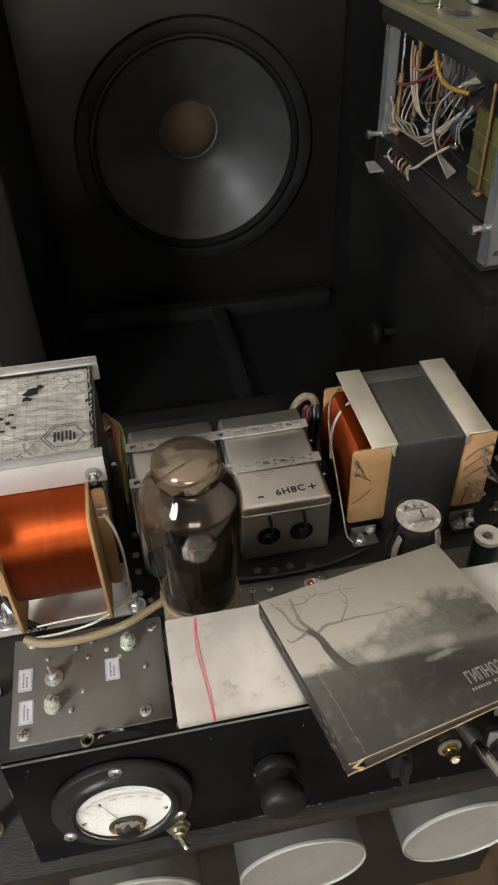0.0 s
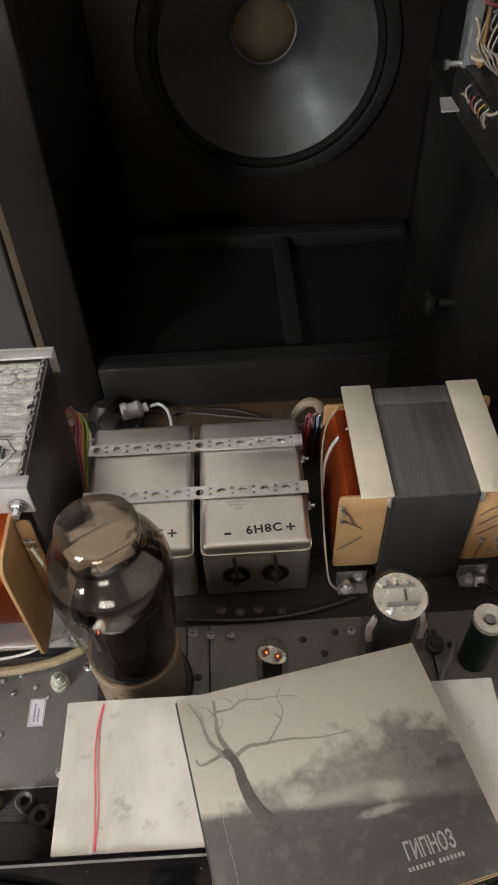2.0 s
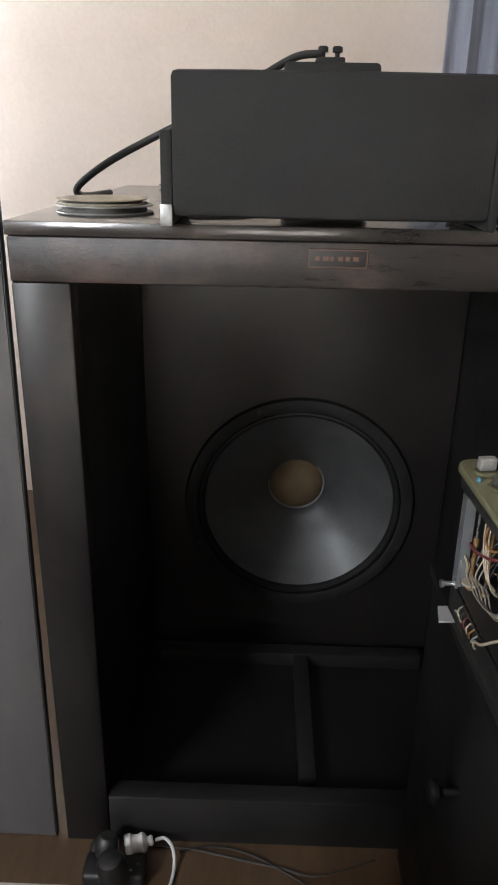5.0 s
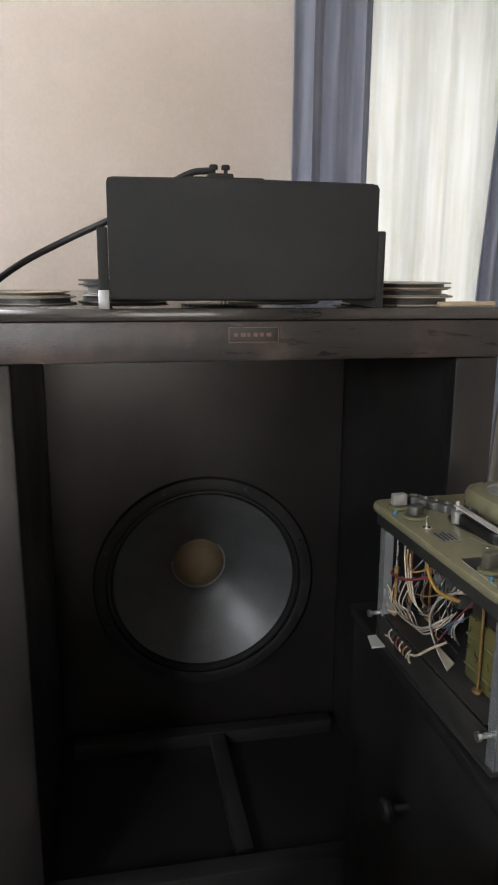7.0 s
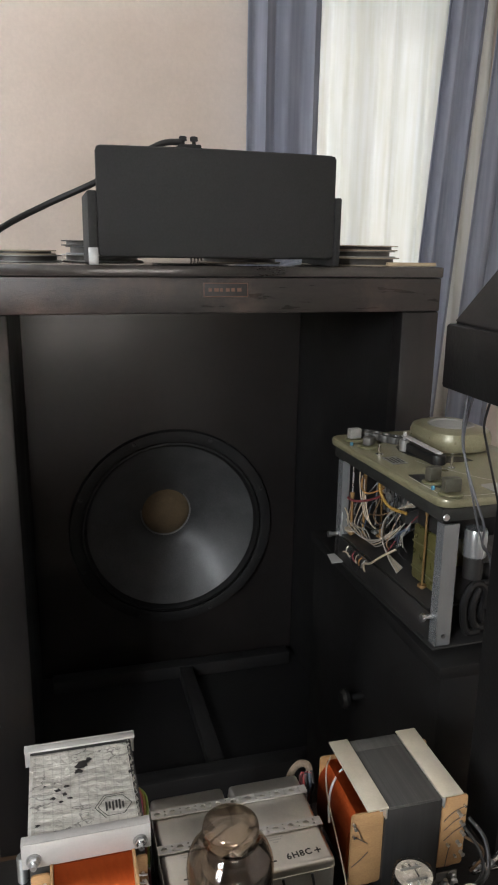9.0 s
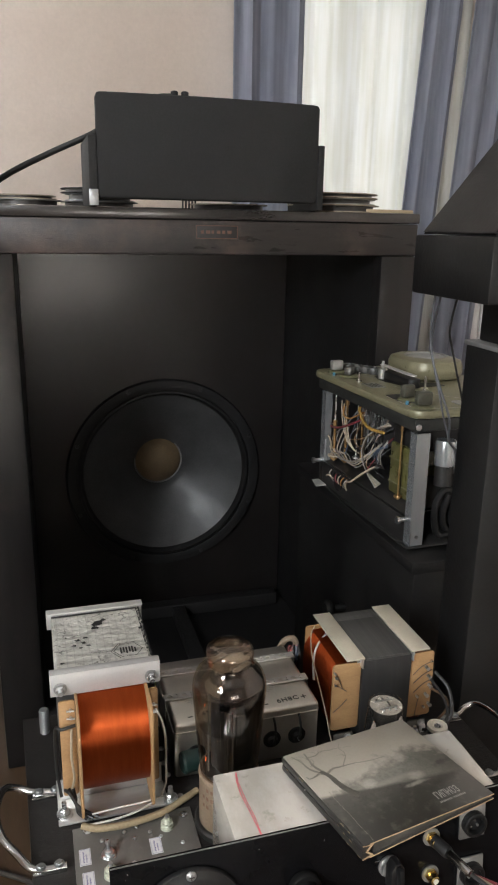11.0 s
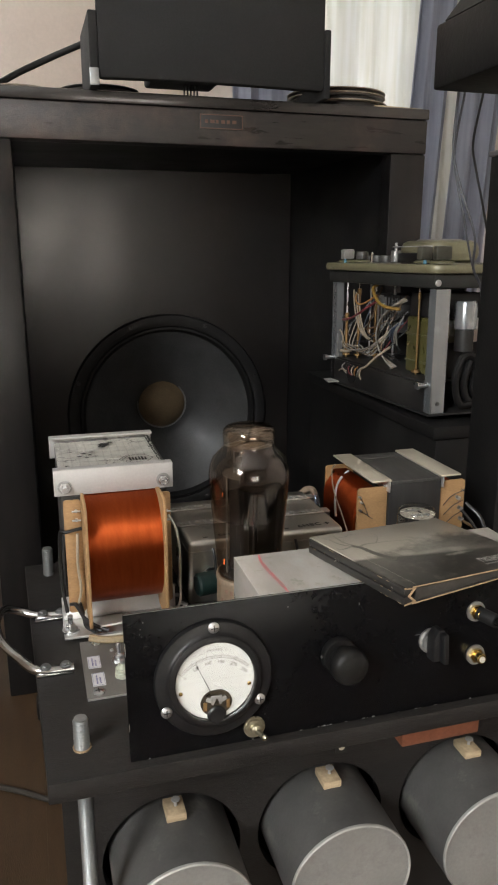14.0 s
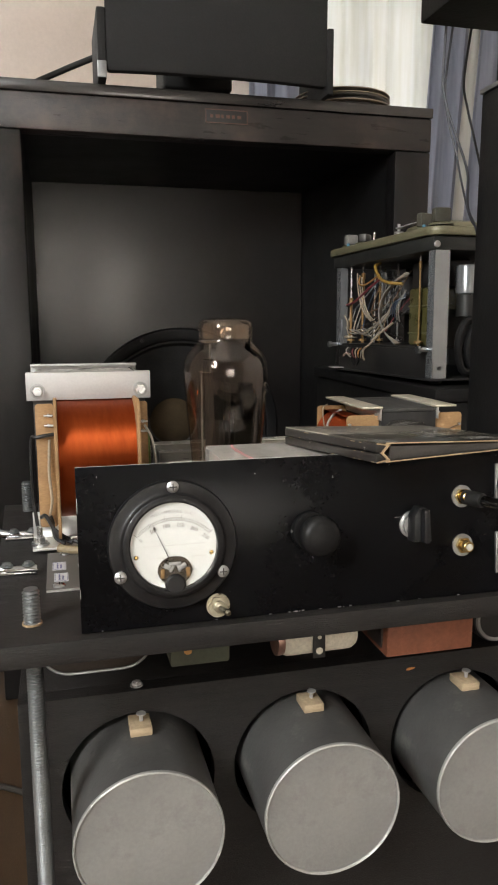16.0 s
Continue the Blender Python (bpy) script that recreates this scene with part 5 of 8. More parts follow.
# loose strands along the deck
for k in range(5):
    wire([(0.020 + 0.004 * k, 0.345 - 0.012 * k, 0.104 + 0.004 * k), (0.012 + 0.003 * k, 0.332 - 0.006 * k, 0.080 - 0.002 * k), (0.012 + 0.003 * k, 0.306 - 0.008 * k, 0.066 + 0.002 * k), (0.010 + 0.003 * k, 0.258 - 0.006 * k, 0.068 - 0.002 * k), (0.012 + 0.003 * k, 0.214 - 0.008 * k, 0.080 + 0.004 * k), (0.024 + 0.003 * k, 0.190 - 0.006 * k, 0.100 + 0.006 * k)], 0.0012, "beige" if k % 2 else "dull")
for k in range(3):
    wire([(0.020, 0.300 - 0.009 * k, 0.172 - 0.004 * k), (0.014, 0.286 - 0.009 * k, 0.152), (0.012, 0.272 - 0.010 * k, 0.126 - 0.003 * k), (0.016, 0.262 - 0.010 * k, 0.102 - 0.002 * k), (0.030, 0.256 - 0.008 * k, 0.084)], 0.0013, "beige")
for k in range(5):
    wire([(0.020 + 0.003 * k, 0.172 - 0.003 * k, 0.098 - 0.003 * k), (0.016 + 0.002 * k, 0.158 - 0.002 * k, 0.108), (0.018 + 0.002 * k, 0.148 - 0.002 * k, 0.118 + 0.002 * k), (0.030, 0.138, 0.124 + 0.003 * k)], 0.0012, "slate" if k < 3 else "dull", "bundle of thin blue wire" if k == 0 else "")
wire([(0.022, 0.214, 0.184), (0.011, 0.210, 0.178), (0.009, 0.200, 0.166), (0.010, 0.186, 0.155), (0.015, 0.170, 0.149), (0.030, 0.150, 0.146)], 0.0027, "yellow", "thick orange-yellow wire", 8)
wire([(0.024, 0.345, 0.120), (0.012, 0.326, 0.117), (0.011, 0.296, 0.121), (0.012, 0.266, 0.131), (0.013, 0.240, 0.142), (0.022, 0.212, 0.158)], 0.0022, "wine", "dark red wire", 8)
wire([(0.020, 0.290, 0.166), (0.011, 0.272, 0.152), (0.012, 0.248, 0.150), (0.026, 0.222, 0.166)], 0.0016, "copper")
wire([(0.020, 0.352, 0.085), (0.008, 0.330, 0.098), (0.009, 0.318, 0.088), (0.012, 0.322, 0.070), (0.022, 0.330, 0.055)], 0.0014, "beige")
# leads through the grommet under the deck
tpart("grommet", lathe([(0.006, 0), (0.016, 0), (0.016, 0.003), (0.006, 0.003)], (-0.0032, 0.256, 0.026), (1, 0, 0), 20), "rubber", None, "black rubber grommet")
for k, colour in enumerate(("dull", "black", "wine", "beige", "copper", "dull")):
    wire([(0.006, 0.290 - 0.013 * k, 0.0440), (-0.005, 0.288 - 0.013 * k, 0.037), (-0.004, 0.280 - 0.010 * k, 0.027), (0.002, 0.268 - 0.006 * k, 0.022)], 0.0013, colour)
wire([(-0.0045, 0.302, 0.026), (-0.0055, 0.288, 0.031), (-0.0060, 0.270, 0.030)], 0.0016, "beige")
wire([(0.020, 0.160, 0.084), (0.004, 0.178, 0.066), (-0.005, 0.196, 0.048), (-0.006, 0.214, 0.040), (-0.003, 0.222, 0.026), (0.006, 0.226, 0.016)], 0.0019, "beige", "cream lead", 8)
for k in range(4):
    pts = [(0.066 + 0.018 * k + 0.020 * math.cos(u), 0.008 + 0.004 * k, 0.048 + (0.040 - 0.004 * k) * math.sin(u)) for u in (0.3 * k, 1.0 + 0.3 * k, 2.0, 3.0 + 0.2 * k, 4.1, 5.2)]
    tpart("cable_loop", rope(pts, 0.0055, 8), "side_black", None, "loop of thick black cable")

# ---- shelf on threaded rods ----
BT = 0.5505
rack = thing("shelf_rack", "black wooden shelf carried by threaded steel rods", "shelf", (0.14, 0.50, 0))
part("shelf_board", prism([(-0.120, 0.300), (0.400, 0.300), (0.402, 0.684), (-0.1350, 0.684)], "z", 0.5340, BT, bevel=0.0015), "black_board", rack, "black-stained board with scuffed edges")


def threaded_rod(x, y, z1, z0=0.0, r=0.006, chipped=True):
    prof = [(0, z0)]
    pitch = 0.0024
    n = int(z1 / pitch)
    for k in range(int(z0 / pitch) + 1, n):
        prof += [(r, k * pitch), (r - 0.0015, (k + 0.5) * pitch)]
    prof += [(r * 0.8, n * pitch), (0, n * pitch)]
    rod = part("threaded_rod", lathe(prof, (x, y, 0.0), (0, 0, 1), 20), "zinc", rack, "zinc-plated threaded rod", sharp=28)
    for a, b in ((0.5260, 0.5335),):
        part("nut", lathe([(r, a), (r * 1.7, a), (r * 1.7, b), (r, b)], (x, y, 0.0), (0, 0, 1), 6), "steel", rod)
    if chipped:
        part("washer", lathe([(r, 0), (r * 1.15, 0), (r * 1.15, 0.0012), (r, 0.0012)], (x, y, BT + 0.0001), (0, 0, 1), 18), "card_brown", rod, "chipped bare wood round the hole")


threaded_rod(-0.0940, 0.335, 0.578)
threaded_rod(-0.1085, 0.651, 0.585, 0.4575, chipped=False)
threaded_rod(0.375, 0.325, 0.578)
threaded_rod(0.385, 0.651, 0.585, 0.4575, chipped=False)

# ---- lower unit with three big capacitors ----
lower = thing("lower_unit", "black boxed power supply with round holes under the shelf", "power supply", (0.14, 0.53, 0))
HOLES = [(-0.0175, 0.374), (0.1275, 0.374), (0.2750, 0.374)]
part("front_board", plate_with_holes(-0.112, 0.395, 0.0, 0.457, [(x, z, 0.0640) for x, z in HOLES], "y", 0.400, 0.416, 40), "black_board", lower)
part("side_board", box(-0.112, -0.098, 0.4165, 0.690, 0.0, 0.457, 0.001), "black_board", lower)
part("side_board", box(0.381, 0.395, 0.4165, 0.690, 0.0, 0.457, 0.001), "black_board", lower)
part("top_board", box(-0.0975, 0.3805, 0.4165, 0.690, 0.445, 0.457, 0.001), "black_board", lower)
part("back_board", box(-0.0975, 0.3805, 0.675, 0.690, 0.0, 0.4445, 0.001), "black_board", lower)
part("bare_chip", prism([(0.2235, 0.4446), (0.2262, 0.4440), (0.2310, 0.4452), (0.2325, 0.4462), (0.2285, 0.4466), (0.2250, 0.4462)], "y", 0.3994, 0.4010), "wire_orange", lower, "chip of bare orange wood")
hex_bolt((-0.0175, 0.408, 0.4575), (0, 0, 1), 0.0042, lower, 0.004, 0.0035, "alu_matte")
hex_bolt((0.262, 0.408, 0.4575), (0, 0, 1), 0.0042, lower, 0.006, 0.004, "wire_copper")
toroid = thing("choke_cover", "dark bronze rounded metal cover under the shelf", "transformer cover", (-0.05, 0.50, 0.457))
part("cover", prism(rounded(-0.095, 0.0, 0.4575, 0.515, 0.026), "y", 0.44, 0.52, bevel=0.004), "dark_bronze", toroid)
ring = rounded(-0.0945, -0.0005, 0.4590, 0.5145, 0.025)
part("rim", rope([(u, 0.4385, v) for u, v in ring + ring[:1]], 0.0013, 8, 1), "steel_dull", toroid, "pale metal rim")

side_can = thing("round_can", "small dark round can lying under the shelf", "capacitor", (0.315, 0.44, 0.457))
part("body", lathe([(0, 0), (0.021, 0), (0.0235, 0.002), (0.0240, 0.006), (0.0240, 0.070), (0, 0.070)], (0.318, 0.405, 0.4816), (0, 1, 0), 36), "black_plain", side_can)
part("rim", lathe([(0.0185, 0.0), (0.0215, -0.0006), (0.0225, 0.0006), (0.0185, 0.0008)], (0.318, 0.4046, 0.4816), (0, 1, 0), 36), "steel_dull", side_can, "pale thin rim")

first = thing("big_capacitor", "large grey cylindrical capacitor wedged in a round hole", "capacitor", (HOLES[0][0], 0.36, HOLES[0][1]), group="capacitors in the lower unit")
x, z = HOLES[0]
part("can", lathe([(0, 0.005), (0.0525, 0.005), (0.0562, 0.003), (0.0567, 0.006), (0.0567, 0.150), (0, 0.150)], (x, 0.3250, z), (0, 1, 0), 56), "cylinder_grey", first)
part("end_disc", lathe([(0, 0.0016), (0.0545, 0.0016), (0.0549, 0.0040), (0, 0.0045)], (x, 0.3250, z), (0, 1, 0), 56), "disc_grey", first, "pale grey end disc")
part("rim", lathe([(0.0547, 0.0044), (0.0548, 0.0008), (0.0557, -0.0002), (0.0566, 0.0006), (0.0569, 0.0022), (0.0568, 0.0030)], (x, 0.3250, z), (0, 1, 0), 56), "rim_grey", first, "thin rolled pale rim")
wedge = part("wooden_wedge", box(x - 0.0088, x + 0.0088, 0.375, 0.398, z + 0.0562, z + 0.0635, 0.001), "pine", first, "raw pine wedge block")
bm = cyl((x + 0.001, 0.386, z + 0.0640), (x + 0.001, 0.386, z + 0.0695), 0.0016, 10)
lathe([(0, 0), (0.0038, 0.0012), (0.004, 0.002), (0, 0.0022)], (x + 0.001, 0.386, z + 0.0685), (0, 0, 1), 14, bm)
part("screw", bm, "alu_matte", wedge)
for x2, z2 in HOLES[1:]:
    copy_thing(first, pose(x2, 0.36, z2))

# things screwed under the shelf
green = thing("green_module", "dark green metal block under the shelf", "capacitor", (0.025, 0.37, 0.503))
part("case", box(0.002, 0.047, 0.340, 0.400, 0.503, 0.5335, 0.002), "green_paint", green)
part("mark", lathe([(0, 0), (0.003, 0), (0.003, 0.0006), (0, 0.0008)], (0.015, 0.3398, 0.5155), (0, -1, 0), 14), "wire_copper", green, "round brass-coloured mark")
cream = thing("paper_capacitor", "cream paper capacitors clamped by a perforated strap under the shelf", "capacitor", (0.12, 0.36, 0.50))
for y, zz in ((0.352, 0.511), (0.383, 0.5115)):
    bm = lathe([(0, 0), (0.011, 0), (0.0135, 0.004), (0.0138, 0.010), (0.0138, 0.054), (0.0135, 0.058), (0.011, 0.062), (0, 0.062)], (0.089, y, zz), (1, 0.03, 0), 28)
    body_ = part("roll", bm, "cream_paper", cream)
    part("end_cap", lathe([(0, 0), (0.0090, 0.0002), (0.0124, 0.0), (0.0128, 0.0030), (0.0120, 0.0060), (0, 0.0060)], (0.0850, y, zz), (1, 0.03, 0), 28), "cap_copper", body_, "dull copper end cap")
strap_ = part("clamp_strap", box(0.112, 0.122, 0.3365, 0.338, 0.499, 0.5335, 0.0004), "black_plain", cream, "dark perforated strap")
for zz in (0.505, 0.516, 0.526):
    part("hole", cyl((0.117, 0.3358, zz), (0.117, 0.3364, zz), 0.0028 if zz != 0.516 else 0.0016, 12), "cream_paper", strap_)
brown = thing("brown_block", "brick-red painted metal block under the shelf", "capacitor", (0.21, 0.37, 0.49))
part("case", box(0.174, 0.250, 0.337, 0.415, 0.4915, 0.5335, 0.0015), "brick_paint", brown)
part("side_tag", box(0.1725, 0.1738, 0.345, 0.372, 0.497, 0.530), "card_dark", brown)

# ---- amplifier: panel, plates, cover ----
amp = thing("tube_amplifier", "home-built tube amplifier with a black front panel on the shelf", "amplifier", (0.14, 0.45, BT))
PY = 0.3070
LEAN = Matrix.Translation((0, PY, BT)) @ pose(0, 0, 0, -6.3, 0, 0) @ Matrix.Translation((0, -PY, -BT))


def lean_back(root, kept=()):
    """Tilts what is mounted on the front panel, with the panel, about its lower edge."""
    todo = [c for c in root.children if c not in kept]
    while todo:
        ob = todo.pop()
        ob.data.transform(PLACE[ob].inverted() @ LEAN @ PLACE[ob])
        todo += list(ob.children)


part("front_panel", box(-0.0615, 0.345, PY, PY + 0.004, BT + 0.0008, 0.6625, 0.0006), "black_panel", amp, "glossy black front panel with scratches")
part("bare_edge", box(-0.0612, 0.3447, PY + 0.0003, PY + 0.0016, 0.66252, 0.6628), "steel_dull", amp, "bare metal top edge of the panel")


def toggle(x, y, z, n, parent, lever, mat="steel", r=0.0062):
    """Panel switch: threaded bush, hexagon nut and lever."""
    n = Vector(n)
    bm = lathe([(0.0035, 0.0002), (r * 1.2, 0.0002), (r * 1.2, 0.001), (0.0035, 0.001)], (x, y, z), n, 22)
    lathe([(0.0035, 0.0011), (r, 0.0011), (r, 0.0035), (0.0035, 0.0035)], (x, y, z), n, 6, bm)
    lathe([(0, 0.0005), (0.0042, 0.0005), (0.0042, 0.0068), (0.0030, 0.0076), (0, 0.0076)], (x, y, z), n, 16, bm)
    sw = part("toggle_switch", bm, mat, parent, "nickel toggle switch with a hexagon nut")
    a = Vector((x, y, z)) + n * 0.0070
    part("lever", lathe([(0, 0), (0.0016, 0), (0.0021, 0.007), (0.0023, 0.009), (0.0016, 0.0103), (0, 0.0105)], a, Vector(lever), 14), mat, sw)
    return sw


toggle(0.0315, PY, 0.5620, (0, -1, 0), amp, (0.45, -0.9, -0.22), "nickel", 0.0070)
rnd = random.Random(17)
for k in range(22):
    u = rnd.uniform(-0.058, 0.30) if k < 8 else rnd.uniform(0.02, 0.20)
    w, h = rnd.uniform(0.0004, 0.0022), rnd.uniform(0.0003, 0.0008)
    part("paint_chip", box(u, u + w, PY - 0.00015, PY + 0.0001, BT + 0.0007 + rnd.uniform(0, 0.0006), BT + 0.0012 + h), "steel_dull", amp, "" if k else "bare metal where the paint has chipped")
for u, v, w, h in ((-0.0614, 0.575, 0.0005, 0.006), (-0.0614, 0.632, 0.0005, 0.010), (-0.048, 0.655, 0.0007, 0.0012), (0.118, 0.646, 0.0005, 0.0018), (0.162, 0.653, 0.0006, 0.0006), (-0.050, 0.6505, 0.0005, 0.0005), (0.060, 0.652, 0.0012, 0.0005), (0.166, 0.614, 0.0050, 0.0004), (0.040, 0.570, 0.0004, 0.0006)):
    part("paint_chip", box(u, u + w, PY - 0.00015, PY + 0.0001, v, v + h), "steel_dull", amp)
# big knob, pointer knob, sockets
kx, kz = 0.0995, 0.6095
kn = part("volume_knob", lathe([(0, 0), (0.0138, 0), (0.0142, 0.001), (0.0142, 0.006), (0.0132, 0.0075), (0.0100, 0.008), (0.0096, 0.0145), (0.0130, 0.0165), (0.0141, 0.0190), (0.0143, 0.0230), (0.0137, 0.0264), (0.0118, 0.0288), (0.0082, 0.0300), (0, 0.0306)], (kx, PY - 0.0004, kz), (0, -1, 0), 40), "knob_black", amp, "black round knob with a skirt")
part("set_screw", cyl((kx - 0.0141, PY - 0.0040, kz + 0.001), (kx - 0.0148, PY - 0.0040, kz + 0.001), 0.0013, 10), "steel_dull", kn)
px_, pz_ = 0.1790, 0.6085
pk = part("selector_bush", lathe([(0, 0), (0.0100, 0), (0.0102, 0.002), (0.0085, 0.003), (0.0085, 0.006), (0.006, 0.0065), (0, 0.0065)], (px_, PY - 0.0004, pz_), (0, -1, 0), 28), "steel_dull", amp, "metal ring under the selector knob")
part("pointer_knob", prism([(px_ - 0.0070, pz_ - 0.0100), (px_ + 0.0070, pz_ - 0.0100), (px_ + 0.0062, pz_ + 0.0090), (px_ + 0.002, pz_ + 0.0150), (px_ - 0.002, pz_ + 0.0150), (px_ - 0.0062, pz_ + 0.0090)], "y", PY - 0.0190, PY - 0.0072, bevel=0.0012), "bakelite", pk, "black pointer knob")
part("pointer_blade", box(px_ - 0.0022, px_ + 0.0022, PY - 0.0260, PY - 0.0192, pz_ - 0.0100, pz_ + 0.0140, 0.001), "bakelite", pk)
for zz in (0.6268, 0.5898):
    bm = lathe([(0.004, 0), (0.0084, 0), (0.0084, 0.0012), (0.004, 0.0012)], (0.2205, PY - 0.0003, zz), (0, -1, 0), 26)
    rc = part("phono_socket", bm, "steel_dull", amp, "gilt phono socket on a pale washer")
    bm = lathe([(0.0042, 0.0013), (0.0062, 0.0013), (0.0062, 0.004), (0.0042, 0.004)], (0.2205, PY - 0.0003, zz), (0, -1, 0), 6)
    lathe([(0, 0.004), (0.0042, 0.004), (0.0042, 0.0100), (0.0036, 0.0105), (0, 0.0103)], (0.2205, PY - 0.0003, zz), (0, -1, 0), 22, bm)
    part("barrel", bm, "brass", rc)
    part("insulator", cyl((0.2205, PY - 0.0107, zz), (0.2205, PY - 0.0114, zz), 0.0026, 16), "ceramic", rc)
for z0, z1 in ((0.6180, 0.6500), (0.5660, 0.5980)):
    xl = part("audio_socket", box(0.2480, 0.2740, PY - 0.0025, PY - 0.0003, z0, z1, 0.0006), "steel_dull", amp, "grey metal audio socket flange")
    xc, zc = 0.261, (z0 + z1) / 2
    part("ring", lathe([(0.0075, 0.0026), (0.0116, 0.0026), (0.0116, 0.0038), (0.0110, 0.0042), (0.0116, 0.0046), (0.0116, 0.0058), (0.0110, 0.0062), (0.0116, 0.0066), (0.0116, 0.0082), (0.0100, 0.0092), (0.0080, 0.0088), (0.0075, 0.0050)], (xc, PY, zc), (0, -1, 0), 30), "knob_black", xl)
    part("insert", cyl((xc, PY - 0.0026, zc), (xc, PY - 0.0036, zc), 0.0074, 26), "bakelite", xl)
    for a in (90, 210, 330):
        part("contact", cyl((xc + 0.0038 * math.cos(radians(a)), PY - 0.0037, zc + 0.0038 * math.sin(radians(a))), (xc + 0.0038 * math.cos(radians(a)), PY - 0.0058, zc + 0.0038 * math.sin(radians(a))), 0.0011, 10), "steel", xl)
can_ = part("meter_can", cyl((0.0012, PY + 0.0045, 0.5950), (0.0012, PY + 0.040, 0.5950), 0.027, 40, bevel=0.002), "black_plain", amp, "black back of the meter behind the panel")
part("can_label", prism([(0.0012 + q * math.cos(radians(a)), 0.5950 + q * math.sin(radians(a))) for q, angles in ((0.0275, range(100, 161, 10)), (0.0271, range(160, 99, -10))) for a in angles], "y", PY + 0.016, PY + 0.031), "paper_white", can_, "white paper label")
lean_back(amp)
cov = part("cover_box", prism([(0.3140, BT + 0.0035), (0.4045, BT + 0.0035), (0.4045, 0.6575), (0.3245, 0.6575)], "x", 0.0420, 0.2895, bevel=0.0010), "alu_cover", amp, "bare aluminium cover with a red pen mark")
bm = ribbon([(0.0632, 0.4025), (0.0612, 0.393), (0.0605, 0.376), (0.0630, 0.350), (0.0642, 0.332), (0.0645, 0.3255)], (0.0007,), 0.6578)
ribbon([(0.0636, 0.4025), (0.0622, 0.390), (0.0628, 0.370), (0.0652, 0.345), (0.0650, 0.3255)], (0.0006,), 0.65785, bm)
part("pen_line", bm, "red_pen", cov, "red felt-pen line")
for y in (0.330, 0.352, 0.385):
    screw((0.0419, y, 0.615 - 0.1 * (y - 0.32)), (-1, 0, 0), 0.0026, amp)
# grey plates
part("bare_edge", box(-0.0853, 0.0363, 0.3915, 0.39195, BT + 0.0004, BT + 0.0021), "alu", amp, "bright cut edge of the plate")
left_plate = part("label_plate", box(-0.0855, 0.0365, 0.3920, 0.4860, BT + 0.0003, BT + 0.0022, 0.0004), "chassis_grey", amp, "grey metal plate with switches and paper labels")
for a, b in ((0.085, 0.1008), (0.1018, 0.1178), (0.1188, 0.285), (0.2865, 0.372)):
    part("deck_plate", box(a, b, 0.4045, 0.5040, BT + 0.0003, BT + 0.0022, 0.0004), "chassis_grey", amp, "grey sheet-metal deck plate")
for x, y in ((-0.0755, 0.4000), (0.0170, 0.4010)):
    screw((x, y, BT + 0.0023), (0, 0, 1), 0.0050, amp)
for x, y in ((-0.071, 0.4800), (0.028, 0.4760)):
    screw((x, y, BT + 0.0023), (0, 0, 1), 0.0044, amp)
for x, y in ((-0.058, 0.463), (-0.035, 0.468), (-0.022, 0.472), (-0.026, 0.458), (-0.010, 0.462), (-0.030, 0.428), (-0.040, 0.413), (0.020, 0.440), (0.000, 0.4535)):
    screw((x, y, BT + 0.0023), (0, 0, 1), 0.0020, amp, "rivet", "steel", 0.0016, False)
for x, y in ((0.106, 0.4975), (0.1195, 0.4955), (0.1345, 0.4945), (0.2275, 0.4920)):
    screw((x, y, BT + 0.0023), (0, 0, 1), 0.0036, amp, "screw", "steel_dull", 0.0022)
for x, y in ((0.110, 0.462), (0.190, 0.487), (0.215, 0.492), (0.205, 0.475), (0.290, 0.487), (0.300, 0.476)):
    screw((x, y, BT + 0.0023), (0, 0, 1), 0.0026, amp, "screw", "ink", 0.0016, False)
for x, y, w, h in ((-0.0755, 0.4470, 0.011, 0.020), (-0.0740, 0.4185, 0.011, 0.020), (-0.0065, 0.4430, 0.0115, 0.020), (0.2985, 0.405, 0.011, 0.022)):
    lab = part("paper_label", box(x - w / 2, x + w / 2, y - h / 2, y + h / 2, BT + 0.0024, BT + 0.0027), "paper_white", amp, "small white printed paper label")
    bm = bmesh.new()
    for dx, n in ((-0.0016, 11), (0.0012, 8)):
        for k in range(n):
            v = y - h * 0.34 + k * h * 0.062
            box(x + dx - 0.0006, x + dx + (0.0006 if k % 3 else 0.0010), v, v + h * 0.040, BT + 0.0028, BT + 0.00288, bm=bm)
    for u0, u1, v0, v1 in ((-0.44, -0.415, -0.46, 0.46), (0.415, 0.44, -0.46, 0.46), (-0.44, 0.44, -0.47, -0.455), (-0.44, 0.44, 0.455, 0.47)):
        box(x + u0 * w, x + u1 * w, y + v0 * h, y + v1 * h, BT + 0.0028, BT + 0.00288, bm=bm)
    part("print_bars", bm, "ink_blue", lab)


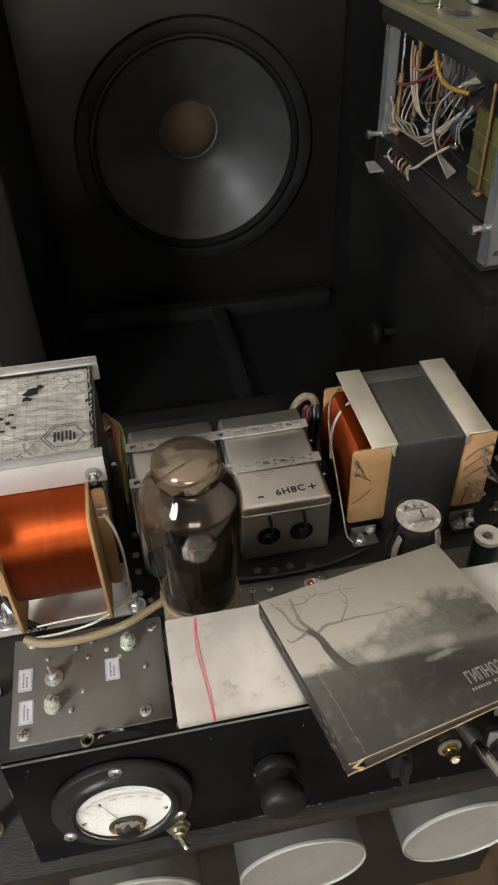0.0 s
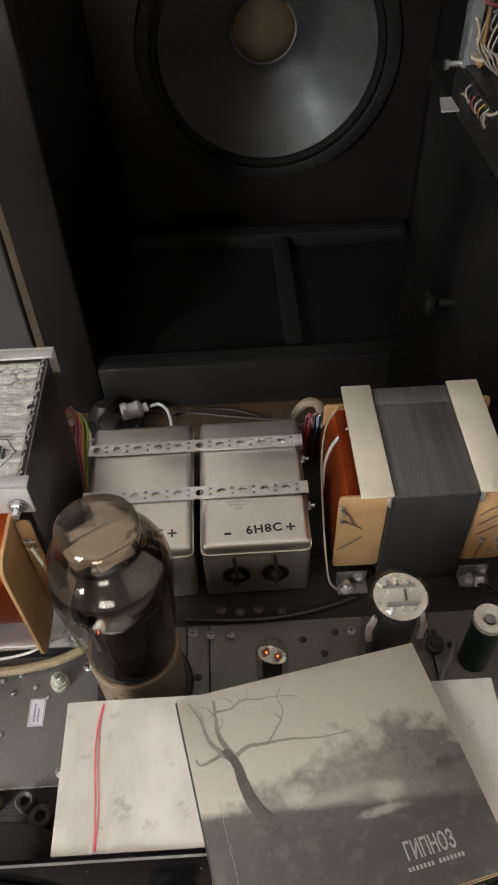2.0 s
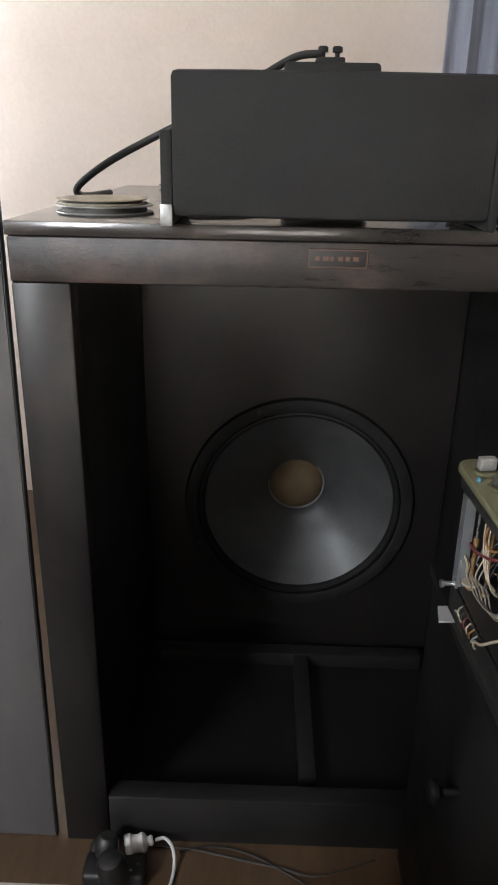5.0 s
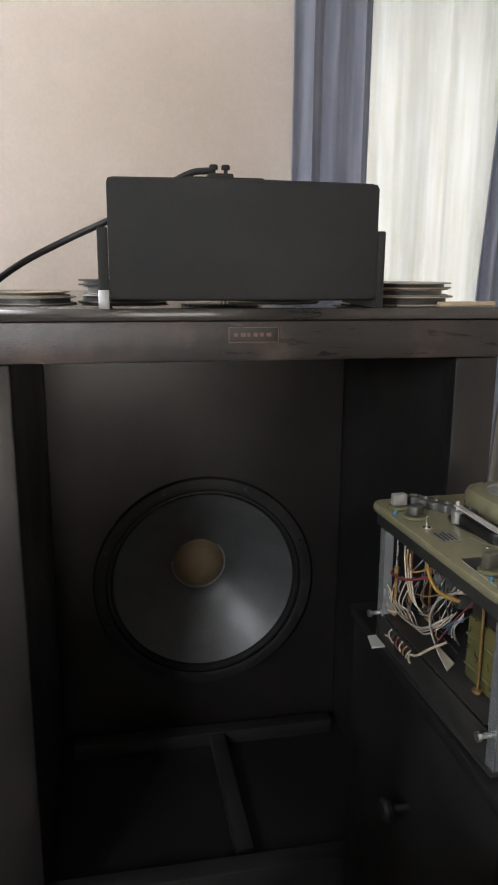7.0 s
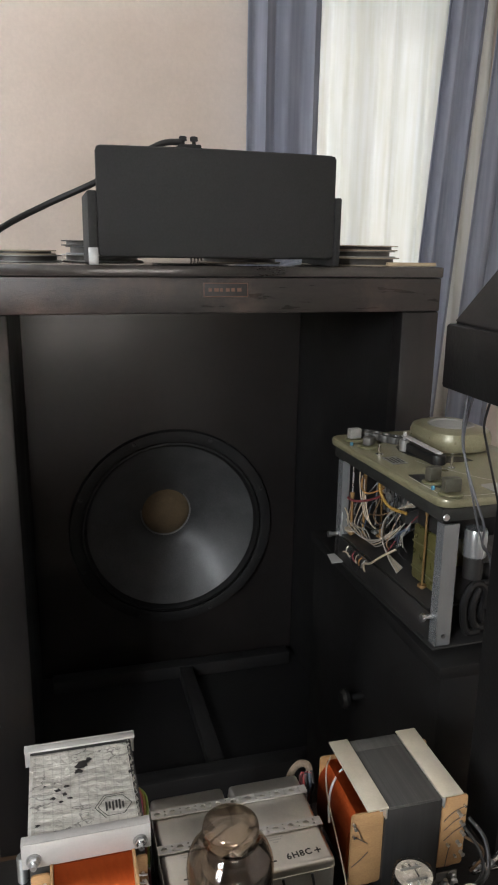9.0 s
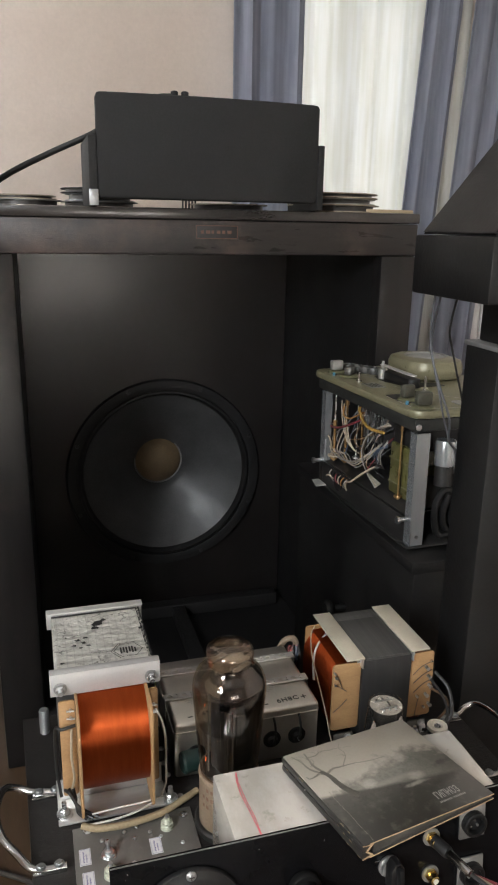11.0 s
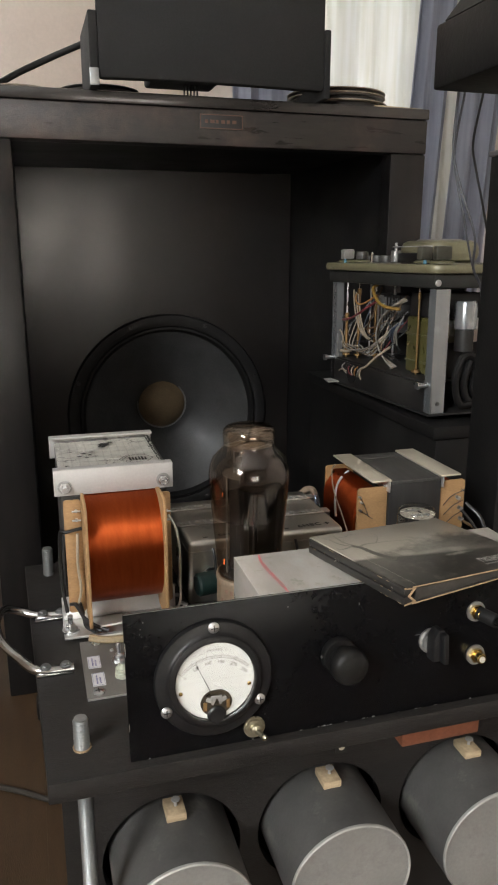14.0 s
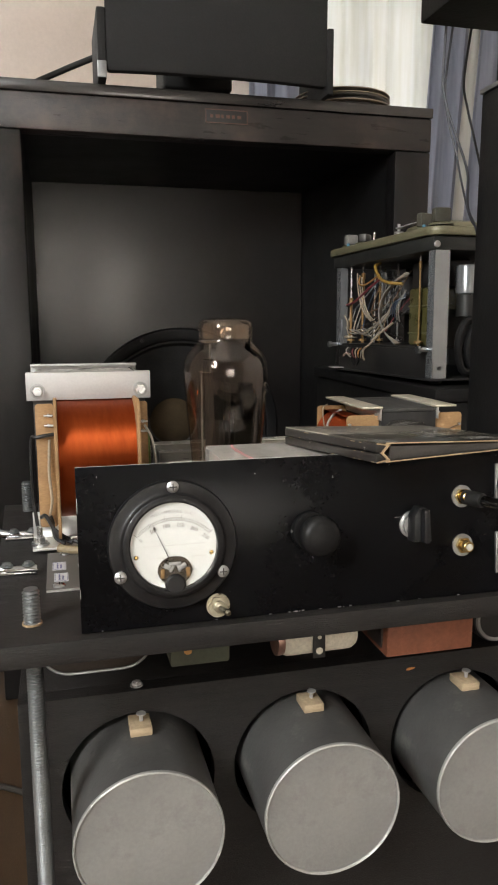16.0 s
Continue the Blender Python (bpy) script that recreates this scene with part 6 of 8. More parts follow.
toggle(-0.0530, 0.4440, BT + 0.0022, (0, 0, 1), amp, (-0.1, 0.1, 1))
for x, y in ((-0.0535, 0.4190), (0.0080, 0.4635)):
    bm = lathe([(0, 0.0002), (0.0066, 0.0002), (0.0066, 0.004), (0.0048, 0.005), (0.0048, 0.009), (0.0038, 0.010), (0.0032, 0.012), (0, 0.0125)], (x, y, BT + 0.0022), (0, 0, 1), 24)
    lathe([(0.0049, 0.005), (0.0066, 0.005), (0.0066, 0.0075), (0.0049, 0.0075)], (x, y, BT + 0.0022), (0, 0, 1), 6, bm)
    tp_ = part("terminal_post", bm, "porcelain", amp, "pale greenish insulated terminal")
    part("slot_head", cyl((x, y, BT + 0.0148), (x, y, BT + 0.0180), 0.0020, 12), "steel_dull", tp_)
part("upright_pin", cyl((-0.0190, 0.360, BT + 0.0005), (-0.0116, 0.362, BT + 0.047), 0.0028, 12, bevel=0.0006), "steel", amp, "bare steel pin")
part("brass_lug", box(-0.0375, -0.0305, 0.3725, 0.3780, BT + 0.0005, BT + 0.009, 0.001), "brass", amp)
for x, y, r, mat in ((-0.0265, 0.3824, 0.0058, "olive_dark"), (-0.0040, 0.3811, 0.0066, "grey_plastic"), (0.0075, 0.3716, 0.0075, "knob_olive")):
    part("stud_cap", lathe([(r * 0.5, 0.004), (r * 0.5, 0.010), (r * 0.8, 0.0115), (r, 0.010), (r, 0.0005), (0, 0.0005), (0, 0.004)], (x, y, BT), (0, 0, 1), 22), mat, amp, "small hollow cap behind the meter")
part("inner_block", box(-0.0130, 0.0080, 0.3520, 0.3640, BT + 0.0005, BT + 0.014, 0.0015), "grey_plastic", amp, "grey block behind the panel")

lead = thing("phono_lead", "phono plug with a silver sleeve in the upper socket", "plug", (0.23, 0.28, 0.625))
part("plug_grip", lathe([(0.0045, 0), (0.0056, 0.001), (0.0056, 0.016), (0.0050, 0.018), (0, 0.018)], (0.2210, PY - 0.0045, 0.6266), (0.25, -1, -0.06), 22), "black_plain", lead)
part("sleeve", lathe([(0, 0), (0.0040, 0.0005), (0.0041, 0.002), (0.0039, 0.022), (0.0030, 0.025), (0, 0.025)], (0.2254, PY - 0.0222, 0.6255), (0.25, -1, -0.06), 22), "worn_chrome", lead)
for k, (mat, r) in enumerate((("wire_black", 0.0018), ("wire_beige", 0.0015), ("wire_wine", 0.0013))):
    part("cord", rope([(0.2315, PY - 0.0470, 0.6240), (0.240 + 0.002 * k, PY - 0.060 + 0.003 * k, 0.620), (0.262 + 0.004 * k, PY - 0.068 + 0.003 * k, 0.600 + 0.003 * k), (0.285 + 0.002 * k, PY - 0.055, 0.57 + 0.004 * k), (0.31, PY - 0.04 - 0.003 * k, 0.545), (0.36 + 0.003 * k, PY - 0.045, 0.48), (0.42 + 0.004 * k, PY - 0.02, 0.30)], r, 8), mat, lead, ("black cord", "beige cord", "dark red cord")[k])

lean_back(lead)

# chrome carrying handles, lying flat on both ends of the shelf
for sgn, x0, lab in ((-1, -0.093, "chrome carrying handle bolted flat on the shelf"), (1, 0.365, "chrome carrying handle bolted flat on the shelf")):
    hd = thing("carrying_handle", lab, "handle", (x0, 0.49, BT), group="carrying handles")
    xs = [x0, x0 + sgn * 0.030, x0 + sgn * 0.046, x0 + sgn * 0.060, x0 + sgn * 0.066, x0 + sgn * 0.060, x0 + sgn * 0.046, x0 + sgn * 0.030, x0]
    ys = [0.440, 0.443, 0.462, 0.480, 0.510, 0.545, 0.553, 0.547, 0.541]
    zs = [0.0042, 0.0046, 0.0085, 0.016, 0.020, 0.016, 0.0085, 0.0046, 0.0042]
    part("bar", rope([(a, b, BT + c) for a, b, c in zip(xs, ys, zs)], 0.0040, 12), "worn_chrome", hd)
    for y in (0.4405, 0.5415):
        part("foot", box(min(x0, x0 + sgn * 0.032), max(x0, x0 + sgn * 0.032), y - 0.0040, y + 0.0040, BT + 0.0002, BT + 0.0036, 0.0012), "worn_chrome", hd)
        for dx in (0.007, 0.024):
            hex_bolt((x0 + sgn * dx, y, BT + 0.0079), (0, 0, 1), 0.0038, hd, 0.0032, 0.0030, "zinc")

# ---- panel meter ----
MX, MZ = 0.0012, 0.6075
meter = thing("panel_meter", "round black milliammeter with a white dial reading near fifty", "panel meter", (MX, PY, MZ))
F = PY - 0.0004
part("bezel", lathe([(0.0000, 0.0), (0.0430, 0.0), (0.0440, 0.0012), (0.0440, 0.0040), (0.0430, 0.0055), (0.0370, 0.0062), (0.0352, 0.0072), (0.0342, 0.0092), (0.0325, 0.0101), (0.0305, 0.0101), (0.0296, 0.0092), (0.0294, 0.0062), (0.0, 0.0060)], (MX, F, MZ), (0, -1, 0), 64), "bakelite", meter, "black moulded bezel")
dial = part("dial", lathe([(0, 0.0062), (0.0292, 0.0062), (0.0292, 0.0066), (0, 0.0066)], (MX, F, MZ), (0, -1, 0), 64), "dial_white", meter)
DY = F - 0.00672
UP = pose(0, 0, 0, 90, 0, 0)
pv = (MX, MZ - 0.0165)


def dial_at(a, r):
    """A place on the scale: a degrees from upright, r from the needle's pivot."""
    return pv[0] + r * math.sin(radians(a)), pv[1] + r * math.cos(radians(a))


bm = bmesh.new()
for k in range(51):
    a = -46 + 92 * k / 50
    long_ = 0.0034 if k % 10 == 0 else (0.0026 if k % 5 == 0 else 0.0018)
    (x0, z0), (x1, z1) = dial_at(a, 0.0335), dial_at(a, 0.0335 + long_)
    w = 0.00011 if k % 10 else 0.00017
    c, s = math.cos(radians(a)) * w, math.sin(radians(a)) * w
    bm.faces.new([bm.verts.new(p) for p in ((x0 - c, DY, z0 + s), (x0 + c, DY, z0 - s), (x1 + c, DY, z1 - s), (x1 - c, DY, z1 + s))])
for k in range(46):
    a0, a1 = -46 + 2 * k, -44 + 2 * k
    for r in (0.0335, 0.0353):
        p = [dial_at(a0, r), dial_at(a1, r), dial_at(a1, r + 0.00018), dial_at(a0, r + 0.00018)]
        bm.faces.new([bm.verts.new((u, DY, v)) for u, v in p])
part("scale_marks", bm, "ink_brown", dial)
for k, t_ in enumerate(("0", "50", "100", "150", "200", "250")):
    a = -46 + 92 * k / 5
    u, v = dial_at(a, 0.0304)
    lettering("scale_number", t_, 0.0036, pose(u, DY, v) @ pose(0, 0, 0, 90, 0, 0) @ pose(0, 0, 0, 0, 0, -a * 0.8), "ink_brown", dial, 0.00002)
for k, ch in enumerate("MILLIAMPERES D.C."):
    a = -21 + 42 * k / 16
    u, v = dial_at(a, 0.0396)
    if ch != " ":
        lettering("scale_title", ch, 0.0028, pose(u, DY, v) @ pose(0, 0, 0, 90, 0, 0) @ pose(0, 0, 0, 0, 0, -a), "ink_soft", dial, 0.00002)
bm = bmesh.new()
for u0, u1, v in ((-0.021, 0.020, 0.0000), (-0.016, -0.007, -0.0082), (0.012, 0.020, -0.0085)):
    k = u0
    while k < u1:
        box(MX + k, MX + k + 0.0014, DY - 0.00002, DY, MZ + v, MZ + v + 0.0008, bm=bm)
        k += 0.0019
part("maker_bars", bm, "ink_faint", dial)
bm = bmesh.new()
a = -24.0
(x0, z0), (x1, z1) = dial_at(a, 0.006), dial_at(a, 0.0338)
c, s = math.cos(radians(a)), math.sin(radians(a))
bm.faces.new([bm.verts.new(p) for p in ((x0 - c * 0.00035, DY - 0.0012, z0 + s * 0.00035), (x0 + c * 0.00035, DY - 0.0012, z0 - s * 0.00035), (x1 + c * 0.0001, DY - 0.0012, z1 - s * 0.0001), (x1 - c * 0.0001, DY - 0.0012, z1 + s * 0.0001))])
u, v = dial_at(a, 0.0315)
box(u - 0.0007, u + 0.0007, DY - 0.0013, DY - 0.0011, v - 0.0012, v + 0.0012, bm=bm)
part("needle", bm, "ink", meter, "thin black needle")
mv = part("movement", prism(rounded(MX - 0.0118, MX + 0.0118, MZ - 0.026, MZ - 0.0072, 0.0100), "y", DY - 0.0014, DY - 0.0002), "movement", meter, "brass movement behind a window")
for dx, dz, w, h, turn in ((-0.0052, -0.0135, 0.0024, 0.0016, 25), (0.0052, -0.0138, 0.0024, 0.0018, -25), (0.0, -0.0118, 0.0042, 0.0012, 0), (-0.0086, -0.0180, 0.0014, 0.0032, 4), (0.0086, -0.0180, 0.0014, 0.0032, -4), (-0.0022, -0.0152, 0.0009, 0.0024, 30), (0.0024, -0.0150, 0.0009, 0.0026, -18)):
    part("brass_piece", box(-w, w, -0.0014, 0.0, -h, h, 0.0003, m=pose(MX + dx, DY - 0.0016, MZ + dz, 0, turn, 0)), "spindle" if abs(dx) > 0.008 else "steel_dull", mv)
part("zero_screw", lathe([(0, 0), (0.0070, 0), (0.0070, 0.0030), (0.0056, 0.0042), (0.0035, 0.0044), (0, 0.0038)], (MX, F - 0.0060, MZ - 0.0258), (0, -1, 0), 28), "bakelite", meter)
for dx in (-0.0255, 0.0255):
    part("rivet", lathe([(0, 0), (0.0016, 0), (0.001, 0.0006), (0, 0.0007)], (MX + dx, DY, MZ - 0.0065), (0, -1, 0), 12), "brass", meter)
gl = part("glass", lathe([(0, 0.0085), (0.0295, 0.0085), (0.0295, 0.0093), (0, 0.0093)], (MX, F, MZ), (0, -1, 0), 48), "glass_clear", meter)
gl.visible_shadow = False
for x, z in ((0.0018, 0.6470), (-0.0350, 0.5885), (0.0345, 0.5870)):
    screw((x, F - 0.0056, z), (0, -1, 0), 0.0042, meter, "screw", "steel", 0.0022)
lean_back(meter)

# ---- left transformer ----
tl = thing("output_transformer", "upright transformer with a copper coil and foil tape on top", "transformer", (-0.042, 0.59, BT))
part("core", box(-0.0930, 0.0085, 0.5290, 0.6560, 0.5720, 0.7030, 0.0008), "lam_y", tl, "black laminated iron core")
bm = bmesh.new()
N = 70
grid = []
for j in range(N + 1):
    row = []
    for i in range(N + 1):
        x, y = -0.0932 + 0.1022 * i / N, 0.5340 + 0.1165 * j / N
        h = 0.0009 * noise.fractal(Vector((x * 60, y * 130, 0.3)), 0.8, 2.1, 4) + 0.0007 * abs(noise.noise(Vector((x * 160 + y * 60, y * 45, 2.0))))
        edge = min(i, j, N - i, N - j)
        row.append(bm.verts.new((x, y, 0.7048 + (h if edge > 1 else h * 0.3 - 0.0006 * (2 - edge)))))
    grid.append(row)
for r0, r1 in zip(grid, grid[1:]):
    for i in range(N):
        bm.faces.new((r0[i], r0[i + 1], r1[i + 1], r1[i]))
foil = part("foil_top", bm, "foil", tl, "crinkled silver foil tape", sharp=25)
rnd = random.Random(21)
for cx, cy, r in ((-0.042, 0.622, 0.0062), (-0.035, 0.628, 0.0040), (-0.047, 0.612, 0.0036), (-0.066, 0.590, 0.0028), (-0.060, 0.584, 0.0024), (-0.071, 0.580, 0.0020), (-0.055, 0.577, 0.0022), (-0.064, 0.574, 0.0018), (-0.078, 0.598, 0.0016), (-0.058, 0.594, 0.0020), (0.004, 0.600, 0.0026), (-0.085, 0.548, 0.0022)):
    bm, ring = bmesh.new(), []
    for k in range(9):
        q = r * rnd.uniform(0.45, 1.25)
        ring.append(bm.verts.new((cx + 1.3 * q * math.cos(k * 0.698), cy + q * math.sin(k * 0.698), 0.70665)))
    bm.faces.new(ring)
    part("tear", bm, "black_plain", foil, "dark torn spot")
bm = bmesh.new()
prev = None
for k in range(40):
    y = 0.5350 + 0.1150 * k / 39
    w = rnd.uniform(0.0020, 0.0055)
    cur = (bm.verts.new((0.0092, y, 0.7045)), bm.verts.new((0.0092 - w, y + rnd.uniform(-0.001, 0.001), 0.7063 + rnd.uniform(0, 0.0012))))
    if prev:
        bm.faces.new((prev[0], cur[0], cur[1], prev[1]))
    prev = cur
part("ragged_edge", bm, "foil", foil, "torn pale tape edge")
part("edge_strip", box(0.0045, 0.0090, 0.5350, 0.6500, 0.7055, 0.7060), "black_plain", tl, "dark strip under the torn foil")
for y0, y1, s in ((0.5235, 0.5345, 1), (0.6485, 0.6600, -1)):
    f0, f1 = (y0, y0 + 0.0020) if s > 0 else (y1 - 0.0020, y1)
    br = part("top_bracket", box(-0.0985, 0.0135, f0, f1, 0.6850, 0.7100, 0.0004), "alu_matte", tl, "pale aluminium angle bracket")
    g0, g1 = (f1, y1) if s > 0 else (y0, f0)
    part("flange", box(-0.0985, 0.0135, g0, g1, 0.7080, 0.7100, 0.0004), "alu_matte", br)
for x in (-0.0885, 0.0040):
    hex_bolt((x, 0.5234, 0.6935), (0, -1, 0), 0.0052, tl, 0.010, 0.0045)
part("bottom_bracket", box(-0.0985, 0.0150, 0.4920, 0.5280, BT + 0.0025, BT + 0.0050, 0.0006), "alu", tl, "aluminium foot plate")
part("bottom_bracket", box(-0.0985, 0.0135, 0.5270, 0.5288, BT + 0.0051, 0.5800, 0.0004), "alu", tl)
part("bottom_bracket", box(-0.0920, 0.0135, 0.6562, 0.6580, BT + 0.0030, 0.5800, 0.0004), "alu", tl)
part("core_foot", box(-0.0900, 0.0060, 0.5300, 0.6550, BT + 0.0002, 0.5715, 0.001), "black_plain", tl)
for x, y in ((-0.0920, 0.5050), (0.0180, 0.4980)):
    part("foot_lug", prism(rounded(x - 0.008, x + 0.008, y - 0.008, y + 0.008, 0.007), "z", BT + 0.0051, BT + 0.0070), "steel", tl)
    hex_bolt((x, y, BT + 0.0071), (0, 0, 1), 0.0050, tl, 0.014, 0.005)
front_ = [(0.5290 - 0.0455 * (1 - abs(k / 18 - 1) ** 2.6) ** 0.62, 0.6300 - 0.0555 * (1 - k / 18)) for k in range(37)]
part("coil", prism(front_, "x", -0.0722, -0.0040), "coil_x", tl, "enamelled copper wire coil", sharp=50)
for x0, x1 in ((-0.0752, -0.0724), (-0.0038, -0.0010)):
    part("cheek", prism(rounded(0.4780, 0.5290, 0.5640, 0.6880, 0.012), "x", x0, x1, bevel=0.0005), "fibre", tl, "tan fibreboard coil cheek")
part("terminal_board", prism(rounded(-0.0915, -0.0755, 0.5680, 0.6825, 0.003), "y", 0.5170, 0.5195, bevel=0.0004), "fibre", tl)
part("terminal_board", prism(rounded(-0.0005, 0.0095, 0.5680, 0.6825, 0.003), "y", 0.5170, 0.5195, bevel=0.0004), "fibre", tl)
for x, z in ((-0.0800, 0.6720), (-0.0800, 0.6630), (0.0050, 0.6640), (0.0050, 0.6550)):
    bm = cyl((x - 0.004, 0.5150, z), (x + 0.004, 0.5140, z), 0.0009, 8)
    lathe([(0, 0), (0.0016, 0), (0.0012, 0.003), (0, 0.003)], (x, 0.5168, z), (0, -1, 0), 10, bm)
    part("solder_pin", bm, "steel", tl)
part("lead", rope([(0.0060, 0.5120, 0.6610), (0.0120, 0.5060, 0.6480), (0.0150, 0.5040, 0.6250), (0.0150, 0.5050, 0.5950), (0.0140, 0.5020, 0.5750), (0.0080, 0.4980, 0.5620)], 0.0012, 8), "wire_white", tl, "thin white lead")
part("lead", rope([(-0.0030, 0.4930, 0.5600), (-0.0200, 0.4860, 0.5590), (-0.0450, 0.4830, 0.5575), (-0.0700, 0.4820, 0.5580)], 0.0011, 8), "wire_white", tl)
part("lead", rope([(0.0100, 0.4960, 0.5640), (-0.0100, 0.4880, 0.5680), (-0.0350, 0.4890, 0.5660), (-0.0650, 0.4880, 0.5650)], 0.0010, 8), "wire_white", tl)
part("lead", rope([(-0.0760, 0.5140, 0.6550), (-0.0900, 0.5130, 0.6530), (-0.0960, 0.5200, 0.6480), (-0.0970, 0.5240, 0.6000), (-0.0940, 0.5150, 0.5700)], 0.0017, 8), "wire_black", tl, "black lead")
for k in range(3):
    part("lead", rope([(-0.0900 + 0.004 * k, 0.5130, 0.5790), (-0.0860 + 0.003 * k, 0.5040, 0.5820 - 0.004 * k), (-0.0800, 0.4980, 0.5720), (-0.0780 + 0.004 * k, 0.4940, 0.5640), (-0.0700 + 0.006 * k, 0.4880, 0.5600)], 0.0018, 8), "wire_black", tl)
part("brown_lead", rope([(-0.0800, 0.5150, 0.6500), (-0.0815, 0.5120, 0.6200), (-0.0800, 0.5110, 0.5950), (-0.0830, 0.5130, 0.5780)], 0.0013, 8), "wire_beige", tl)
solid("insulating_sleeve", rope([(-0.0760, 0.4830, BT + 0.0070), (-0.0600, 0.4760, BT + 0.0064), (-0.0300, 0.4740, BT + 0.0064), (0.0050, 0.4800, BT + 0.0064), (0.0320, 0.4930, BT + 0.0064), (0.0480, 0.5020, BT + 0.0064)], 0.0036, 10), "sleeve", "yellowish woven insulating sleeve lying on the plate", "sleeve")
# printed mark on the foil
bm = bmesh.new()
hx, hy = -0.0150, 0.5580
for r in (0.0185, 0.0155):
    ring = [(hx + r * math.cos(radians(60 * k)), hy + r * 0.9 * math.sin(radians(60 * k))) for k in range(7)]
    ribbon(ring[1:5] if r > 0.016 else ring, (0.0008,), 0.70665, bm)
part("print_outline", bm, "ink", tl, "printed hexagon mark")
bm = bmesh.new()
for dx, dy, w, h in ((-0.0078, 0.0, 0.0018, 0.0120), (-0.0048, 0.0010, 0.0018, 0.0095), (-0.0018, -0.0005, 0.0018, 0.0125), (0.0014, 0.0010, 0.0018, 0.0100), (0.0044, 0.0, 0.0018, 0.0125), (0.0074, -0.0010, 0.0018, 0.0090)):
    box(hx + dx - w / 2, hx + dx + w / 2, hy + dy - h / 2, hy + dy + h / 2, 0.70660, 0.70668, bm=bm)
part("print_blocks", bm, "ink", tl)
for k, (col, dz, out) in enumerate((("wine", 0.004, 0.000), ("pink", 0.000, 0.003), ("yellow", 0.000, 0.006), ("yellow", -0.004, 0.009), ("green", -0.002, 0.011), ("white", -0.008, 0.008), ("white", -0.012, 0.012), ("red", -0.016, 0.010), ("brown", -0.020, 0.006), ("wine", -0.024, 0.009))):
    part("lead", rope([(0.0070, 0.6600, 0.6340 + dz), (0.0120 + 0.3 * out, 0.6620, 0.6370 + dz), (0.0165 + 0.7 * out, 0.6500, 0.6330 + dz), (0.0170 + 0.6 * out, 0.6330, 0.6180 + dz), (0.0185 + 0.3 * out, 0.6180, 0.5950 + 0.5 * dz), (0.0205, 0.6060 - 0.001 * k, 0.5720), (0.0205, 0.6000, BT + 0.003)], 0.0014, 6), "wire_" + col, tl, "coloured hook-up lead" if k == 0 else "")

# ---- right transformer ----
tr_ = thing("power_transformer", "transformer wrapped in black tape with pale metal straps on top", "transformer", (0.284, 0.588, BT))
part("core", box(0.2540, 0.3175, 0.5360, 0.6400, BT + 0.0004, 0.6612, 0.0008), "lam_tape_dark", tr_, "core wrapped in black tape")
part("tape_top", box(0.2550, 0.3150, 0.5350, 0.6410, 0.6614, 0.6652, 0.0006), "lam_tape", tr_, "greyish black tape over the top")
for x0, x1, lip in ((0.2320, 0.2550, 0.2540), (0.3150, 0.3395, 0.3150)):
    st = part("top_strap", box(x0, x1, 0.5330, 0.6430, 0.6655, 0.6675, 0.0003), "alu_strip", tr_, "pale aluminium strap")
    u = x1 - 0.0028 if x0 < 0.28 else x0 + 0.0026
    part("lip", box(u, u + 0.0016, 0.5332, 0.6428, 0.6530, 0.6654, 0.0003), "alu", st)
    for v in (0.5400, 0.6360):
        part("bolt", cyl((u - 0.0040, v, 0.6590), (u + 0.0055, v, 0.6590), 0.0016, 10), "steel", st)
part("coil", prism(rounded(0.2160, 0.2538, 0.5640, 0.6540, 0.028, 8), "y", 0.5440, 0.6300), "coil_y", tr_, "enamelled copper wire coil", sharp=50)
part("coil", prism(rounded(0.3178, 0.3480, 0.5640, 0.6540, 0.022, 8), "y", 0.5440, 0.6300), "coil_y", tr_, "enamelled copper wire coil", sharp=50)
for y0 in (0.5395, 0.6305):
    part("cheek", prism(rounded(0.2180, 0.2535, 0.5700, 0.6585, 0.004), "y", y0, y0 + 0.0028, bevel=0.0004), "fibre", tr_, "tan fibreboard cheek")
    part("cheek", prism(rounded(0.3180, 0.3500, 0.5700, 0.6585, 0.004), "y", y0, y0 + 0.0028, bevel=0.0004), "fibre", tr_, "tan fibreboard cheek")
part("tape_loop", rope([(0.2400, 0.6140, 0.6550), (0.2290, 0.6070, 0.6512), (0.2195, 0.6000, 0.6420), (0.2150, 0.5930, 0.6280), (0.2142, 0.5880, 0.6100)], 0.0014, 8), "paper_white", tr_, "white paper tape edge")
part("lead", rope([(0.2290, 0.6280, 0.6600), (0.2170, 0.6100, 0.6580), (0.2120, 0.5900, 0.6400), (0.2105, 0.5600, 0.6200), (0.2110, 0.5360, 0.5950), (0.2140, 0.5270, 0.5700), (0.2200, 0.5250, 0.5600)], 0.0008, 8), "wire_beige", tr_, "thin white lead")
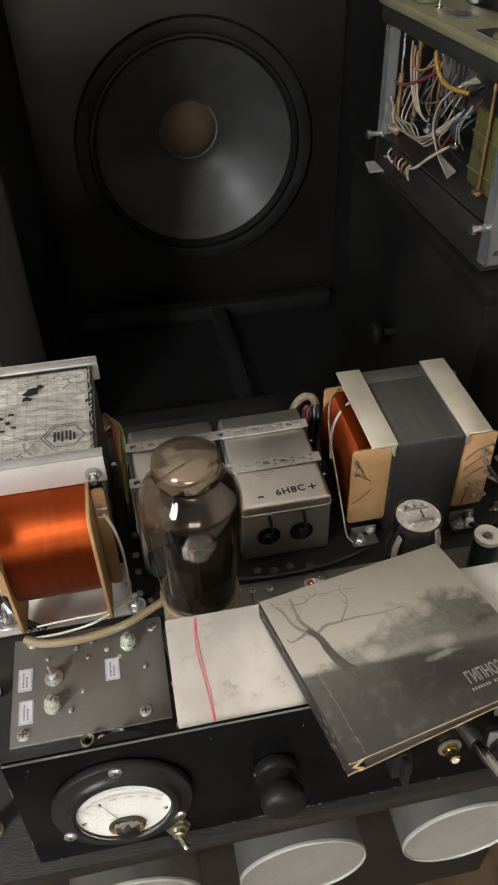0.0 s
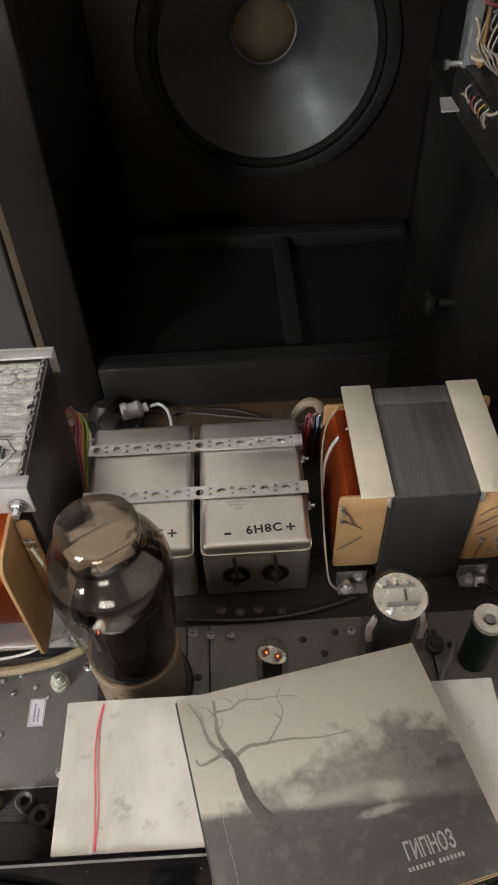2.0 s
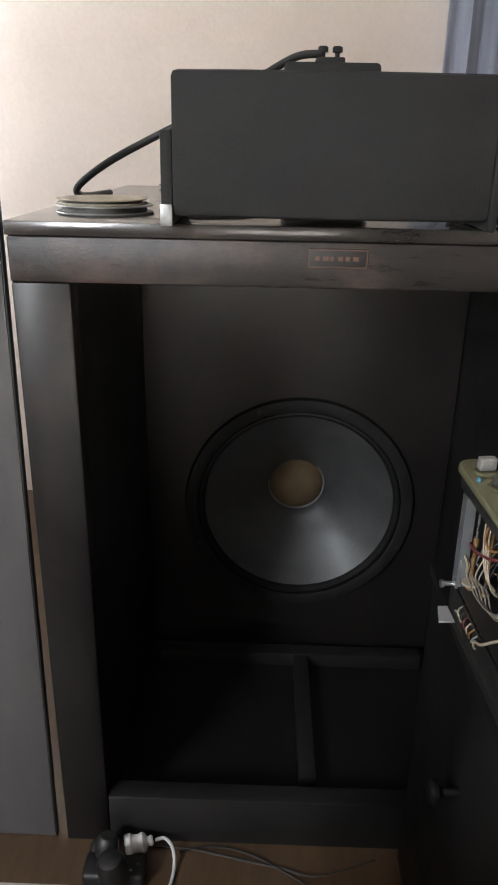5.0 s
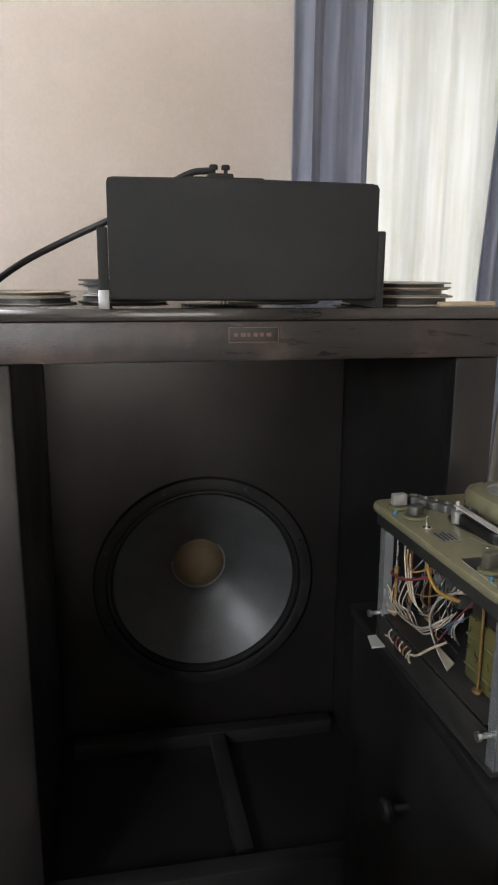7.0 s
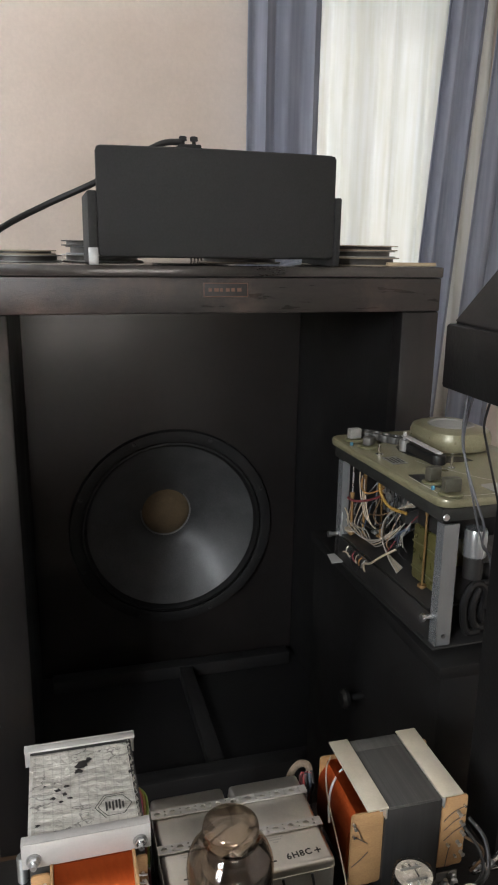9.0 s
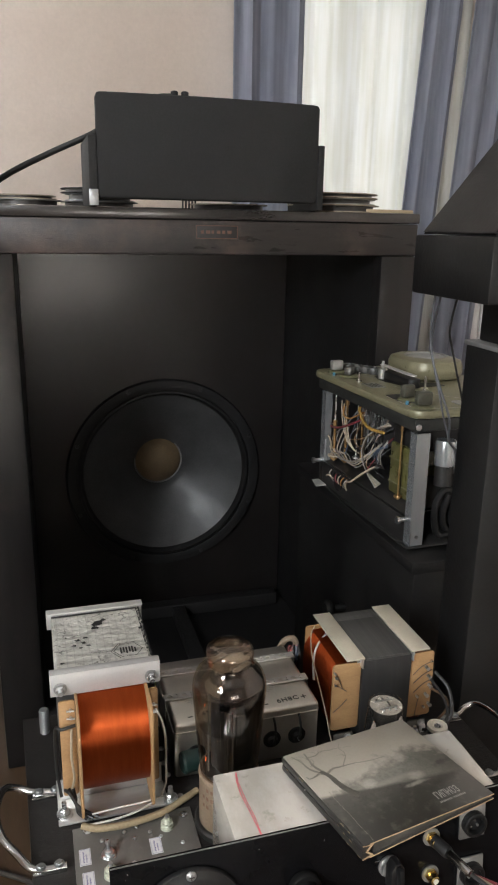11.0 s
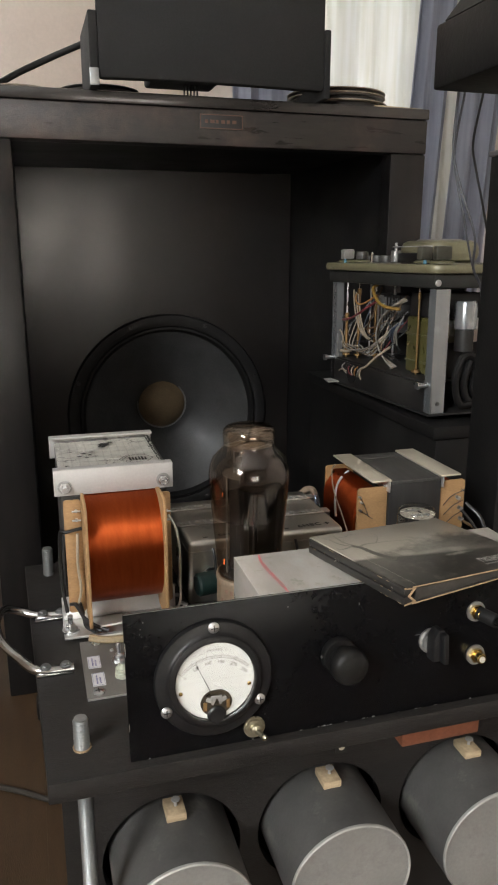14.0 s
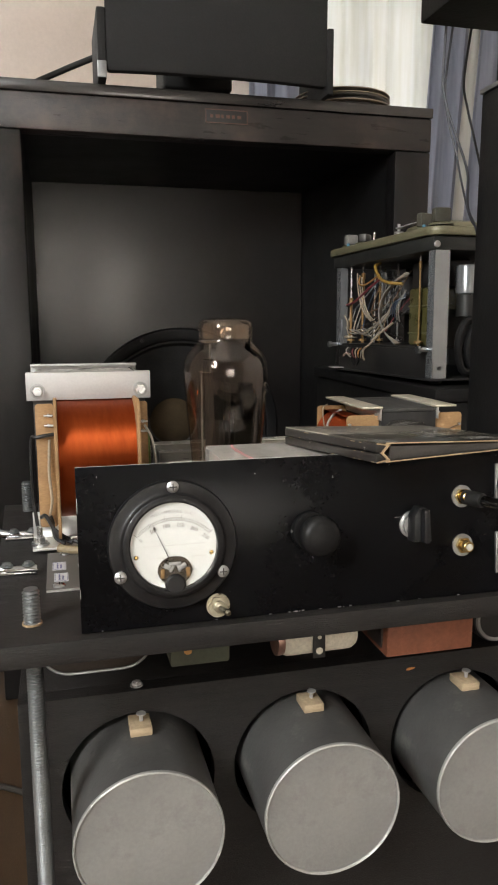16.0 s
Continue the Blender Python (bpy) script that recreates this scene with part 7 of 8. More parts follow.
for pts in ([(0.2210, 0.5385, 0.6480), (0.2250, 0.5380, 0.6410), (0.2310, 0.5380, 0.6260)], [(0.2220, 0.5385, 0.6330), (0.2280, 0.5380, 0.6290), (0.2360, 0.5380, 0.6230)], [(0.2200, 0.5385, 0.5960), (0.2290, 0.5380, 0.6040), (0.2370, 0.5380, 0.6120)],
            [(0.3230, 0.5385, 0.6300), (0.3330, 0.5380, 0.6400), (0.3460, 0.5380, 0.6450)], [(0.3240, 0.5385, 0.6180), (0.3350, 0.5380, 0.6280), (0.3480, 0.5380, 0.6340)], [(0.3250, 0.5385, 0.6050), (0.3360, 0.5380, 0.6150), (0.3480, 0.5380, 0.6210)],
            [(0.3290, 0.5385, 0.5700), (0.3310, 0.5380, 0.5900), (0.3330, 0.5380, 0.6000)]):
    part("pigtail", rope(pts, 0.00045, 6, 4), "ink_brown", tr_)
for x, z in ((0.2200, 0.6490), (0.2210, 0.6340), (0.2220, 0.6430), (0.3460, 0.6460), (0.3400, 0.5830), (0.3300, 0.5990)):
    part("solder_pin", cyl((x, 0.5394, z), (x, 0.5360, z), 0.0014, 10), "steel", tr_)
for x in (0.2330, 0.3300):
    part("foot_bracket", box(x - 0.012, x + 0.012, 0.5230, 0.5358, BT + 0.0030, BT + 0.0055, 0.0006), "graphite", tr_)
    part("foot_bracket", box(x - 0.012, x + 0.012, 0.5340, 0.5358, BT + 0.0056, 0.5680, 0.0004), "graphite", tr_)
    hex_bolt((x - 0.005, 0.5280, BT + 0.0056), (0, 0, 1), 0.0045, tr_, 0.009, 0.0045)
    hex_bolt((x + 0.006, 0.5338, 0.5640), (0, -1, 0), 0.0040, tr_, 0.006, 0.004)
part("cable", rope([(0.3520, 0.5380, 0.6300), (0.3620, 0.5200, 0.6150), (0.3560, 0.5020, 0.5900), (0.3380, 0.5060, 0.5720), (0.3300, 0.5200, 0.5660)], 0.0022, 8), "wire_black", tr_, "black cable")
for k, (x, z) in enumerate(((0.3400, 0.6380), (0.3440, 0.6250), (0.3460, 0.6120), (0.3420, 0.6000), (0.3470, 0.5860))):
    part("terminal_lug", lathe([(0, 0), (0.0022, 0), (0.0018, 0.004), (0.0026, 0.0055), (0, 0.006)], (x, 0.5394, z), (0, -1, 0), 10), "steel_dull", tr_, "soldered terminal lug" if k == 0 else "")
part("cable", rope([(0.3440, 0.5330, 0.6240), (0.3560, 0.5220, 0.6050), (0.3580, 0.5120, 0.5850), (0.3450, 0.5080, 0.5700), (0.3380, 0.5200, 0.5600)], 0.0018, 8), "wire_black", tr_)
part("cable", rope([(0.3460, 0.5330, 0.6110), (0.3640, 0.5280, 0.5980), (0.3680, 0.5300, 0.5800), (0.3600, 0.5360, 0.5600)], 0.0016, 8), "wire_brown", tr_)
part("white_tag", box(0.3270, 0.3340, 0.5180, 0.5225, 0.5620, 0.5720, 0.0015), "paper_white", tr_)

part("tape_end", box(0.2565, 0.3135, 0.6225, 0.6405, 0.66525, 0.66555, 0.0001), "lam_tape", tr_, "lapped end of the tape")

# ---- strapped metal cans ----
can_r = thing("metal_can", "rounded grey metal can with handwritten letters on its lid", "choke can", (0.1580, 0.594, BT), group="strapped cans")
part("case", box(0.1172, 0.1990, 0.5305, 0.6575, BT + 0.0004, 0.6210, 0.0050, 4), "can_metal", can_r)
part("lid_seam", prism(rounded(0.1164, 0.1998, 0.5297, 0.6583, 0.006), "z", 0.6095, 0.6108), "can_metal", can_r)
for x, z in ((0.1420, 0.582), (0.1720, 0.582)):
    tm = part("terminal", lathe([(0, 0), (0.0105, 0), (0.0105, 0.0015), (0.0060, 0.0025), (0.0045, 0.006), (0, 0.0063)], (x, 0.5304, z), (0, -1, 0), 24), "bakelite", can_r, "black bushing with a stud")
    part("stud", cyl((x, 0.5240, z), (x, 0.5205, z), 0.0013, 10), "steel", tm)
    part("lead", rope([(x, 0.5215, z), (x + 0.001, 0.5195, z + 0.012), (x, 0.5200, z + 0.026), (x - 0.001, 0.5230, z + 0.034)], 0.0014, 8), "wire_black", tm, "short black lead")
can_l = copy_thing(can_r, pose(0.0695, 0.594, BT))
tagged(can_l, "rounded grey metal can half hidden behind the big tube")
PLACE[can_l] = pose(0.0695, 0.594, BT)
for can, cx in ((can_r, 0.1580), (can_l, 0.0695)):
    lettering("pen_letters", "6H8C", 0.0102, pose(cx + 0.0066, 0.5440, 0.62125, 0, 0, 4), "ink", can, 0.00003, 1.15, 0.00028)
    lettering("pen_sign", "+", 0.0140, pose(cx + 0.0265, 0.5440, 0.62125), "ink", can, 0.00003, 1.0, 0.0002)
    lettering("pen_sign", "-", 0.0220, pose(cx - 0.0205, 0.5430, 0.62125), "ink", can, 0.00003)
    bm = bmesh.new()
    for j, (w, dy) in enumerate(((0.018, 0.0), (0.012, -0.0032), (0.005, -0.0065))):
        u = -w / 2
        while u < w / 2:
            box(cx - 0.012 + u, cx - 0.012 + u + 0.0013, 0.5700 + dy, 0.5716 + dy, 0.62122, 0.62126, bm=bm)
            u += 0.0019
    part("stamp_bars", bm, "ink_faint", can, "faint stamped print")
for y in (0.6290, 0.5800):
    sp = thing("perforated_strap", "perforated zinc strap across both metal cans", "strap", (0.113, y, 0.6212), group="strap irons")
    holes = []
    u = 0.0330
    k = 0
    while u < 0.196:
        if k % 2 == 0:
            holes.append((u, y, 0.0032))
        else:
            holes += [(u, y + 0.0026, 0.0012), (u, y - 0.0026, 0.0012)]
        u += 0.0084
        k += 1
    part("band", plate_with_holes(0.0265, 0.2012, y - 0.0058, y + 0.0058, holes, "z", 0.6222, 0.6234, 12), "alu", sp)
    part("end_tab", box(0.2003, 0.2012, y - 0.0058, y + 0.0058, BT + 0.002, 0.6221), "steel", sp)
    part("end_tab", box(0.0265, 0.0274, y - 0.0058, y + 0.0058, BT + 0.002, 0.6221), "steel", sp)
    hex_bolt((0.2013, y, 0.598), (1, 0, 0), 0.0036, sp, 0.006, 0.003)
for k, (x, y) in enumerate(((0.128, 0.516), (0.143, 0.513), (0.158, 0.515), (0.176, 0.512))):
    solid("red_nut", lathe([(0, 0), (0.0042, 0), (0.0042, 0.0035), (0.002, 0.0045), (0, 0.0045)], (x, y, BT), (0, 0, 1), 6), "ink_brown", "small reddish-brown nut on the deck", "nut", group="nuts by the cans")
for k, (x, y) in enumerate(((0.0215, 0.560), (0.0225, 0.540), (0.0210, 0.515), (0.0300, 0.505), (0.0225, 0.585))):
    solid("deck_screw", lathe([(0, 0), (0.0034, 0), (0.0034, 0.001), (0.0024, 0.002), (0, 0.0024)], (x, y, BT), (0, 0, 1), 14), "steel_dull", "bright round-headed screw in the black deck", "screw", group="deck screws")
solid("green_resistor", cyl((0.035, 0.522, 0.578), (0.058, 0.526, 0.578), 0.012, 20, bevel=0.002), "green_dark", "dark green enamelled resistor behind the big tube", "resistor")
solid("deck_cable", rope([(0.1000, 0.509, BT + 0.0042), (0.1400, 0.5055, BT + 0.0052), (0.1800, 0.5065, BT + 0.0048), (0.2150, 0.514, BT + 0.0040), (0.2350, 0.5200, BT + 0.0038)], 0.0022, 8), "wire_black", "black cable lying along the deck", "cable")
bundle = thing("wire_bundle", "bundle of red wires with a beige cloth sleeve behind the cans", "wire bundle", (0.212, 0.668, BT))
for k in range(9):
    part("strand", rope([(0.2010 + 0.0026 * k, 0.6720 - 0.002 * (k % 3), BT + 0.002), (0.2030 + 0.0024 * k, 0.6660, 0.5800), (0.2060 + 0.0020 * k, 0.6600 + 0.003 * (k % 2), 0.5980), (0.2090 + 0.0018 * k, 0.6680 + 0.002 * (k % 3), 0.6080)], 0.0022, 6), ("wire_wine", "wire_wine", "wire_red", "wire_wine", "wire_black", "wire_wine", "wire_slate", "wire_wine", "wire_black")[k], bundle)
part("cloth_sleeve", rope([(0.2230, 0.6740, 0.6060), (0.2200, 0.6780, 0.6130), (0.2120, 0.6820, 0.6120), (0.2050, 0.6850, 0.6020), (0.2000, 0.6860, 0.5850), (0.1980, 0.6860, BT)], 0.0042, 10), "cloth_brown", bundle, "beige cloth sleeve")

# ---- tubes ----
def big_tube(x, y):
    z = BT
    tube = thing("power_tube", "large clear glass power tube on a tan base", "vacuum tube", (x, y, z))
    part("base", lathe([(0, 0.0004), (0.0285, 0.0004), (0.0300, 0.003), (0.0300, 0.060), (0.0308, 0.062), (0.0308, 0.0655), (0.0302, 0.0670), (0, 0.066)], (x, y, z), (0, 0, 1), 48), "tube_base", tube, "tan moulded base with faded print")
    out = [(0.0, 0.0675), (0.0290, 0.0680), (0.0298, 0.074), (0.0312, 0.092), (0.0334, 0.117), (0.0354, 0.142), (0.0365, 0.156), (0.0367, 0.163), (0.0358, 0.170), (0.0330, 0.1775), (0.0275, 0.1835), (0.0238, 0.1875), (0.0229, 0.191), (0.0233, 0.196), (0.0236, 0.200), (0.0228, 0.2040), (0.0200, 0.2065), (0.0125, 0.2080), (0.0, 0.2085)]
    part("glass", lathe(out, (x, y, z), (0, 0, 1), 56), "glass_smoke", tube, "clear glass envelope", sharp=60)
    prof = [(0.0346, 0.152), (0.0353, 0.160), (0.0345, 0.1690), (0.0317, 0.1765), (0.0262, 0.1825), (0.0226, 0.1868), (0.0218, 0.1905)]
    bm, prev = bmesh.new(), None
    for k in range(33):
        a = radians(240 + 132 * k / 32)
        dip = 0.0015 * math.sin(k * 0.4) + 0.006 * abs(k / 16 - 1) ** 4
        cur = [bm.verts.new((x + r * math.cos(a), y + r * math.sin(a), z + h + (dip if h < 0.153 else 0.0))) for r, h in prof]
        if prev:
            for q in range(len(prof) - 1):
                bm.faces.new((prev[q], cur[q], cur[q + 1], prev[q + 1]))
        prev = cur
    part("getter_film", bm, "getter", tube, "dark mirror film inside the glass", sharp=60)
    part("shoulder_film", lathe([(r - 0.0004, h) for r, h in [(0.0322, 0.124), (0.0338, 0.138)] + prof], (x, y, z), (0, 0, 1), 56), "brown_film", tube, "thin brown mirror film round the shoulder", sharp=60)
    bm, prev = bmesh.new(), None
    side = [(0.0282, 0.0720), (0.0290, 0.080), (0.0304, 0.096), (0.0324, 0.118), (0.0344, 0.142), (0.0352, 0.1515)]
    for k in range(25):
        a = radians(-96 + 152 * k / 24)
        sag = 0.012 * abs(k / 12 - 1) ** 3
        cur = [bm.verts.new((x + r * math.cos(a), y + r * math.sin(a), z + h + (sag if h < 0.09 else 0.0))) for r, h in side]
        if prev:
            for q in range(len(side) - 1):
                bm.faces.new((prev[q], cur[q], cur[q + 1], prev[q + 1]))
        prev = cur
    part("side_film", bm, "smoke_film", tube, "dark film down one side of the glass", sharp=60)
    # film added to the clear dome to give it a pearly reflected sheen
    part("dome_film", lathe([(0.0222, 0.1905), (0.0226, 0.196), (0.0229, 0.200), (0.0221, 0.2036), (0.0195, 0.2058), (0.0120, 0.2074), (0, 0.2079)], (x, y, z), (0, 0, 1), 56), "dome_sheen", tube, "thin brownish film imitating reflected light in the dome", sharp=60)
    turned = Matrix.Translation((x + 0.003, y, z)) @ pose(0, 0, 0, 0, 0, 24)
    an = part("anode", box(-0.0195, 0.0195, -0.0110, 0.0110, 0.0715, 0.162, 0.003, m=turned), "anode", tube, "black plate structure")
    part("front_flag", box(-0.0040, 0.0180, -0.0128, -0.0112, 0.100, 0.150, 0.0005, m=turned), "graphite", an, "grey metal flag")
    part("gold_spring", rope([(x - 0.006 + 0.0016 * k, y - 0.018 + 0.0014 * (k % 2), z + 0.088 + 0.0016 * k) for k in range(6)], 0.0004, 6, 3), "brass", an, "fine gilt spring")
    for dx in (-0.014, -0.008):
        part("rib", box(dx - 0.001, dx + 0.001, -0.0125, -0.0111, 0.074, 0.160, 0.0004, m=turned), "anode", an)
    part("mica_disc", lathe([(0, 0.1625), (0.0240, 0.1625), (0.0240, 0.1631), (0, 0.1631)], (x, y, z), (0, 0, 1), 32), "mica_sheet", tube)
    # added dark disc: hides the tan base so the lower bulb looks dark
    part("stem", lathe([(0, 0.0688), (0.0280, 0.0688), (0.0270, 0.0700), (0, 0.0705)], (x, y, z), (0, 0, 1), 32), "anode", tube, "dark disc added to darken the bulb's floor")
    for dx, dy in ((-0.0125, 0.006), (0.0125, -0.006), (-0.022, -0.004), (0.022, 0.004)):
        part("support_rod", cyl((x + dx, y + dy, z + 0.0700), (x + dx, y + dy, z + (0.186 if abs(dx) < 0.02 else 0.1624)), 0.0009, 8), "steel_dull", tube)
    spin = Matrix.Translation((x, y, z)) @ pose(0, 0, 0, 0, 0, 32)
    bm = prism([(-0.0195, -0.0075), (-0.0080, -0.0100), (-0.0070, -0.0085), (0.0085, -0.0085), (0.0195, -0.0065), (0.0195, 0.0075), (0.0085, 0.0095), (-0.0085, 0.0095), (-0.0195, 0.0080)], "z", 0.1872, 0.1877)
    bm.transform(spin)
    plate_ = part("top_mica", bm, "mica_sheet", tube, "brownish translucent mica plate")
    for dy, dx in ((-0.0140, 0.002), (0.0140, -0.003)):
        part("spring_bar", box(dx - 0.0105, dx + 0.0105, dy - 0.0032, dy + 0.0032, 0.1874, 0.1884, 0.0003, m=spin), "mica_sheet", plate_)
        bm = bmesh.new()
        for a, b, c, d in ((dx - 0.0105, dx + 0.0105, dy - 0.0034, dy - 0.0026), (dx - 0.0105, dx + 0.0105, dy + 0.0026, dy + 0.0034), (dx - 0.0107, dx - 0.0099, dy - 0.0026, dy + 0.0026), (dx + 0.0099, dx + 0.0107, dy - 0.0026, dy + 0.0026)):
            box(a, b, c, d, 0.1885, 0.1890, bm=bm, m=spin)
        part("bar_edge", bm, "steel_dull", plate_)
    part("shade_disc", lathe([(0, 0.1720), (0.0200, 0.1720), (0.0200, 0.1726), (0, 0.1726)], (x, y, z), (0, 0, 1), 32), "anode", tube, "dark upper disc")
    # glowing bits by the glass wall, standing in for orange reflections
    for dx in (-0.0255, 0.0255):
        part("filament", rope([(x + dx, y - 0.001, z + 0.143), (x + dx * 0.98, y - 0.001, z + 0.1465)], 0.0003, 6), "filament", tube, "tiny orange glow by the glass, imitating a reflection")
    # the low one imitates copper-coloured light reflected in the glass
    part("filament", rope([(x - 0.0225, y + 0.006, z + 0.0735), (x - 0.0222, y + 0.006, z + 0.0790)], 0.0004, 6), "filament", tube)
    bm = bmesh.new()
    for row, zz in enumerate((0.054, 0.044, 0.034)):
        for k in range(7):
            a = radians(200 + 11 * k)
            c = Vector((x + 0.03005 * math.cos(a), y + 0.03005 * math.sin(a), z + zz))
            t = Vector((-math.sin(a), math.cos(a), 0)) * 0.0016
            n_ = Vector((math.cos(a), math.sin(a), 0)) * 0.0002
            if (k + row) % 4:
                bm.faces.new([bm.verts.new(c + n_ + p) for p in (-t, t, t + Vector((0, 0, 0.004)), -t + Vector((0, 0, 0.004)))])
    part("faded_print", bm, "faded_print", tube)
    part("socket_ring", lathe([(0.0302, 0.0003), (0.0350, 0.0003), (0.0350, 0.006), (0.0330, 0.008), (0.0302, 0.008)], (x, y, z), (0, 0, 1), 40), "black_plain", tube)


big_tube(0.0715, 0.4585)


def small_tube(x, y, z, label, out, base_r, base_h, plate):
    """A glass tube on a black base: envelope profile, dark plates and a pale mica disc."""
    tube = thing("small_tube", label, "vacuum tube", (x, y, z))
    part("base", lathe([(0, 0.0003), (base_r, 0.0003), (base_r * 1.04, 0.002), (base_r * 1.04, base_h), (base_r * 0.85, base_h + 0.001), (0, base_h)], (x, y, z), (0, 0, 1), 32), "black_plain", tube)
    part("glass", lathe(out, (x, y, z), (0, 0, 1), 40), "glass_bulb", tube, "clear glass bulb", sharp=60)
    px, py, pz = plate
    part("anode", box(x - px, x + px, y - py, y + py, z + base_h + 0.006, z + pz - 0.0005, 0.001), "anode", tube, "dark plate structure")
    return tube


ZD = BT + 0.0024
st = small_tube(0.2471, 0.4625, ZD, "clear glass tube with a flat bright top", [(0, 0.0232), (0.0175, 0.0235), (0.0212, 0.036), (0.0216, 0.067), (0.0205, 0.083), (0.0194, 0.0935), (0.0192, 0.1010), (0.0180, 0.1060), (0.0136, 0.1092), (0, 0.1105)], 0.0190, 0.022, (0.0120, 0.0080, 0.0855))
top = part("mica_disc", lathe([(0, 0.1015), (0.0172, 0.1015), (0.0172, 0.1023), (0, 0.1023)], (0.2471, 0.4625, ZD), (0, 0, 1), 36), "mica_pale", st, "bright mica disc")
for dy in (-0.0065, 0.0065):
    part("bar", box(0.2371, 0.2571, 0.4625 + dy - 0.0008, 0.4625 + dy + 0.0008, ZD + 0.1024, ZD + 0.1039), "steel_dull", top)
    for dx in (-0.007, 0.0, 0.007):
        part("tab", box(0.2471 + dx - 0.0008, 0.2471 + dx + 0.0008, 0.4625 + dy * 1.45 - 0.0014, 0.4625 + dy * 1.45 + 0.0014, ZD + 0.1024, ZD + 0.1037), "steel", top)
part("tab", box(0.2500, 0.2510, 0.4590, 0.4670, ZD + 0.1024, ZD + 0.1035), "ink", top)
part("neck_block", cyl((0.2471, 0.4625, ZD + 0.0862), (0.2471, 0.4625, ZD + 0.1009), 0.0125, 28), "anode", st)
for sx in (-1, 1):
    part("getter_patch", prism([(0.2471 + sx * 0.0195, ZD + 0.0564), (0.2471 + sx * 0.0203, ZD + 0.0744), (0.2471 + sx * 0.0165, ZD + 0.0890), (0.2471 + sx * 0.0140, ZD + 0.0857), (0.2471 + sx * 0.0165, ZD + 0.0699), (0.2471 + sx * 0.0150, ZD + 0.0564)], "y", 0.4550, 0.4575), "mica", st, "pinkish metal flag")
dt = small_tube(0.1640, 0.4520, ZD, "small glass double triode with two glowing heaters", [(0, 0.0072), (0.0095, 0.0075), (0.0110, 0.012), (0.0110, 0.053), (0.0100, 0.0575), (0.0070, 0.0605), (0.0030, 0.0616), (0.0012, 0.0640), (0, 0.0645)], 0.0100, 0.006, (0.0070, 0.0045, 0.050))
oval = [(0.0100 * math.cos(a), 0.0062 * math.sin(a)) for a in (2 * math.pi * k / 28 for k in range(28))]
tip = Matrix.Translation((0.1640, 0.4520, ZD)) @ pose(0, 0, 0, 0, 0, -22)
bm = prism(oval, "z", 0.0510, 0.0516)
bm.transform(tip)
top = part("mica_oval", bm, "mica_pale", dt, "pale oval mica plate")
for sx in (-1, 1):
    bm = box(sx * 0.0044 - 0.0017, sx * 0.0044 + 0.0017, -0.0036, 0.0036, 0.0517, 0.0520, m=tip)
    box(sx * 0.0044 - 0.0028, sx * 0.0044 + 0.0028, -0.0015, 0.0015, 0.0517, 0.0521, bm=bm, m=tip)
    part("cathode_hole", bm, "brick_dark", top, "dark red-brown slot")
    part("heater_tip", lathe([(0, 0), (0.0009, 0), (0.0007, 0.0006), (0, 0.0008)], tip @ Vector((sx * 0.0040, 0.0, 0.0522)), (0, 0, 1), 12), "filament", top, "glowing red heater tip")
res = thing("power_resistor", "upright dark green power resistor with a white end", "resistor", (0.3140, 0.4640, BT + 0.0024))
part("body", lathe([(0, 0.0002), (0.0108, 0.0002), (0.0108, 0.058), (0, 0.058)], (0.3140, 0.4640, BT + 0.0024), (0, 0, 1), 32), "green_dark", res)
part("end_cap", lathe([(0.004, 0.0582), (0.0112, 0.0582), (0.0114, 0.0600), (0.0110, 0.0625), (0.0060, 0.0628), (0.004, 0.0600)], (0.3140, 0.4640, BT + 0.0024), (0, 0, 1), 32), "ceramic", res, "white ceramic end")
part("stud", cyl((0.3140, 0.4640, 0.6125), (0.3140, 0.4640, 0.6148), 0.0036, 14), "steel", res)
solid("small_nut", lathe([(0, 0), (0.0070, 0), (0.0070, 0.004), (0.004, 0.005), (0.004, 0.008), (0, 0.008)], (0.2880, 0.4760, BT + 0.0024), (0, 0, 1), 18), "black_plain", "small black bush on the grey deck plate", "bush")
solid("grey_lead", rope([(0.2960, 0.4780, BT + 0.012), (0.3000, 0.4720, BT + 0.016), (0.2960, 0.4620, BT + 0.012), (0.2880, 0.4520, BT + 0.006), (0.2850, 0.4440, BT + 0.0046)], 0.0020, 8), "wire_grey", "short grey lead on the deck plate", "lead")

# ---- card music album on the amplifier ----
CA = 12.5
album = thing("card_album", "thick card music album with a misty tree photograph on the amplifier", "music album", (0.1367, 0.2750, 0.6612), CA)
AW, AD, AH, TILT = 0.1400, 0.1240, 0.0128, 3.4
SLOPE = math.tan(radians(TILT))
# propped on the panel's upper edge, its far side down on the cover
PLACE[album] = pose(0.1367, 0.2750, 0.6634, 0, 0, CA) @ pose(0, 0, 0, -2.6, 0, 0)
album.matrix_basis = PLACE[album].copy()


def apart_(name, bm, mat, parent=None, label=""):
    return part(name, bm, mat, parent or album, label, local=True)


apart_("back_cover", box(0, AW, 0, AD, 0.0, 0.0011, 0.0003), "card_dark")
apart_("inner_tray", prism([(0.0075, 0.0013), (AW - 0.001, 0.0013), (AW - 0.001, 0.0040), (0.0075, AH - 0.0020)], "y", 0.0015, AD - 0.0015, bevel=0.0004), "card_dark")
front = apart_("front_cover", box(-0.0030, AW, 0, AD, 0.0, 0.0011, 0.0003, m=pose(0, 0, AH, 0, TILT, 0)), "cover", None, "printed grey front cover")
bm = bmesh.new()
box(0.0030, AW, -0.00035, 0.0, 0.0001, 0.0010, bm=bm, m=pose(0, 0, AH, 0, TILT, 0))
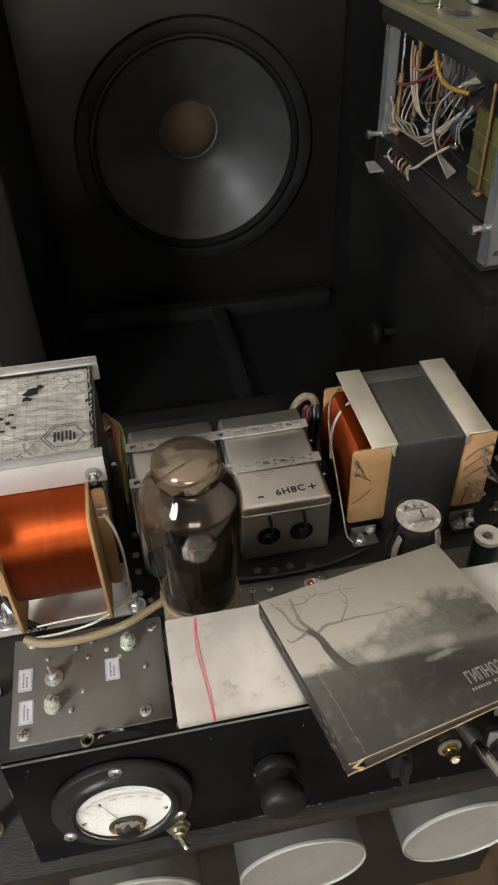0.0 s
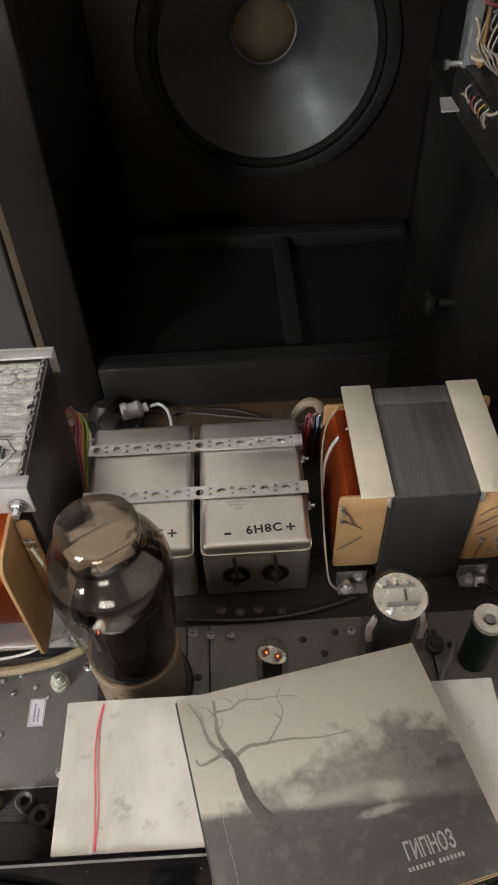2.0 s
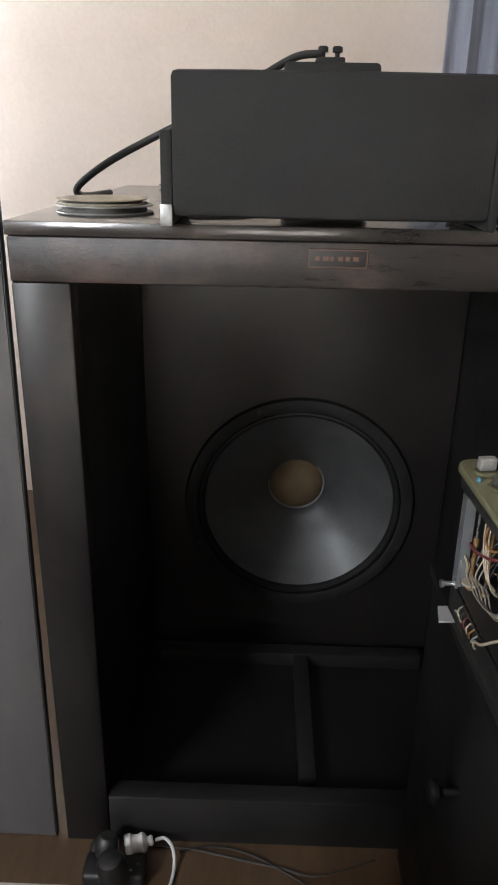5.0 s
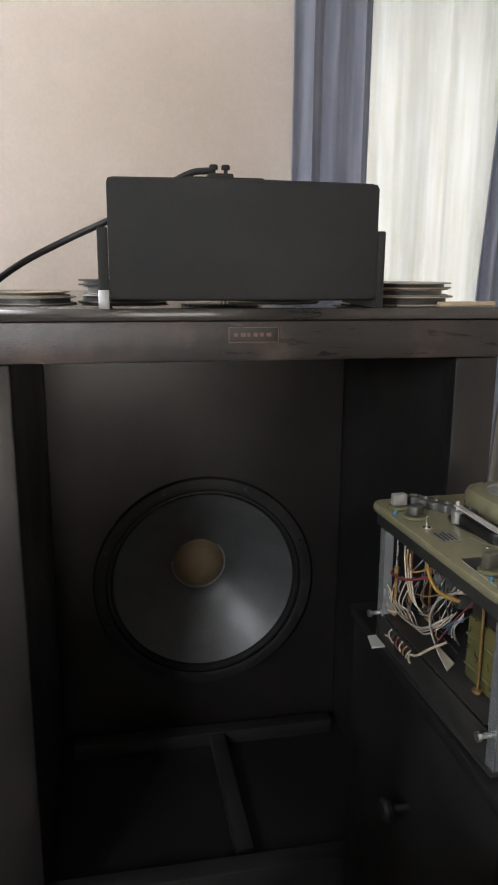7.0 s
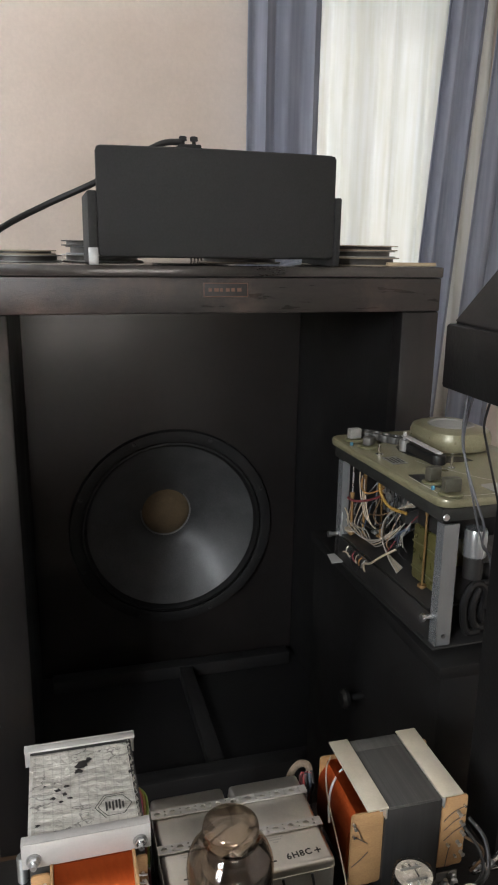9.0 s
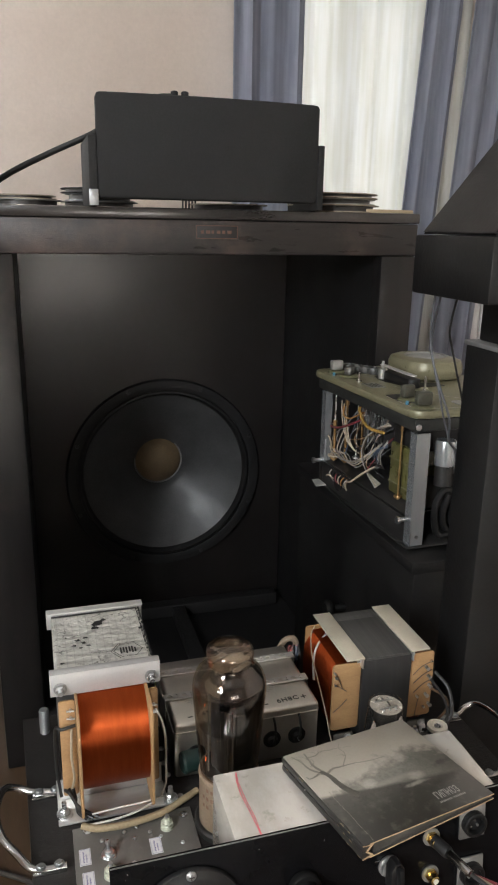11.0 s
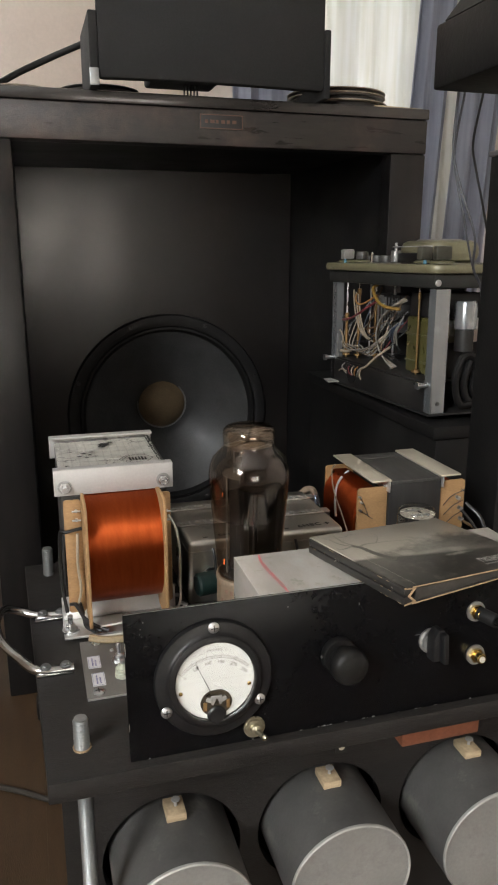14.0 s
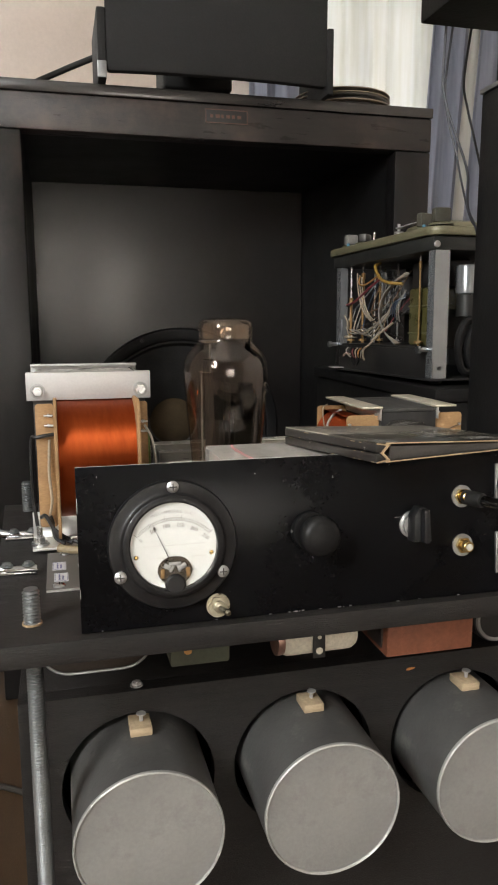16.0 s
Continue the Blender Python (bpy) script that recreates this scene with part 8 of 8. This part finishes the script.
box(0.0030, AW, -0.00035, 0.0, 0.0001, 0.0010, bm=bm)
apart_("raw_edge", bm, "card_brown", None, "bare brown card edge")
for z0, z1 in ((0.0002, 0.0062), (0.0072, 0.0128)):
    apart_("spine_board", box(-0.0040, 0.0026, 0.0008, AD - 0.0004, z0, z1, 0.0007), "card_scuffed", None, "dark scuffed card spine")
apart_("fold", prism([(-0.0012, 0.0004), (0.0068, 0.0016), (0.0016, 0.0067), (0.0068, 0.0118), (-0.0012, 0.0124), (-0.0006, 0.0067)], "y", 0.0010, AD - 0.0010), "card_dark", None, "folded card spine")
bm = prism([(-0.0040, 0.0), (0.0066, 0.0011), (0.0066, 0.0020), (0.0014, 0.0067), (0.0070, 0.0119), (-0.0040, 0.0138), (-0.0040, 0.0128), (0.0040, 0.0113), (-0.0010, 0.0067), (0.0040, 0.0021), (-0.0040, 0.0009)], "y", 0.0, 0.0006)
apart_("fold_edge", bm, "card_brown")
rnd = random.Random(31)
for k in range(16):
    y, z = rnd.uniform(0.002, AD - 0.006), rnd.choice((0.0003, 0.0058, 0.0074, 0.0122))
    apart_("worn_spot", box(-0.00415, -0.0038, y, y + rnd.uniform(0.0008, 0.0045), z, z + 0.0005), "sleeve", None, "" if k else "pale scuff on the spine")


def on_cover(bm, lift=0.0):
    """Lays flat print on the sloping front cover."""
    for v in bm.verts:
        v.co.z += AH + 0.00122 + lift - SLOPE * v.co.x
    return bm


def wobbly(pts, rnd, amount):
    """A hand-drawn line: the points joined smoothly, with small kinks."""
    line = smooth_line([(u, v, 0) for u, v in pts], 4)
    return [(p.x + rnd.uniform(-amount, amount), p.y + rnd.uniform(-amount, amount)) for p in line]


def limb(bm, pts, w0, w1, rnd):
    line = wobbly(pts, rnd, 0.00022)
    n = len(line) - 1
    ribbon(line, [w0 + (w1 - w0) * k / n for k in range(n + 1)], 0.0, bm)


rnd = random.Random(52)
bm = bmesh.new()
limb(bm, [(0.0300, 0.0500), (0.0268, 0.0545), (0.0236, 0.0632), (0.0215, 0.0720), (0.0212, 0.0800), (0.0188, 0.0862), (0.0165, 0.0905)], 0.0078, 0.0034, rnd)
apart_("printed_trunk", on_cover(bm, 0.00004), "ink_trunk", front, "dark tree trunk in the photograph")
bm = bmesh.new()
limb(bm, [(0.0205, 0.0850), (0.0170, 0.0930), (0.0152, 0.0990), (0.0158, 0.1070), (0.0170, 0.1185)], 0.0034, 0.0014, rnd)
limb(bm, [(0.0175, 0.0860), (0.0118, 0.0930), (0.0088, 0.1000), (0.0078, 0.1090), (0.0030, 0.1200)], 0.0030, 0.0008, rnd)
limb(bm, [(0.0205, 0.0850), (0.0280, 0.0888), (0.0375, 0.0882), (0.0495, 0.0876), (0.0687, 0.0838), (0.0851, 0.0833)], 0.0026, 0.0005, rnd)
limb(bm, [(0.0140, 0.0880), (0.0070, 0.0862), (0.0020, 0.0858), (0.0004, 0.0895)], 0.0022, 0.0007, rnd)
limb(bm, [(0.0162, 0.1120), (0.0250, 0.1115), (0.0330, 0.1150), (0.0420, 0.1130), (0.0520, 0.1125), (0.0640, 0.1090)], 0.0012, 0.0004, rnd)
limb(bm, [(0.0400, 0.0882), (0.0470, 0.0950), (0.0528, 0.1030), (0.0520, 0.1120), (0.0560, 0.1170)], 0.0012, 0.0004, rnd)
for k in range(12):
    u, v = rnd.choice(((0.012, 0.100), (0.016, 0.110), (0.030, 0.113), (0.050, 0.100), (0.034, 0.089), (0.008, 0.108)))
    a, l = radians(rnd.uniform(10, 150)), rnd.uniform(0.004, 0.012)
    u, v = u + rnd.uniform(-0.003, 0.003), v + rnd.uniform(-0.0015, 0.0015)
    limb(bm, [(u, v), (u + 0.5 * l * math.cos(a), v + 0.5 * l * math.sin(a)), (u + l * math.cos(a + 0.5), min(0.1225, v + l * math.sin(a + 0.3)))], 0.0006, 0.0002, rnd)
apart_("printed_tree", on_cover(bm), "ink_tree", front, "bare tree in the photograph")
bm = bmesh.new()
rnd = random.Random(8)
for k in range(26):
    u, v = 0.0074 + rnd.uniform(-0.0004, 0.0004), 0.002 + 0.0024 * k
    box(u, u + rnd.uniform(0.0002, 0.0005), v, v + rnd.uniform(0.0016, 0.0032), 0.0, 0.00004, bm=bm)
apart_("worn_crease", on_cover(bm), "ink_tree", front, "pale crease where the print is worn")
lettering("album_title", "ГИПНОЗ", 0.0086, PLACE[album] @ pose(0.1025, 0.0190, AH + 0.00126 - SLOPE * 0.1025, 0, TILT, 0) @ Matrix.Diagonal((0.74, 1.34, 1, 1)), "title_ink", front, 0.00002, 1.0, 0.00016)
bm = bmesh.new()
u = 0.0880
for k, w in enumerate((0.0016, 0.0013, 0.0015, 0.0015, 0.0013, 0.0015, 0.0015, 0.0, 0.0015, 0.0015, 0.0013, 0.0015, 0.0013, 0.0015, 0.0015)):
    if w:
        box(u, u + w * 0.85, 0.0108, 0.0127, 0.0, 0.00006, bm=bm)
    u += 0.0020
apart_("subtitle_bars", on_cover(bm), "title_ink", front)

# ---- floor boards, last ----
fl = bmesh.new()
box(-0.0467, 0.0467, -0.6012, 0.6012, -0.006, 0.0, bm=fl)
plank_mesh = mesh_of("floor_plank", fl, M["floor_wood"])
rnd = random.Random(4)
for i in range(-10, 14):
    for j in range(-2, 3):
        ob = new("floor_plank", plank_mesh)
        ob.matrix_basis = pose(i * 0.0935, 0.46 + (0.6 if i % 2 else 0.0) + j * 1.2025, 0.0)
        ob.parent = floor
rest = bmesh.new()
for i in list(range(-22, -10)) + list(range(14, 24)):
    box(i * 0.0935 - 0.046, i * 0.0935 + 0.046, FLOOR_Y0, FLOOR_Y1, -0.006, 0.0, bm=rest)
tagged(part("plank_field", rest, "floor_wood", floor), kind="stuff")
